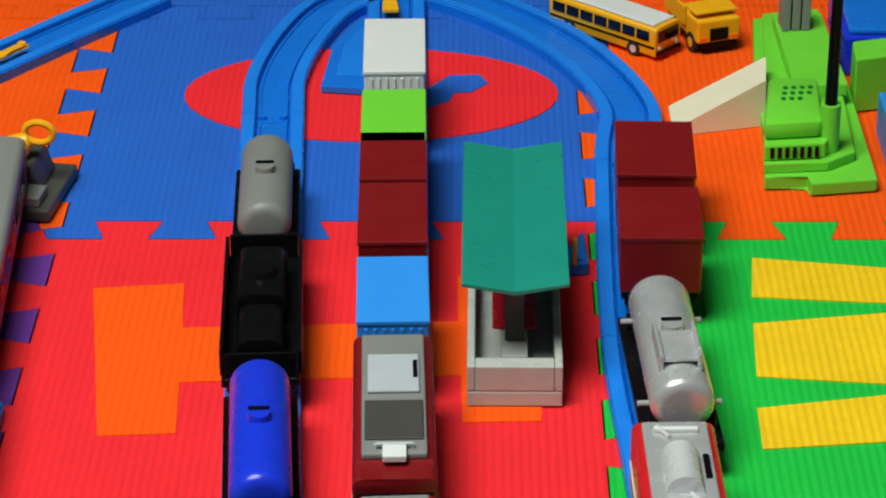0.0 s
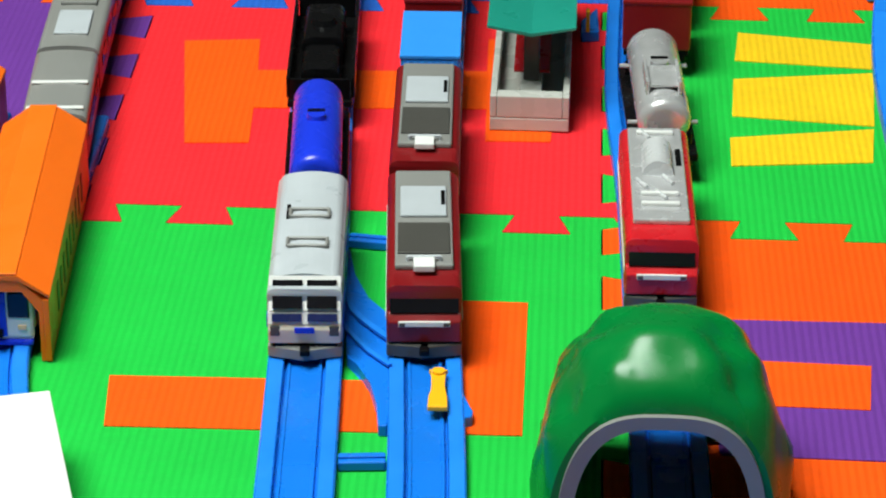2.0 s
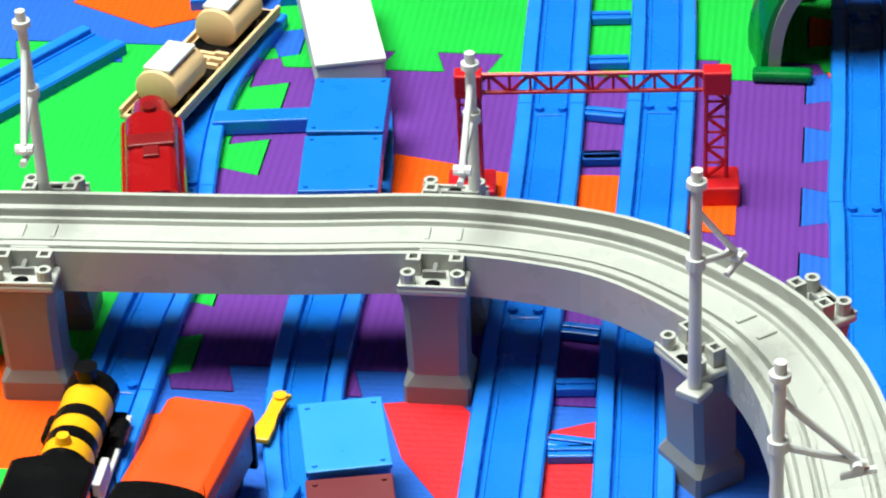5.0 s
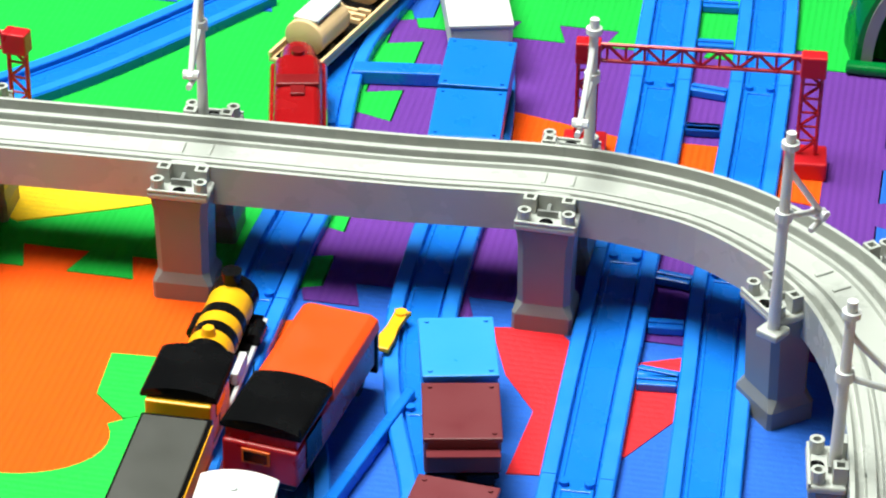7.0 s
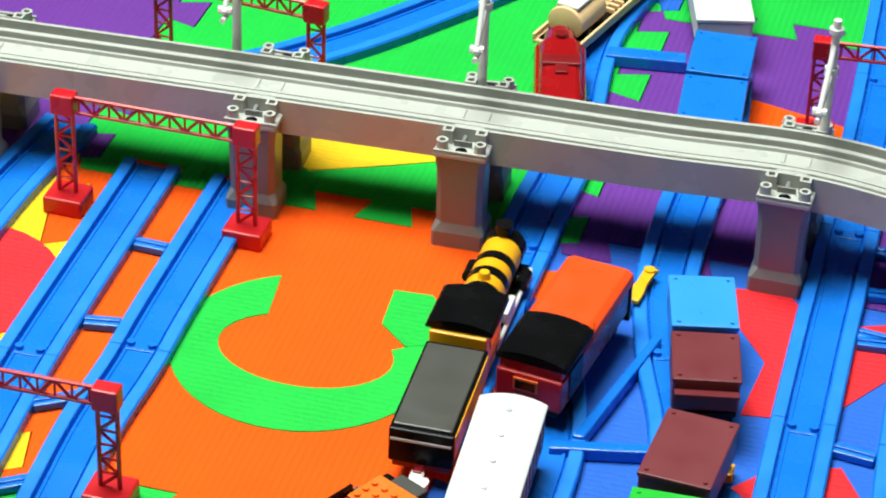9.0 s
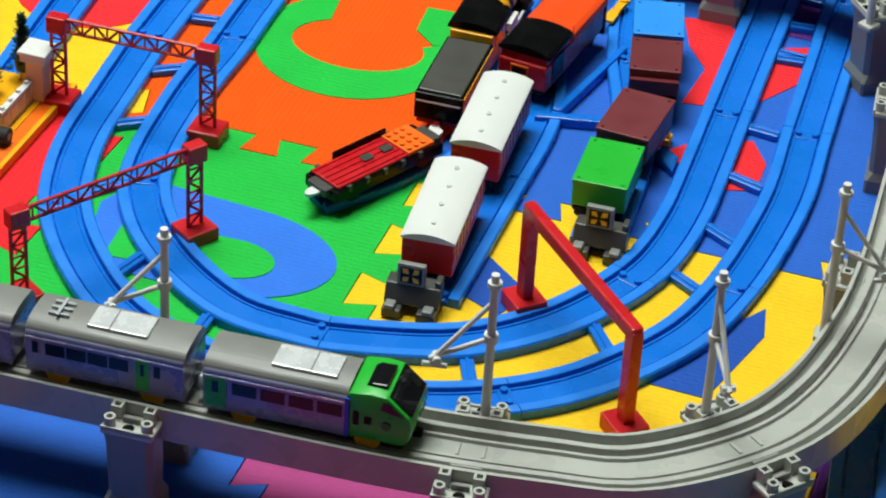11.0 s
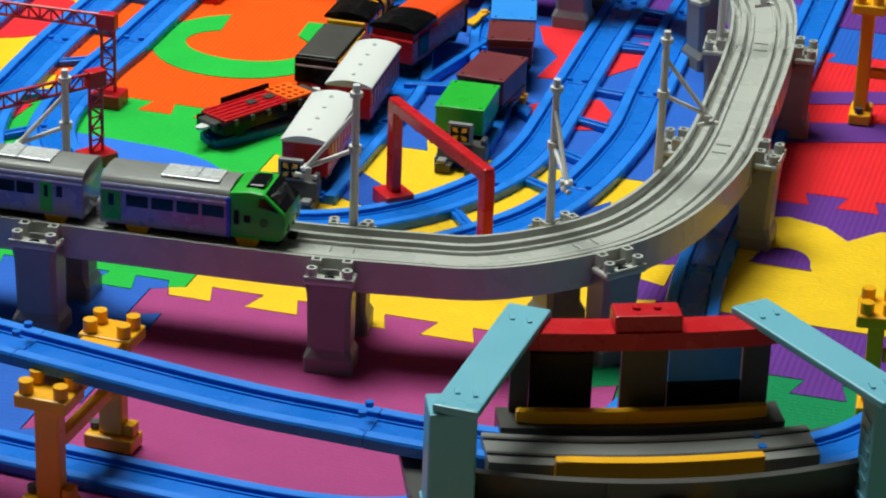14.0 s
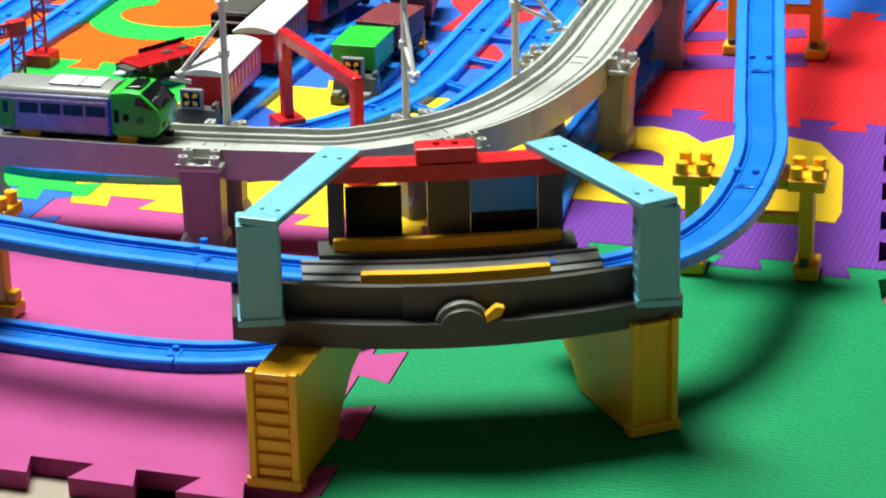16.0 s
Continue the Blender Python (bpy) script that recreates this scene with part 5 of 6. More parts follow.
# ---- middle sidings ----
SIZE = 0.80
# yellow and black steam engine
m, L = span((-0.0204, -0.7611), (-0.0214, -0.6467))
t = thing("steam_engine", "yellow and black banded toy steam engine", "toy locomotive", m, "toy locomotives")
running_gear(t, L, 0.042, high=0.016)
part("footplate", rbox(-0.021, 0.021, -L / 2, L * 0.48, 0.0135, 0.0165, 0.0008), WHITE, t)
bl = part("boiler", cyl(nb(), (0, -L * 0.16, 0.031), (0, L * 0.40, 0.031), 0.0145, n=26), YELLOW, t, smooth=True)
for yy in (-0.006, 0.014, 0.034):
    part("boiler_band", cyl(nb(), (0, yy - 0.0045, 0.031), (0, yy + 0.0045, 0.031), 0.0149, n=26), BLACK, bl, "black boiler band", True)
part("smoke_box", cyl(nb(), (0, L * 0.40, 0.031), (0, L * 0.49, 0.031), 0.0152, n=26), BLACK, t, smooth=True)
part("funnel", cyl(nb(), (0, L * 0.43, 0.044), (0, L * 0.43, 0.054), 0.0055, 0.0065, 18), BLACK, t, smooth=True)
part("dome", cyl(nb(), (0, 0.004, 0.044), (0, 0.004, 0.050), 0.005, 0.0035, 16), YELLOW, t, smooth=True)
part("cab", rbox(-0.020, 0.020, -L * 0.48, -L * 0.17, 0.0168, 0.045, 0.0012), YELLOW, t)
part("cab_roof", prism(roof_outline(0.0235, 0.0452, 0.0505, 0.004, crown=0.003), "y", -L * 0.46, -L * 0.13, 0.0008), BLACK, t, smooth=True)
for s in (-1, 1):
    part("cylinder", cyl(nb(), (s * 0.019, L * 0.26, 0.020), (s * 0.019, L * 0.38, 0.020), 0.0048, n=14), BLACK, t, smooth=True)
    part("cab_window", rbox(min(s * 0.0195, s * 0.0206), max(s * 0.0195, s * 0.0206), -L * 0.40, -L * 0.26, 0.030, 0.041, 0), GLASS, t)
    part("tank_block", rbox(min(s * 0.0155, s * 0.0205), max(s * 0.0155, s * 0.0205), -L * 0.05, L * 0.12, 0.0168, 0.026, 0.001), WHITE if s > 0 else BLACK, t)
m, L = span((-0.0158, -0.8474), (-0.0182, -0.7669))
t = thing("coal_tender", "black-topped coal tender with yellow trim", "toy wagon", m, "toy goods wagons")
running_gear(t, L, 0.044, material=DRED, wheel_mat=RED)
part("body", rbox(-0.0215, 0.0215, -L / 2, L / 2, 0.0185, 0.0445, 0.0012), BLACK, t)
part("rear_stripe", rbox(-0.0200, 0.0200, -L / 2 - 0.0008, -L / 2 + 0.0002, 0.036, 0.0375, 0), WHITE, t)
part("side_trim", rbox(0.0213, 0.0222, -L * 0.46, L * 0.46, 0.026, 0.043, 0.0003), YELLOW, t)
part("coal", rbox(-0.0195, 0.0195, -L * 0.46, L * 0.46, 0.0445, 0.0462, 0.001), DGREY, t, "dull dark grey coal top")
part("hook", rbox(-0.0045, 0.0045, -L / 2 - 0.015, -L / 2 - 0.004, 0.014, 0.0175, 0.0012), WHITE, t, "white plastic hook")
# orange and red tank engine
SIZE = 0.87
m, L = span((0.0249, -0.7822), (0.0395, -0.6745))
t = thing("tank_engine", "red toy engine with an orange top and black cab roof", "toy locomotive", m, "toy locomotives")
running_gear(t, L, 0.044)
part("body", rbox(-0.0215, 0.0215, -L / 2, L * 0.46, 0.0185, 0.041, 0.0015), RED, t)
part("bonnet", prism([(-0.0235, 0.0412), (0.0235, 0.0412), (0.0225, 0.048), (0.018, 0.0505), (-0.018, 0.0505), (-0.0225, 0.048)], "y", -L * 0.10, L * 0.48, 0.0008), VERMILION, t)
part("cab", rbox(-0.0205, 0.0205, -L * 0.48, -L * 0.11, 0.0412, 0.0485, 0.0008), RED, t)
part("cab_roof", prism(roof_outline(0.0232, 0.0487, 0.0525, 0.004, crown=0.0025), "y", -L * 0.49, -L * 0.105, 0.0008), BLACK, t, smooth=True)
wf = part("rear_window", rbox(-0.010, 0.006, -L / 2 - 0.0010, -L / 2 + 0.0002, 0.029, 0.038, 0.0003), ORANGE, t)
part("window_pane", rbox(-0.0085, 0.0045, -L / 2 - 0.0016, -L / 2 - 0.0008, 0.0305, 0.0365, 0), GLASS, wf)
part("side_door", rbox(0.0212, 0.0222, -L * 0.40, -L * 0.22, 0.022, 0.042, 0.0003), BLACK, t)
part("front_edge", rbox(-0.0225, 0.0225, L * 0.46, L * 0.49, 0.012, 0.040, 0.001), BLACK, t)
# crowned coaches
SIZE = 0.85
for p, q, lab in (((0.0298, -0.9064), (0.0244, -0.8152), "red toy coach with a white crowned roof"), ((0.0349, -1.0225), (0.0273, -0.9311), "red toy coach with a white crowned roof and orange windows")):
    m, L = span(p, q)
    t = thing("passenger_coach", lab, "toy coach", m, "red coaches")
    w = 0.040
    running_gear(t, L, w)
    part("body", rbox(-w / 2, w / 2, -L / 2, L / 2, 0.0185, 0.0485, 0.0008), RED, t)
    crown = [(-w / 2 - 0.0012, 0.0475)] + [((w / 2 + 0.0012) * u, 0.0495 + 0.0045 * (1 - u * u)) for u in [-1 + 2 * k / 10 for k in range(11)]] + [(w / 2 + 0.0012, 0.0475)]
    part("roof", prism(crown, "y", -L / 2 - 0.0015, L / 2 + 0.0015, 0.0005), WHITE, t, "white crowned roof", True)
    for k in range(4):
        part("roof_vent", cyl(nb(), (0, -L * 0.36 + L * 0.24 * k, 0.0535), (0, -L * 0.36 + L * 0.24 * k, 0.0550), 0.0020, n=12), SILVER, t)
    for s in (-1, 1):
        sp = part("window_band", rbox(min(s * w / 2, s * (w / 2 + 0.0006)), max(s * w / 2, s * (w / 2 + 0.0006)), -L * 0.47, L * 0.47, 0.030, 0.044, 0), ORANGE, t)
        for k in range(9):
            c = -L * 0.42 + L * 0.84 * k / 8
            part("window_post", rbox(min(s * w / 2, s * (w / 2 + 0.0010)), max(s * w / 2, s * (w / 2 + 0.0010)), c - 0.0012, c + 0.0012, 0.029, 0.0445, 0), DRED, sp)
# red flat wagon on a loose rail piece
m, L = span((-0.0603, -0.9592), (-0.0143, -0.8727))
t = thing("flat_wagon", "red and black flat wagon with an orange end", "toy wagon", m, "toy goods wagons")
running_gear(t, L, 0.040, z=0.0082, high=0.016)
part("body", rbox(-0.0185, 0.0185, -L / 2, L / 2, 0.014, 0.0245, 0.001), BLACK, t)
dk = part("deck", rbox(-0.0165, 0.0165, -L * 0.47, L * 0.18, 0.0247, 0.0275, 0.0008), RED, t)
for k in range(5):
    part("plank_rib", rbox(-0.0145 + 0.0065 * k, -0.0125 + 0.0065 * k, -L * 0.46, L * 0.17, 0.0276, 0.0286, 0.0002), RED, dk)
for c in (-L * 0.08, L * 0.10):
    part("socket", rbox(-0.004, 0.004, c - 0.005, c + 0.005, 0.0286, 0.0296, 0.0004), DGREY, t)
oe = part("end_deck", rbox(-0.0165, 0.0165, L * 0.185, L * 0.43, 0.0247, 0.0285, 0.0008), ORANGE, t, "orange studded end")
for k in range(4):
    for r in range(3):
        part("stud", cyl(nb(), (-0.012 + 0.008 * k, L * 0.22 + 0.0075 * r, 0.0286), (-0.012 + 0.008 * k, L * 0.22 + 0.0075 * r, 0.0302), 0.0022, n=8), ORANGE, oe)
for s in (-1, 1):
    for k in range(5):
        part("stake", rbox(s * 0.0187 - 0.0015, s * 0.0187 + 0.0015, -L * 0.40 + 0.019 * k, -L * 0.40 + 0.019 * k + 0.004, 0.021, 0.0265, 0.0004), DGREY, t)
part("side_rail", rbox(-0.0195, -0.0172, -L * 0.25, L * 0.24, 0.0247, 0.032, 0.0005), BLACK, t)
for s in (-1, 1):
    part("bogie_block", rbox(-0.011, 0.011, s * L * 0.49 - 0.006, s * L * 0.49 + 0.006, 0.018, 0.025, 0.001), DGREY, t)
    hk = prism([(0.004 * math.cos(a) * 1.2, s * (L * 0.56) + 0.009 * math.sin(a)) for a in [2 * math.pi * k / 12 for k in range(12)]], "z", 0.019, 0.0215)
    part("hook", hk, WHITE, t, "white plastic hook")
track("loose_track", [(-0.0696, -0.9658), (-0.0325, -0.9162), (-0.0010, -0.8550)], "short loose blue track piece under a wagon", profile=[(u * 0.75, v) for u, v in RAIL])
# goods wagons on the second siding
for p, q, col, lab, w in (((0.0944, -0.6674), (0.1059, -0.7140), SKYP, "bright blue toy container wagon in a siding", 0.042), ((0.1068, -0.7204), (0.1161, -0.7625), MAROON, "maroon toy container wagon with an open end", 0.042),
                         ((0.1204, -0.7943), (0.1162, -0.8516), MAROON, "maroon toy container wagon in a siding", 0.044), ((0.1161, -0.8622), (0.1185, -0.9166), GREEN, "bright green toy container wagon by a buffer", 0.043)):
    t = parked("container_wagon", p, q, col, lab, w=w, z1=0.046)
    if lab.endswith("open end"):
        part("end_flap", prism([(0.024, 0.0375), (0.038, 0.0425), (0.038, 0.0440), (0.024, 0.0390)], "x", -0.020, 0.020), MAROON, t)
lv = thing("turnout_stop", "small upright yellow plastic lever on a turnout", "lever", pose(0.1350, -0.7906, 0), "turnout levers")
part("stem", rbox(-0.0018, 0.0018, -0.003, 0.003, 0.008, 0.030, 0.0008), YELLOW, lv)
part("foot", rbox(-0.004, 0.004, -0.006, 0.006, 0.0012, 0.0079, 0.0008), YELLOW, lv)
plan_slab("turnout_track", [(0.1337, -0.7994), (0.1502, -0.8124), (0.1512, -0.8345), (0.1328, -0.8170)], 0.0012, 0.0076, BLUE, "blue plastic turnout plate beside a siding", "toy track", "blue toy track")
plan_slab("turnout_track", [(0.1567, 0.5854), (0.1986, 0.5857), (0.2022, 0.5543), (0.2000, 0.4550), (0.1340, 0.4652), (0.1392, 0.5363)], 0.0012, 0.0066, BLUE, "blue plastic turnout plate joining two loops", "toy track", "blue toy track")
lever(0.1768, 0.5952, 4)
SIZE = 1.0
rib = thing("turnout_rib", "raised blue edge rib on a turnout plate", "toy track", pose(0, 0, 0), "blue toy track")
# both ribs use the paler blue with caught light painted in
part("edge", sweep(nb(), [(-0.0016, 0.0079), (-0.0016, 0.0094), (0.0016, 0.0094), (0.0016, 0.0079)], smooth_path([(0.1565, -0.0560), (0.1631, -0.1093), (0.1740, -0.1300), (0.1861, -0.1452)])), LITBLUE, rib)
part("edge", sweep(nb(), [(-0.0012, 0.0079), (-0.0012, 0.0090), (0.0012, 0.0090), (0.0012, 0.0079)], smooth_path([(0.1600, -0.1260), (0.1651, -0.1380), (0.1770, -0.1575), (0.1876, -0.1703)])), LITBLUE, rib)




# ---- platform with a house ----
SIZE = 0.76
pf = thing("toy_platform", "orange toy platform with yellow edge strips", "toy platform", pose(-0.2772, -1.0060, 0, 0, 0, -1.3))
part("slab", rbox(-0.0085, 0.0035, -0.112, 0.155, 0.0012, 0.0095, 0.0008), ORANGE, pf)
part("edge_strip", rbox(0.0037, 0.0085, -0.112, 0.155, 0.0012, 0.0105, 0.0008), YELLOW, pf)
part("edge_strip", rbox(-0.0145, -0.0087, -0.112, 0.155, 0.0012, 0.0105, 0.0008), YELLOW, pf)
part("yard", rbox(-0.088, -0.0147, -0.112, 0.155, 0.0012, 0.0060, 0.0008), YELLOW, pf)
fn = thing("station_fence", "white toy fence with small windows along the platform", "toy fence", pose(-0.2910, -1.0100, 0, 0, 0, -1.3))
part("panel", rbox(-0.0020, 0.0020, 0.056, 0.150, 0.0062, 0.030, 0.0005), CREAM, fn)
part("top_rail", rbox(-0.0032, 0.0032, 0.056, 0.150, 0.0302, 0.0325, 0.0005), WHITE, fn)
for k in range(6):
    part("window_pane", rbox(0.0018, 0.0026, 0.059 + 0.0153 * k, 0.068 + 0.0153 * k, 0.013, 0.026, 0), TAN, fn)
for k in range(6):
    part("finial", rbox(-0.0018, 0.0018, 0.060 + 0.0160 * k, 0.0635 + 0.0160 * k, 0.0326, 0.0355, 0.0003), WHITE, fn)
hs = thing("toy_house", "cream toy house with a pitched red roof", "toy house", pose(-0.3311, -1.0200, 0, 0, 0, -1.3))
part("wall", prism([(-0.050, 0.0062), (0.050, 0.0062), (0.050, 0.032), (0.0, 0.054), (-0.050, 0.032)], "x", -0.045, 0.048, 0.0006), CREAM, hs)
for s in (-1, 1):
    part("roof", prism([(s * 0.057, 0.0315), (0.0, 0.0565), (0.0, 0.0605), (s * 0.059, 0.0345)], "x", -0.049, 0.053, 0.0005), RED, hs, "glossy red roof slope")
for k in range(6):
    part("window_pane", rbox(0.0478, 0.0488, -0.045 + 0.0155 * k, -0.035 + 0.0155 * k, 0.013, 0.028, 0), TAN, hs)
part("door", rbox(-0.010, 0.006, 0.0498, 0.0506, 0.0062, 0.026, 0), DRED, hs)
tw = thing("toy_tower", "cream toy clock tower with a white top", "toy tower", pose(-0.2856, -0.9146, 0, 0, 0, 0.0))
part("shaft", rbox(-0.0085, 0.0085, -0.0085, 0.0085, 0.0112, 0.052, 0.0006), TAN, tw)
part("top", rbox(-0.0125, 0.0125, -0.0125, 0.0125, 0.0522, 0.060, 0.001), CREAM, tw)
part("cap", rbox(-0.0140, 0.0140, -0.0140, 0.0140, 0.0602, 0.0635, 0.001), WHITE, tw)
bd = thing("black_ball", "small black rubber wheel lying on the platform", "wheel", pose(-0.2820, -0.9777, 0.0081))
part("tyre", cyl(nb(), (-0.0050, 0, 0.008), (0.0050, 0, 0.008), 0.008, n=20), TYRE, bd, smooth=True)
part("rim", cyl(nb(), (0.0051, 0, 0.008), (0.0056, 0, 0.008), 0.0035, n=12), MGREY, bd)


def toy_tree(x, y, z0, h, r, seed):
    t = thing("toy_tree", "dark green plastic toy conifer on the platform", "toy tree", pose(x, y, z0), "toy trees")
    part("trunk", cyl(nb(), (0, 0, 0), (0, 0, h * 0.3), r * 0.25, r * 0.18, 10), TAN, t)
    rnd = random.Random(seed)
    bm = nb()
    for k in range(260):
        u = rnd.random() ** 0.8
        a = rnd.uniform(0, 2 * math.pi)
        z = h * (0.16 + 0.84 * u)
        rr = r * (1 - u) ** 0.7 * rnd.uniform(0.55, 1.08)
        c = Vector((rr * math.cos(a), rr * math.sin(a), z))
        d = Vector((math.cos(a), math.sin(a), rnd.uniform(-0.2, 0.9))) * r * 0.32
        e = Vector((-math.sin(a), math.cos(a), rnd.uniform(-0.4, 0.4))) * r * 0.16
        bm.faces.new([bm.verts.new(c - e - d * 0.3), bm.verts.new(c + d), bm.verts.new(c + e - d * 0.3)])
    cone = [[bm.verts.new((r * 0.62 * s * math.cos(math.pi * i / 5), r * 0.62 * s * math.sin(math.pi * i / 5), z)) for i in range(10)] for s, z in ((0.9, h * 0.15), (1.0, h * 0.28), (0.55, h * 0.66), (0.08, h * 0.97))]
    for q, w in zip(cone, cone[1:]):
        for i in range(10):
            bm.faces.new((q[i], q[(i + 1) % 10], w[(i + 1) % 10], w[i]))
    part("crown", bm, CONIFER, t)


CONIFER = node_mat("conifer_green", (0.008, 0.055, 0.030), 0.6, 0, 0.25, 60, 0.2)
toy_tree(-0.3097, -0.9464, 0.0045, 0.065, 0.010, 1)
toy_tree(-0.3079, -0.8925, 0.0045, 0.070, 0.012, 2)
toy_tree(-0.3193, -0.9188, 0.0045, 0.060, 0.010, 3)


# ---- green express train on the viaduct ----
SIZE = 0.925
def express_car(p, q, head=False):
    m, L = span(p, q)
    z = 0.0735
    t = thing("express_train_car", "lavender and grey express car with a green nose" if head else "lavender and grey express car with green doors", "toy coach", m, "green express train")
    w = 0.040
    z0, z1 = z + 0.0075, z + 0.0415
    part("chassis", rbox(-w * 0.42, w * 0.42, -L * 0.48, L * 0.47, z + 0.004, z0, 0.001), BLACK, t)
    for yy in (-0.30, 0.30):
        for s in (-1, 1):
            part("wheel", cyl(nb(), (s * w * 0.32, yy * L, z + 0.008), (s * w * 0.47, yy * L, z + 0.008), 0.0082, n=18), YELLOW, t, "yellow plastic wheel")
    e = L * 0.20 if head else L / 2
    part("body", prism(roof_outline(w / 2, z0 + 0.0002, z1 - 0.004, 0.003), "y", -L / 2, e, 0.0006), LAV, t, smooth=True)
    rf = part("roof", prism(roof_outline(w / 2 - 0.0012, z1 - 0.008, z1, 0.0065, crown=0.0012), "y", -L / 2 - 0.0003, e + 0.0003, 0.0004), MGREY, t, smooth=True)
    part("roof_panel", rbox(-0.0105, 0.0105, (-0.19 if head else -0.14) * L, (0.13 if head else 0.24) * L, z1 + 0.0002, z1 + 0.0024, 0.0006), SILVER, rf, "silvery panel with worn paint")
    part("panel_seam", rbox(-0.0106, 0.0106, -0.0005, 0.0005, z1 + 0.0024, z1 + 0.0027, 0), MGREY, rf)
    if not head:
        for a in (-0.006, 0.0, 0.006):
            part("roof_rail", rbox(a - 0.0009, a + 0.0009, -L * 0.40, -L * 0.27, z1 + 0.0010, z1 + 0.0030, 0.0003), STEEL, rf)
        part("roof_rail", rbox(-0.009, 0.009, -L * 0.345, -L * 0.325, z1 + 0.0028, z1 + 0.0040, 0.0003), STEEL, rf)
    for s in (-1, 1):
        part("gutter", rbox(s * (w / 2 - 0.0006) - 0.0008, s * (w / 2 - 0.0006) + 0.0008, -L / 2, e, z1 - 0.0092, z1 - 0.0078, 0.0003), SILVER, t)
        x0, x1 = min(s * (w / 2 - 0.0004), s * (w / 2 + 0.0006)), max(s * (w / 2 - 0.0004), s * (w / 2 + 0.0006))
        if head:
            wins = [(-0.355 + 0.138 * k, -0.355 + 0.138 * k + 0.118) for k in range(4)]
            doors = [(-0.49, -0.385)]
        else:
            wins = [(-0.37 + 0.135 * k, -0.37 + 0.135 * k + 0.120) for k in range(4)] + [(0.315, 0.355), (-0.455, -0.42)]
            doors = [(0.20, 0.285)]
        for a, b in wins:
            part("window_pane", rbox(x0, x1, a * L, b * L, z1 - 0.0195, z1 - 0.0115, 0), GLASS, t)
        for a, b in doors:
            d = part("door", rbox(x0, x1, a * L, b * L, z0 + 0.003, z1 - 0.0098, 0), GREEN, t)
            part("door_window", rbox(x0 - 0.0002, x1 + 0.0002, (a + (b - a) * 0.35) * L, (a + (b - a) * 0.65) * L, z1 - 0.020, z1 - 0.0115, 0), GLASS, d)
    part("end_coupler", cyl(nb(), (0, -L / 2 - 0.008, z + 0.012), (0, -L / 2 + 0.001, z + 0.012), 0.005, n=14), CHROME, t, smooth=True)
    if head:
        n = L * 0.5
        nose = [(e + 0.0004, z0 + 0.0002), (n - 0.004, z0 + 0.0002), (n, z0 + 0.004), (n + 0.002, z0 + 0.014), (n + 0.0005, z1 - 0.0125), (n - 0.0135, z1 + 0.0004), (n - 0.024, z1 + 0.0014), (e + 0.0004, z1 - 0.0006)]
        part("nose", prism(nose, "x", -w / 2 + 0.0002, w / 2 - 0.0002, 0.0022), GREEN, t, "bright green rounded nose", True)
        part("wind_screen", prism([(n - 0.0008, z1 - 0.0125), (n - 0.0140, z1 - 0.0002), (n - 0.0130, z1 + 0.0014), (n + 0.0012, z1 - 0.0112)], "x", -w / 2 + 0.003, w / 2 - 0.003, 0.0004), GLASS, t, "black glossy windscreen")
        part("screen_cap", prism([(n - 0.030, z1 + 0.0006), (n - 0.016, z1 + 0.0006), (n - 0.016, z1 + 0.0036), (n - 0.026, z1 + 0.0032)], "x", -0.0115, 0.0115, 0.0012), GLASS, t)
        for s in (-1, 1):
            x0, x1 = min(s * (w / 2 - 0.0006), s * (w / 2 + 0.0005)), max(s * (w / 2 - 0.0006), s * (w / 2 + 0.0005))
            part("side_screen", prism([(n - 0.018, z1 - 0.0085), (n - 0.0035, z1 - 0.0115), (n - 0.0130, z1 - 0.0025), (n - 0.0165, z1 - 0.0025)], "x", x0, x1), GLASS, t)
            part("nose_door", rbox(x0, x1, e + 0.004, e + 0.0075, z1 - 0.023, z1 - 0.013, 0), BLACK, t)
            part("nose_window", rbox(x0, x1, e + 0.011, e + 0.0155, z1 - 0.021, z1 - 0.016, 0), BLACK, t)
            part("emblem", cyl(nb(), (s * (w / 2 - 0.0006), n - 0.014, z0 + 0.014), (s * (w / 2 + 0.0006), n - 0.014, z0 + 0.014), 0.003, n=14), HILL, t)
            part("headlamp", rbox(s * 0.0125 - 0.003, s * 0.0125 + 0.003, n - 0.001, n + 0.0016, z0 + 0.008, z0 + 0.012, 0.0008), BLACK, t)
            part("collar", rbox(x0, x1, e - 0.0012, e + 0.0014, z0 + 0.0006, z1 - 0.005, 0), ROYAL, t)
        part("coupler", rbox(-0.003, 0.003, n - 0.002, n + 0.004, z0 - 0.0035, z0 + 0.0005, 0.0006), BLACK, t)


LINE = [p for p in VP if p.y < -1.19]


def at_x(x):
    k = min(range(len(LINE)), key=lambda i: abs(LINE[i].x - x))
    a = LINE[k]
    b = LINE[k + 1] if LINE[k].x >= x else LINE[k - 1]
    u = (x - a.x) / (b.x - a.x) if abs(b.x - a.x) > 1e-6 else 0
    p = a + (b - a) * u
    return (p.x, p.y)


express_car(at_x(-0.0178), at_x(0.1015), True)
express_car(at_x(-0.1235), at_x(-0.0289))
express_car(at_x(-0.2225), at_x(-0.1324))
express_car(at_x(-0.3168), at_x(-0.2309))


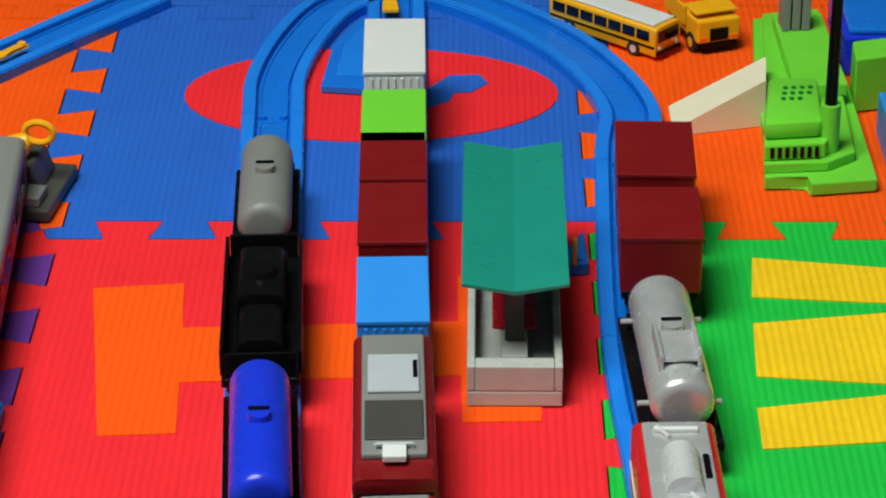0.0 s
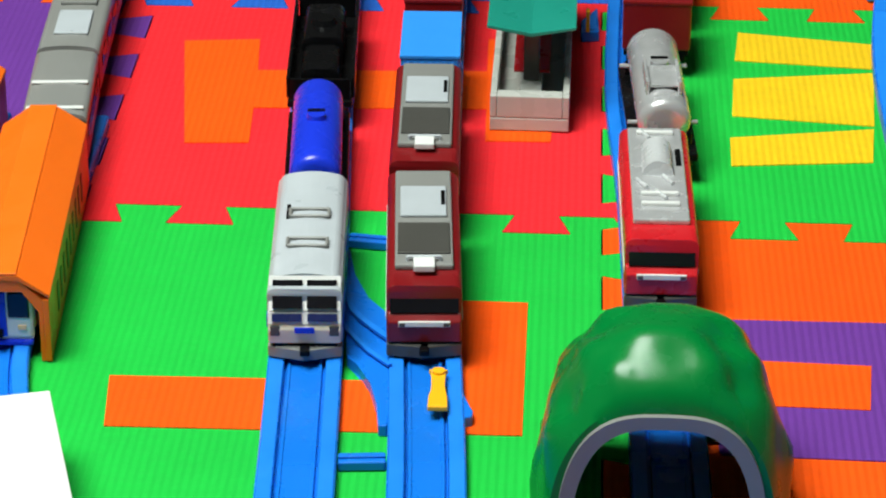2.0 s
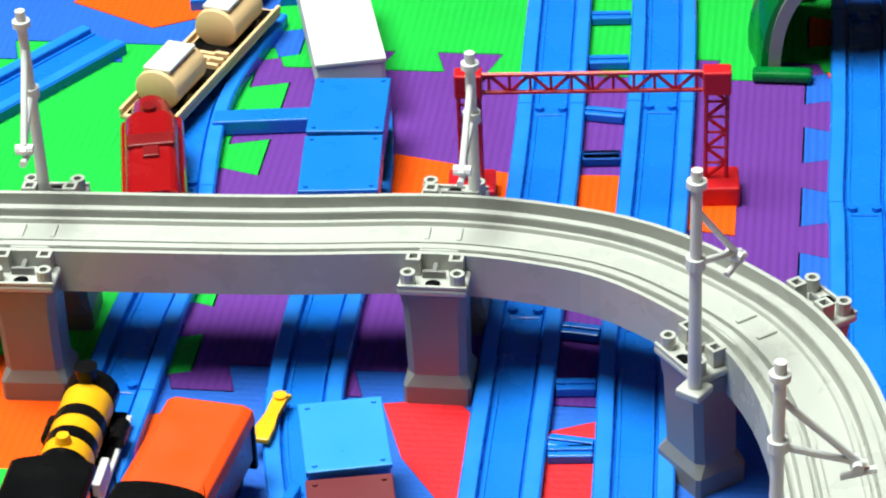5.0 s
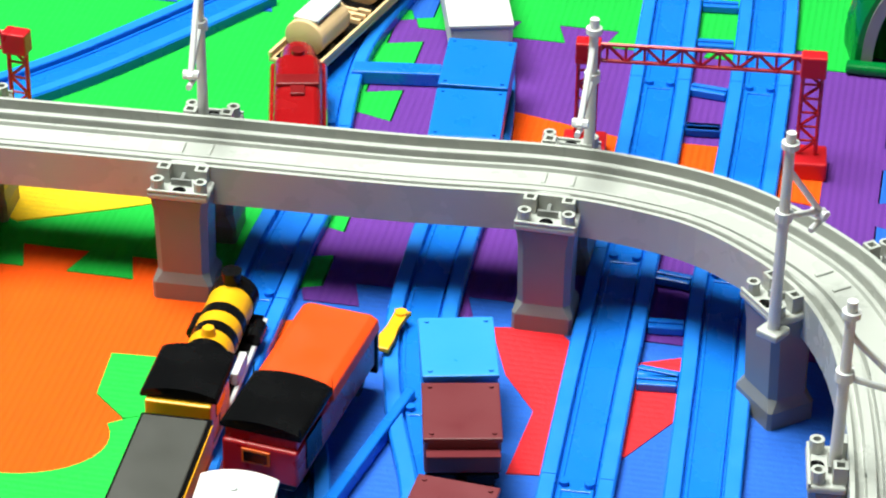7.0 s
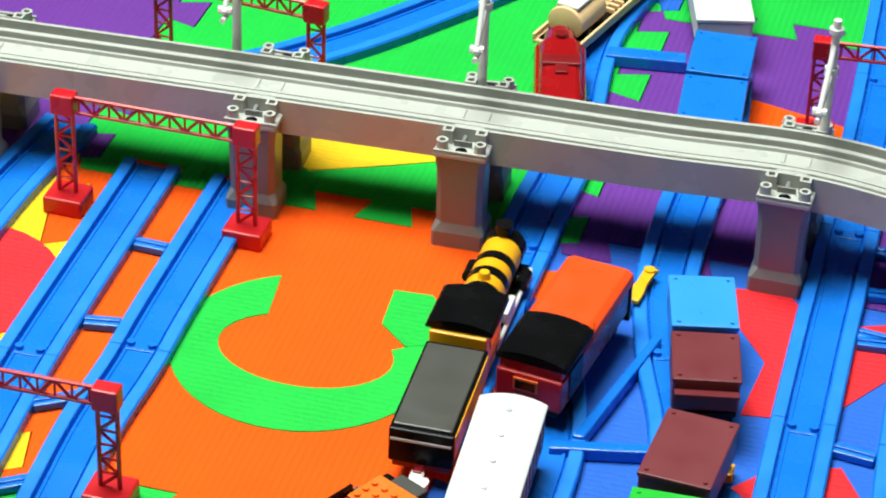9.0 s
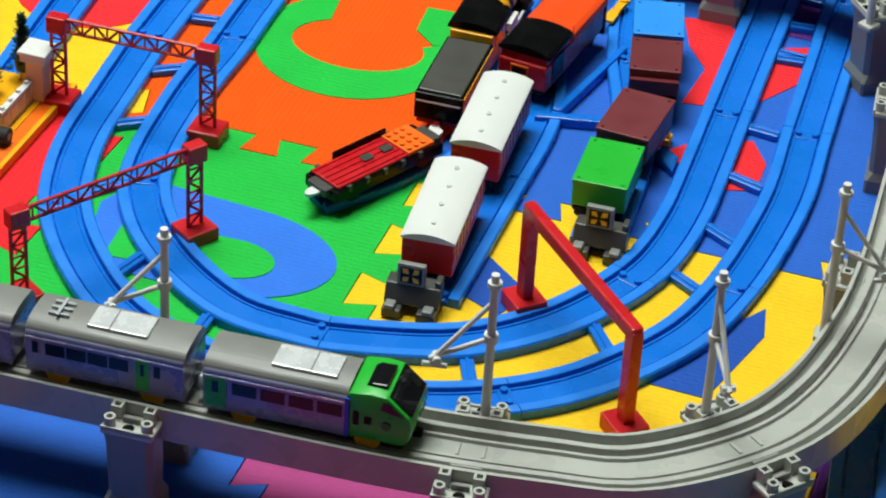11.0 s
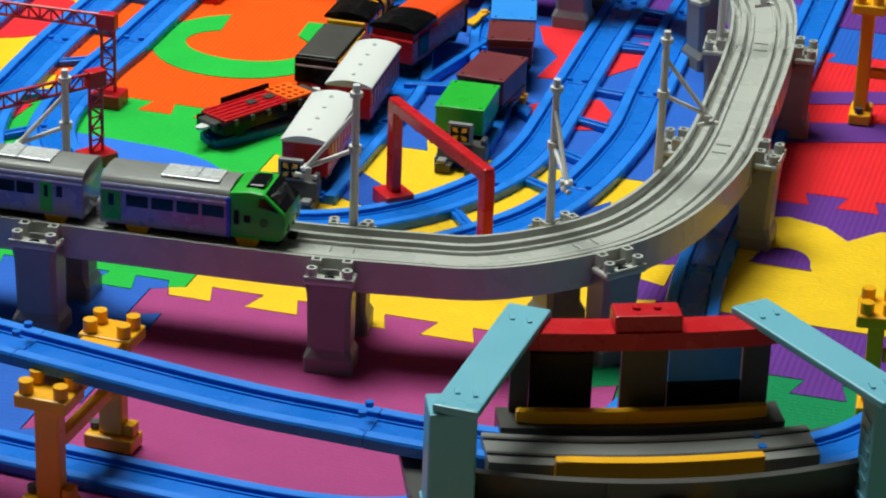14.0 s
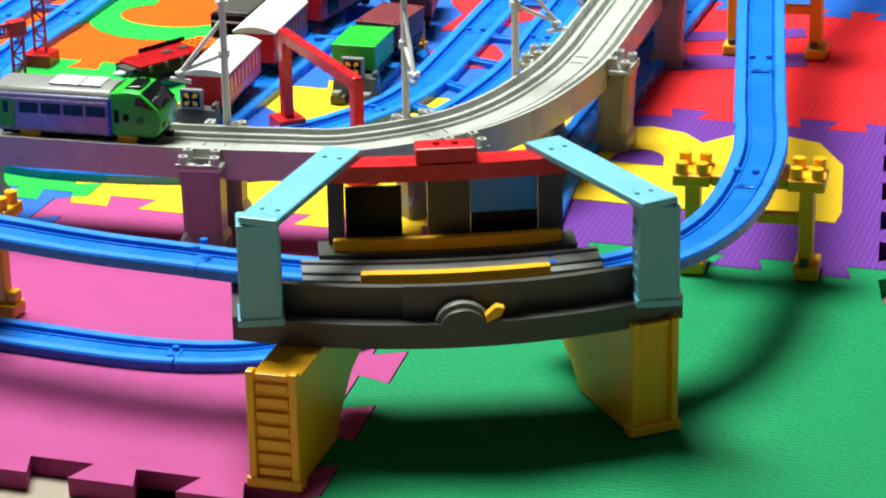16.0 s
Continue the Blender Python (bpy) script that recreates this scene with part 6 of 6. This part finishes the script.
# ---- yellow supports of the raised track ----
SIZE = 1.0
def yellow_pillar(p, q, h=0.0768, top=0.0):
    m, L = span(p, q)
    t = thing("track_support", "yellow plastic two-legged support with a studded top", "track support", m, "yellow track supports")
    for s in (-1, 1):
        y = s * L / 2
        part("leg", rbox(-0.0075, 0.0075, y - 0.005, y + 0.005, 0.0102, h - 0.0082, 0.0012), YELLOW, t)
        ft = part("foot", rbox(-0.0155, 0.0155, y - 0.0075, y + 0.0095 * (1 if s > 0 else 1), 0.0012, 0.010, 0.0015), YELLOW, t)
        part("foot_step", rbox(-0.0145, -0.0080, y - 0.0045, y + 0.0045, 0.0102, 0.018, 0.001), YELLOW, ft)
        part("foot_peg", cyl(nb(), (0.0115, y, 0.0102), (0.0115, y, 0.0145), 0.0032, n=12), DGREY, ft)
        tp = part("top_plate", rbox(-0.016, 0.016, y - 0.0125, y + 0.0125, h - 0.008, h, 0.0012), YELLOW, t)
        for a in (-1, 1):
            for b in (-1, 1):
                part("stud", cyl(nb(), (a * 0.0105, y + b * 0.0068, h + 0.0001), (a * 0.0105, y + b * 0.0068, h + 0.0075), 0.0042, n=14), YELLOW, tp, smooth=True)
    part("beam", rbox(-0.0125, 0.0125, -L / 2 + 0.0127, L / 2 - 0.0127, h - 0.0078, h - 0.0005, 0.001), YELLOW, t)
    part("mid_tie", rbox(-0.0035, 0.0035, -L / 2 + 0.0052, L / 2 - 0.0052, 0.036, 0.0435, 0.0008), YELLOW, t)


yellow_pillar((0.4671, -1.2191), (0.5423, -1.2111), 0.0715)
yellow_pillar((0.3890, -0.7310), (0.4570, -0.7270), 0.0985)
yellow_pillar((0.4270, -0.3440), (0.4876, -0.3460), 0.0700)
yellow_pillar((0.0499, -1.4160), (0.0464, -1.4990))
yellow_pillar((-0.1590, -1.3551), (-0.1663, -1.4430))

# ---- raised station ----
SIZE = 1.105
cx, cy, turn = 0.3955, -1.5117, 22.6
rs = thing("raised_station", "dark grey raised curved toy station with pale blue portals", "toy station", pose(cx, cy, 0, 0, 0, turn))


def bow(x, y0, deep, half=0.115):
    return y0 - deep * (1 - (x / half) ** 2)


def bowed(x0, x1, ya, yb, deep, z0, z1, n=14, bev=0.0):
    xs = [x0 + (x1 - x0) * k / n for k in range(n + 1)]
    pts = [(x, bow(x, ya, deep)) for x in xs] + [(x, bow(x, yb, deep)) for x in reversed(xs)]
    return prism(pts, "z", z0, z1, bev)


part("base", bowed(-0.118, 0.118, -0.006, 0.012, 0.024, 0.0620, 0.0750), DGREY, rs)
part("base", bowed(-0.118, 0.118, 0.0122, 0.082, 0.024, 0.0640, 0.0690), DGREY, rs)
fw = part("front_wall", bowed(-0.103, 0.103, 0.006, 0.0105, 0.024, 0.0752, 0.0915), DGREY, rs)
part("front_panel", bowed(-0.030, 0.030, 0.0032, 0.0058, 0.024, 0.0752, 0.0930), DGREY, fw)
part("front_lip", bowed(-0.096, 0.096, -0.0075, -0.0062, 0.024, 0.0690, 0.0760), DGREY, rs)
dl = part("dial", prism([(0.014 * math.cos(a), 0.0745 + 0.0115 * math.sin(a)) for a in [math.pi * k / 14 for k in range(15)]], "y", -0.028, -0.0225, 0.0006), MGREY, rs)
part("dial", prism([(0.0115 * math.cos(a), 0.0745 + 0.009 * math.sin(a)) for a in [math.pi * k / 14 for k in range(15)]], "y", -0.0325, -0.0281, 0.0006), DGREY, rs)
part("handle", prism([(0.012, 0.0763), (0.0195, 0.0798), (0.0215, 0.0843), (0.017, 0.0853), (0.011, 0.0803)], "y", -0.0335, -0.0275, 0.0008), YELLOW, dl, "small yellow handle")
part("deck", bowed(-0.080, 0.080, 0.030, 0.060, 0.016, 0.0692, 0.0830), MGREY, rs)
for k in (-1, 1):
    part("deck_rail", bowed(-0.080, 0.080, 0.045 + k * 0.0075, 0.047 + k * 0.0075, 0.016, 0.0831, 0.0841), DGREY, rs)
part("edge_strip", bowed(-0.050, 0.050, 0.0235, 0.0295, 0.019, 0.0692, 0.0900, bev=0.001), YELLOW, rs, "raised yellow edge strip")
part("edge_strip", bowed(-0.062, 0.062, 0.0668, 0.0715, 0.012, 0.0840, 0.0905, bev=0.001), YELLOW, rs, "raised yellow edge strip")
part("back_floor", bowed(-0.070, 0.070, 0.0605, 0.082, 0.010, 0.0692, 0.0839), DGREY, rs)
for x0, x1, z1, mat, nm in ((-0.064, -0.055, 0.125, DGREY, "post"), (-0.0545, -0.024, 0.1185, BLACK, "back_panel"), (-0.010, 0.013, 0.125, DGREY, "back_panel"), (0.0135, 0.050, 0.1015, BLACK, "back_panel"), (0.0505, 0.064, 0.125, DGREY, "post")):
    part(nm, bowed(x0, x1, 0.076, 0.080, 0.008, 0.0841, z1 - 0.003, 6), mat, rs)
part("window_pane", bowed(0.0137, 0.0498, 0.0775, 0.0785, 0.008, 0.0988, 0.1205, 6), SKYP, rs, "pale blue see-through pane")
bar = part("red_beam", bowed(-0.068, 0.068, 0.069, 0.086, 0.012, 0.1223, 0.1315, bev=0.0015), RED, rs, "glossy red curved beam")
part("red_block", rbox(-0.0165, 0.0165, 0.0575, 0.0735, 0.1317, 0.1405, 0.0012), RED, bar)
for s in (-1, 1):
    part("block_stud", cyl(nb(), (s * 0.005, 0.066, 0.1406), (s * 0.005, 0.066, 0.1418), 0.002, n=10), RED, bar)
    col = part("pillar", rbox(s * 0.103 - 0.011, s * 0.103 + 0.011, -0.020, 0.002, 0.0752, 0.1308, 0.0012), CYAN, rs, "pale blue plastic pillar")
    part("pillar_foot", rbox(s * 0.103 - 0.0120, s * 0.103 + 0.0120, -0.0212, 0.0032, 0.0752, 0.0795, 0.0008), CYAN, col)
    for k in range(5):
        part("grille_rib", rbox(s * 0.092 - 0.0006, s * 0.092 + 0.0006, -0.016, -0.002, 0.086 + 0.0075 * k, 0.089 + 0.0075 * k, 0.0002), CYAN, col)
    p, q = Vector((s * 0.103, -0.022, 0)), Vector((s * 0.054, 0.083, 0))
    d = (q - p).normalized()
    sd = Vector((-d.y, d.x, 0)) * 0.0108
    pts = [(v.x, v.y) for v in (p - sd, p + sd, q + sd, q - sd)]
    arm = part("arm", prism(pts, "z", 0.1310, 0.1350, 0.0008), CYAN, rs, "pale blue plastic roof arm")
    for f in (0.14, 0.86):
        for e in (-0.4, 0.4):
            c = p + (q - p) * f + sd * e
            part("arm_slot", rbox(c.x - 0.0012, c.x + 0.0012, c.y - 0.003, c.y + 0.003, 0.1350, 0.1359, 0.0002), CYAN, arm)
# track support on the rear of the station
for p, q, lab in (((0.3180, -1.6106), (0.3135, -1.4704), "left"), ((0.5043, -1.4819), (0.4089, -1.3714), "right")):
    m, L = span(p, q)
    t = thing("station_support", "solid yellow plastic support under the raised station", "track support", m, "station supports")
    bm = prism([(-L / 2, 0.0012), (-L / 2, 0.0615), (L / 2, 0.0615), (L / 2, 0.040), (L * 0.20, 0.030), (L * 0.06, 0.016), (-L * 0.02, 0.0012)], "x", -0.0125, 0.0125, 0.0008)
    part("body", bm, YELLOW, t)
    for s in (-1, 1):
        part("corner_post", rbox(s * 0.0115 - 0.0022, s * 0.0115 + 0.0022, -L / 2 - 0.0032, -L / 2 + 0.003, 0.0012, 0.0655, 0.0008), YELLOW, t)
    for k in range(7 if lab == "left" else 0):
        part("rung", rbox(-0.0088, 0.0088, -L / 2 - 0.0022, -L / 2 + 0.0004, 0.008 + 0.0078 * k, 0.0122 + 0.0078 * k, 0.0006), YELLOW, t)
    part("top_catch", rbox(-0.0085, 0.0085, -L / 2 - 0.0026, -L / 2 + 0.002, 0.0616, 0.0645, 0.0006), YELLOW, t)
    part("skirting", rbox(-0.0150, 0.0150, -L / 2 - 0.0042, -L / 2 + 0.004, 0.0012, 0.0068, 0.0008), YELLOW, t)


# ---- foam mat floor ----
SEAM_Y = [0.9 - 0.3 * k for k in range(8)] + [-1.62]
SEAM_X = [(-0.6, -0.3, 0.0, 0.3, 0.6)] * 5 + [(-0.6, -0.3, 0.0, 0.3, 0.535), (-0.6, -0.225, 0.0, 0.3, 0.555), (-0.6, -0.240, 0.0, 0.3, 0.600), (-0.6, -0.3, 0.0, 0.335, 0.70)]
TAB = 0.0105


def seam(a, b, flip):
    """The jigsaw line between two corners of the mats."""
    a, b = Vector(a), Vector(b)
    d = b - a
    n = Vector((-d.y, d.x)).normalized()
    out, parts_n = [a], 10
    sgn = 1 if flip else -1
    for k in range(parts_n):
        s0, s1 = k / parts_n, (k + 1) / parts_n
        e = 0.011
        o0 = s0 + (0.012 if k == 0 else -e)
        o1 = s1 - (0.012 if k == parts_n - 1 else -e)
        for s in (o0, o1):
            out.append(a + d * s + n * TAB * sgn)
        sgn = -sgn
    out.append(b)
    return out


def corner(i, j):
    return (SEAM_X[j][i], SEAM_Y[j])


MATS = [["blue", "orange", "blue", "orange"], ["green", "orange", "blue", "orange"], ["blue", "purple", "red", "green"], ["purple", "blue", "green", "orange"], ["purple", "green", "purple", "blue"],
        ["yellow", "orange", "blue", "red"], ["red", "green", "yellow", "purple"], ["orange", "blue", "magenta", "teal"]]
RIBBED = {"red", "purple", "orange"}
mats = tagged(new("mat_floor"), "floor of interlocking foam puzzle mats in bright colours", "foam mats", kind="structure")
for j in range(8):
    for i in range(4):
        top = seam(corner(i, j), corner(i + 1, j), False)
        right = seam(corner(i + 1, j), corner(i + 1, j + 1), False)
        bottom = seam(corner(i, j + 1), corner(i + 1, j + 1), False)
        left = seam(corner(i, j), corner(i, j + 1), False)
        loop = top[:-1] + right[:-1] + bottom[::-1][:-1] + left[::-1][:-1]
        cx, cy = sum(p.x for p in loop) / len(loop), sum(p.y for p in loop) / len(loop)
        bm = nb()
        up = [bm.verts.new((p.x * 0.9965 + cx * 0.0035, p.y * 0.9965 + cy * 0.0035, 0)) for p in loop]
        dn = [bm.verts.new((v.co.x, v.co.y, -0.0115)) for v in up]
        bm.faces.new(up)
        bm.faces.new(list(reversed(dn)))
        for k in range(len(up)):
            bm.faces.new((up[k], up[(k + 1) % len(up)], dn[(k + 1) % len(up)], dn[k]))
        bmesh.ops.triangulate(bm, faces=[f for f in bm.faces if len(f.verts) > 4])
        c = MATS[j][i]
        part("foam_mat", bm, FOAM[c if j < 5 or c in RIBBED else c + "_x"], mats)


def inset(color, pts, up_by=0.0, ribbed=True):
    """A flat letter piece let into a mat, from its outline in the plan."""
    bm = nb()
    up = [bm.verts.new((x, y, 0.0007 + up_by)) for x, y in pts]
    dn = [bm.verts.new((x, y, -0.006)) for x, y in pts]
    bm.faces.new(up)
    bm.faces.new(list(reversed(dn)))
    for k in range(len(up)):
        bm.faces.new((up[k], up[(k + 1) % len(up)], dn[(k + 1) % len(up)], dn[k]))
    bmesh.ops.triangulate(bm, faces=[f for f in bm.faces if len(f.verts) > 4])
    part("letter_inset", bm, FOAM[color if ribbed else color + "_x"], mats)


def arc(cx, cy, r, a0, a1, n=14, ry=None):
    return [(cx + r * math.cos(radians(a0 + (a1 - a0) * k / n)), cy + (ry or r) * math.sin(radians(a0 + (a1 - a0) * k / n))) for k in range(n + 1)]


# letters in the mats
inset("orange", [(0.0352, 0.2334), (0.0809, 0.2386), (0.0847, 0.1920), (0.2212, 0.1987), (0.2204, 0.2471), (0.2652, 0.2472), (0.2604, 0.1025), (0.2235, 0.1012), (0.2228, 0.1451), (0.0879, 0.1383), (0.0904, 0.0909), (0.0542, 0.0884)])
inset("yellow", [(0.3733, 0.2675), (0.4562, 0.2538), (0.4525, 0.2169), (0.3694, 0.2248)])
inset("yellow", [(0.3676, 0.1969), (0.4514, 0.2108), (0.4455, 0.1353), (0.3647, 0.1444)])
inset("yellow", [(0.3622, 0.1144), (0.4449, 0.1310), (0.4407, 0.0869), (0.3615, 0.0776)])
inset("orange", [(0.0527, -0.1747), (0.2082, -0.1716), (0.2116, -0.0891), (0.2520, -0.0892), (0.2523, -0.2185), (0.0573, -0.2214)])
inset("purple", [(0.3418, -0.1010), (0.4760, -0.0990), (0.4780, -0.2325), (0.3435, -0.2297)])
inset("orange", [(0.3624, -0.1424), (0.4201, -0.1443), (0.4161, -0.1864), (0.3630, -0.1853)], 0.0006)
inset("orange", [(0.0676, -0.3957), (0.1413, -0.4141), (0.2572, -0.4108), (0.2576, -0.4643), (0.1444, -0.4455), (0.0670, -0.4470)])
inset("purple", [(0.3384, -0.4018), (0.4055, -0.4017), (0.4080, -0.5292), (0.3401, -0.5248)])
inset("red", [(0.1040, -0.6155), (0.1365, -0.6093), (0.1516, -0.6288), (0.1677, -0.6328), (0.1702, -0.6807), (0.1531, -0.7306), (0.1320, -0.7337), (0.1364, -0.6818), (0.1178, -0.6545)], ribbed=False)
inset("red", [(0.1781, -0.6324), (0.2078, -0.6194), (0.2050, -0.6754), (0.1827, -0.7131)], ribbed=False)
inset("red", [(0.1379, -0.7993), (0.1553, -0.7773), (0.1914, -0.7638), (0.2065, -0.7896), (0.2071, -0.8251), (0.1852, -0.8325), (0.1502, -0.8124)], ribbed=False)
inset("green", arc(-0.1085, -0.7493, 0.0753, 118, 250, 16, 0.0743) + arc(-0.1085, -0.7493, 0.0497, 250, 128, 14, 0.0339), ribbed=False)
inset("green", arc(-0.1085, -0.7493, 0.0753, 250, 385, 16, 0.0743) + arc(-0.1085, -0.7493, 0.0497, 385, 250, 14, 0.0339), ribbed=False)
inset("green", [(-0.0782, -0.6781), (-0.0558, -0.6766), (-0.0367, -0.6995), (-0.0371, -0.7210), (-0.0571, -0.7295), (-0.0756, -0.7124)], 0.0003, ribbed=False)
inset("sky", arc(-0.1037, -1.0262, 0.0777, 85, -85, 20, 0.0504) + [(-0.1843, -1.0747), (-0.1977, -1.0068), (-0.1818, -0.9697)], ribbed=False)
inset("green", [(x, y + 0.0006) for x, y in arc(-0.0958, -1.0362, 0.0316, 80, -80, 12, 0.0215)] + [(-0.1713, -1.0633), (-0.1743, -1.0168)], 0.0006, ribbed=False)
inset("deep", [(0.0500, -0.9590), (0.0983, -0.9995), (0.0858, -1.0290), (0.0445, -1.0102)], ribbed=False)
inset("deep", [(0.1887, -1.0614), (0.2304, -1.0626), (0.2501, -0.9865), (0.2443, -0.9566), (0.2320, -0.9762)], ribbed=False)
inset("yellow", [(0.3225, -0.9897), (0.3435, -0.9492), (0.3702, -0.9386), (0.3983, -0.9477), (0.4164, -0.9673), (0.4352, -0.9436), (0.4674, -0.9337), (0.5018, -0.9447), (0.5280, -0.9906), (0.5446, -1.0881), (0.5440, -1.1107), (0.3531, -1.1103)], ribbed=False)
for hx, hy in ((0.3786, -1.0205), (0.4750, -1.0190)):
    bm = nb()
    up = [bm.verts.new((x, y, 0.0013)) for x, y in [(hx - 0.022, hy - 0.006)] + arc(hx, hy, 0.020, 180, 0, 10, 0.026) + [(hx + 0.022, hy - 0.006)]]
    bm.faces.new(up)
    part("letter_hole", bm, FOAM["purple"], mats)
inset("purple", [(0.2959, -0.7040), (0.4333, -0.6511), (0.4400, -0.6771), (0.3010, -0.7302)], ribbed=False)
inset("purple", [(0.3066, -0.7664), (0.4485, -0.7216), (0.4562, -0.7561), (0.3126, -0.8096)], ribbed=False)
inset("red", arc(0.1692, 0.4756, 0.1094, 0, 360, 40, 0.0663))
inset("blue", [(0.2018, 0.4807), (0.2151, 0.5000), (0.2324, 0.5011), (0.2375, 0.4889), (0.2277, 0.4760), (0.2180, 0.4752), (0.2146, 0.4631), (0.2013, 0.4535)], 0.0006)
inset("yellow", [(-0.1808, -0.5056), (-0.1688, -0.4844), (-0.0900, -0.5029), (-0.0781, -0.5277), (-0.1188, -0.5489), (-0.1637, -0.5702), (-0.1904, -0.5538)], ribbed=False)
inset("red", arc(-0.3179, -0.7464, 0.0592, 0, 360, 30, 0.0609), ribbed=False)
inset("orange", [(-0.1307, -0.2440), (-0.0988, -0.1884), (-0.0223, -0.1969), (-0.0348, -0.2480), (-0.0778, -0.2715)])
inset("orange", [(-0.1189, -0.0869), (-0.0656, -0.0661), (-0.0280, -0.0894), (-0.0365, -0.1340), (-0.1128, -0.1429)])
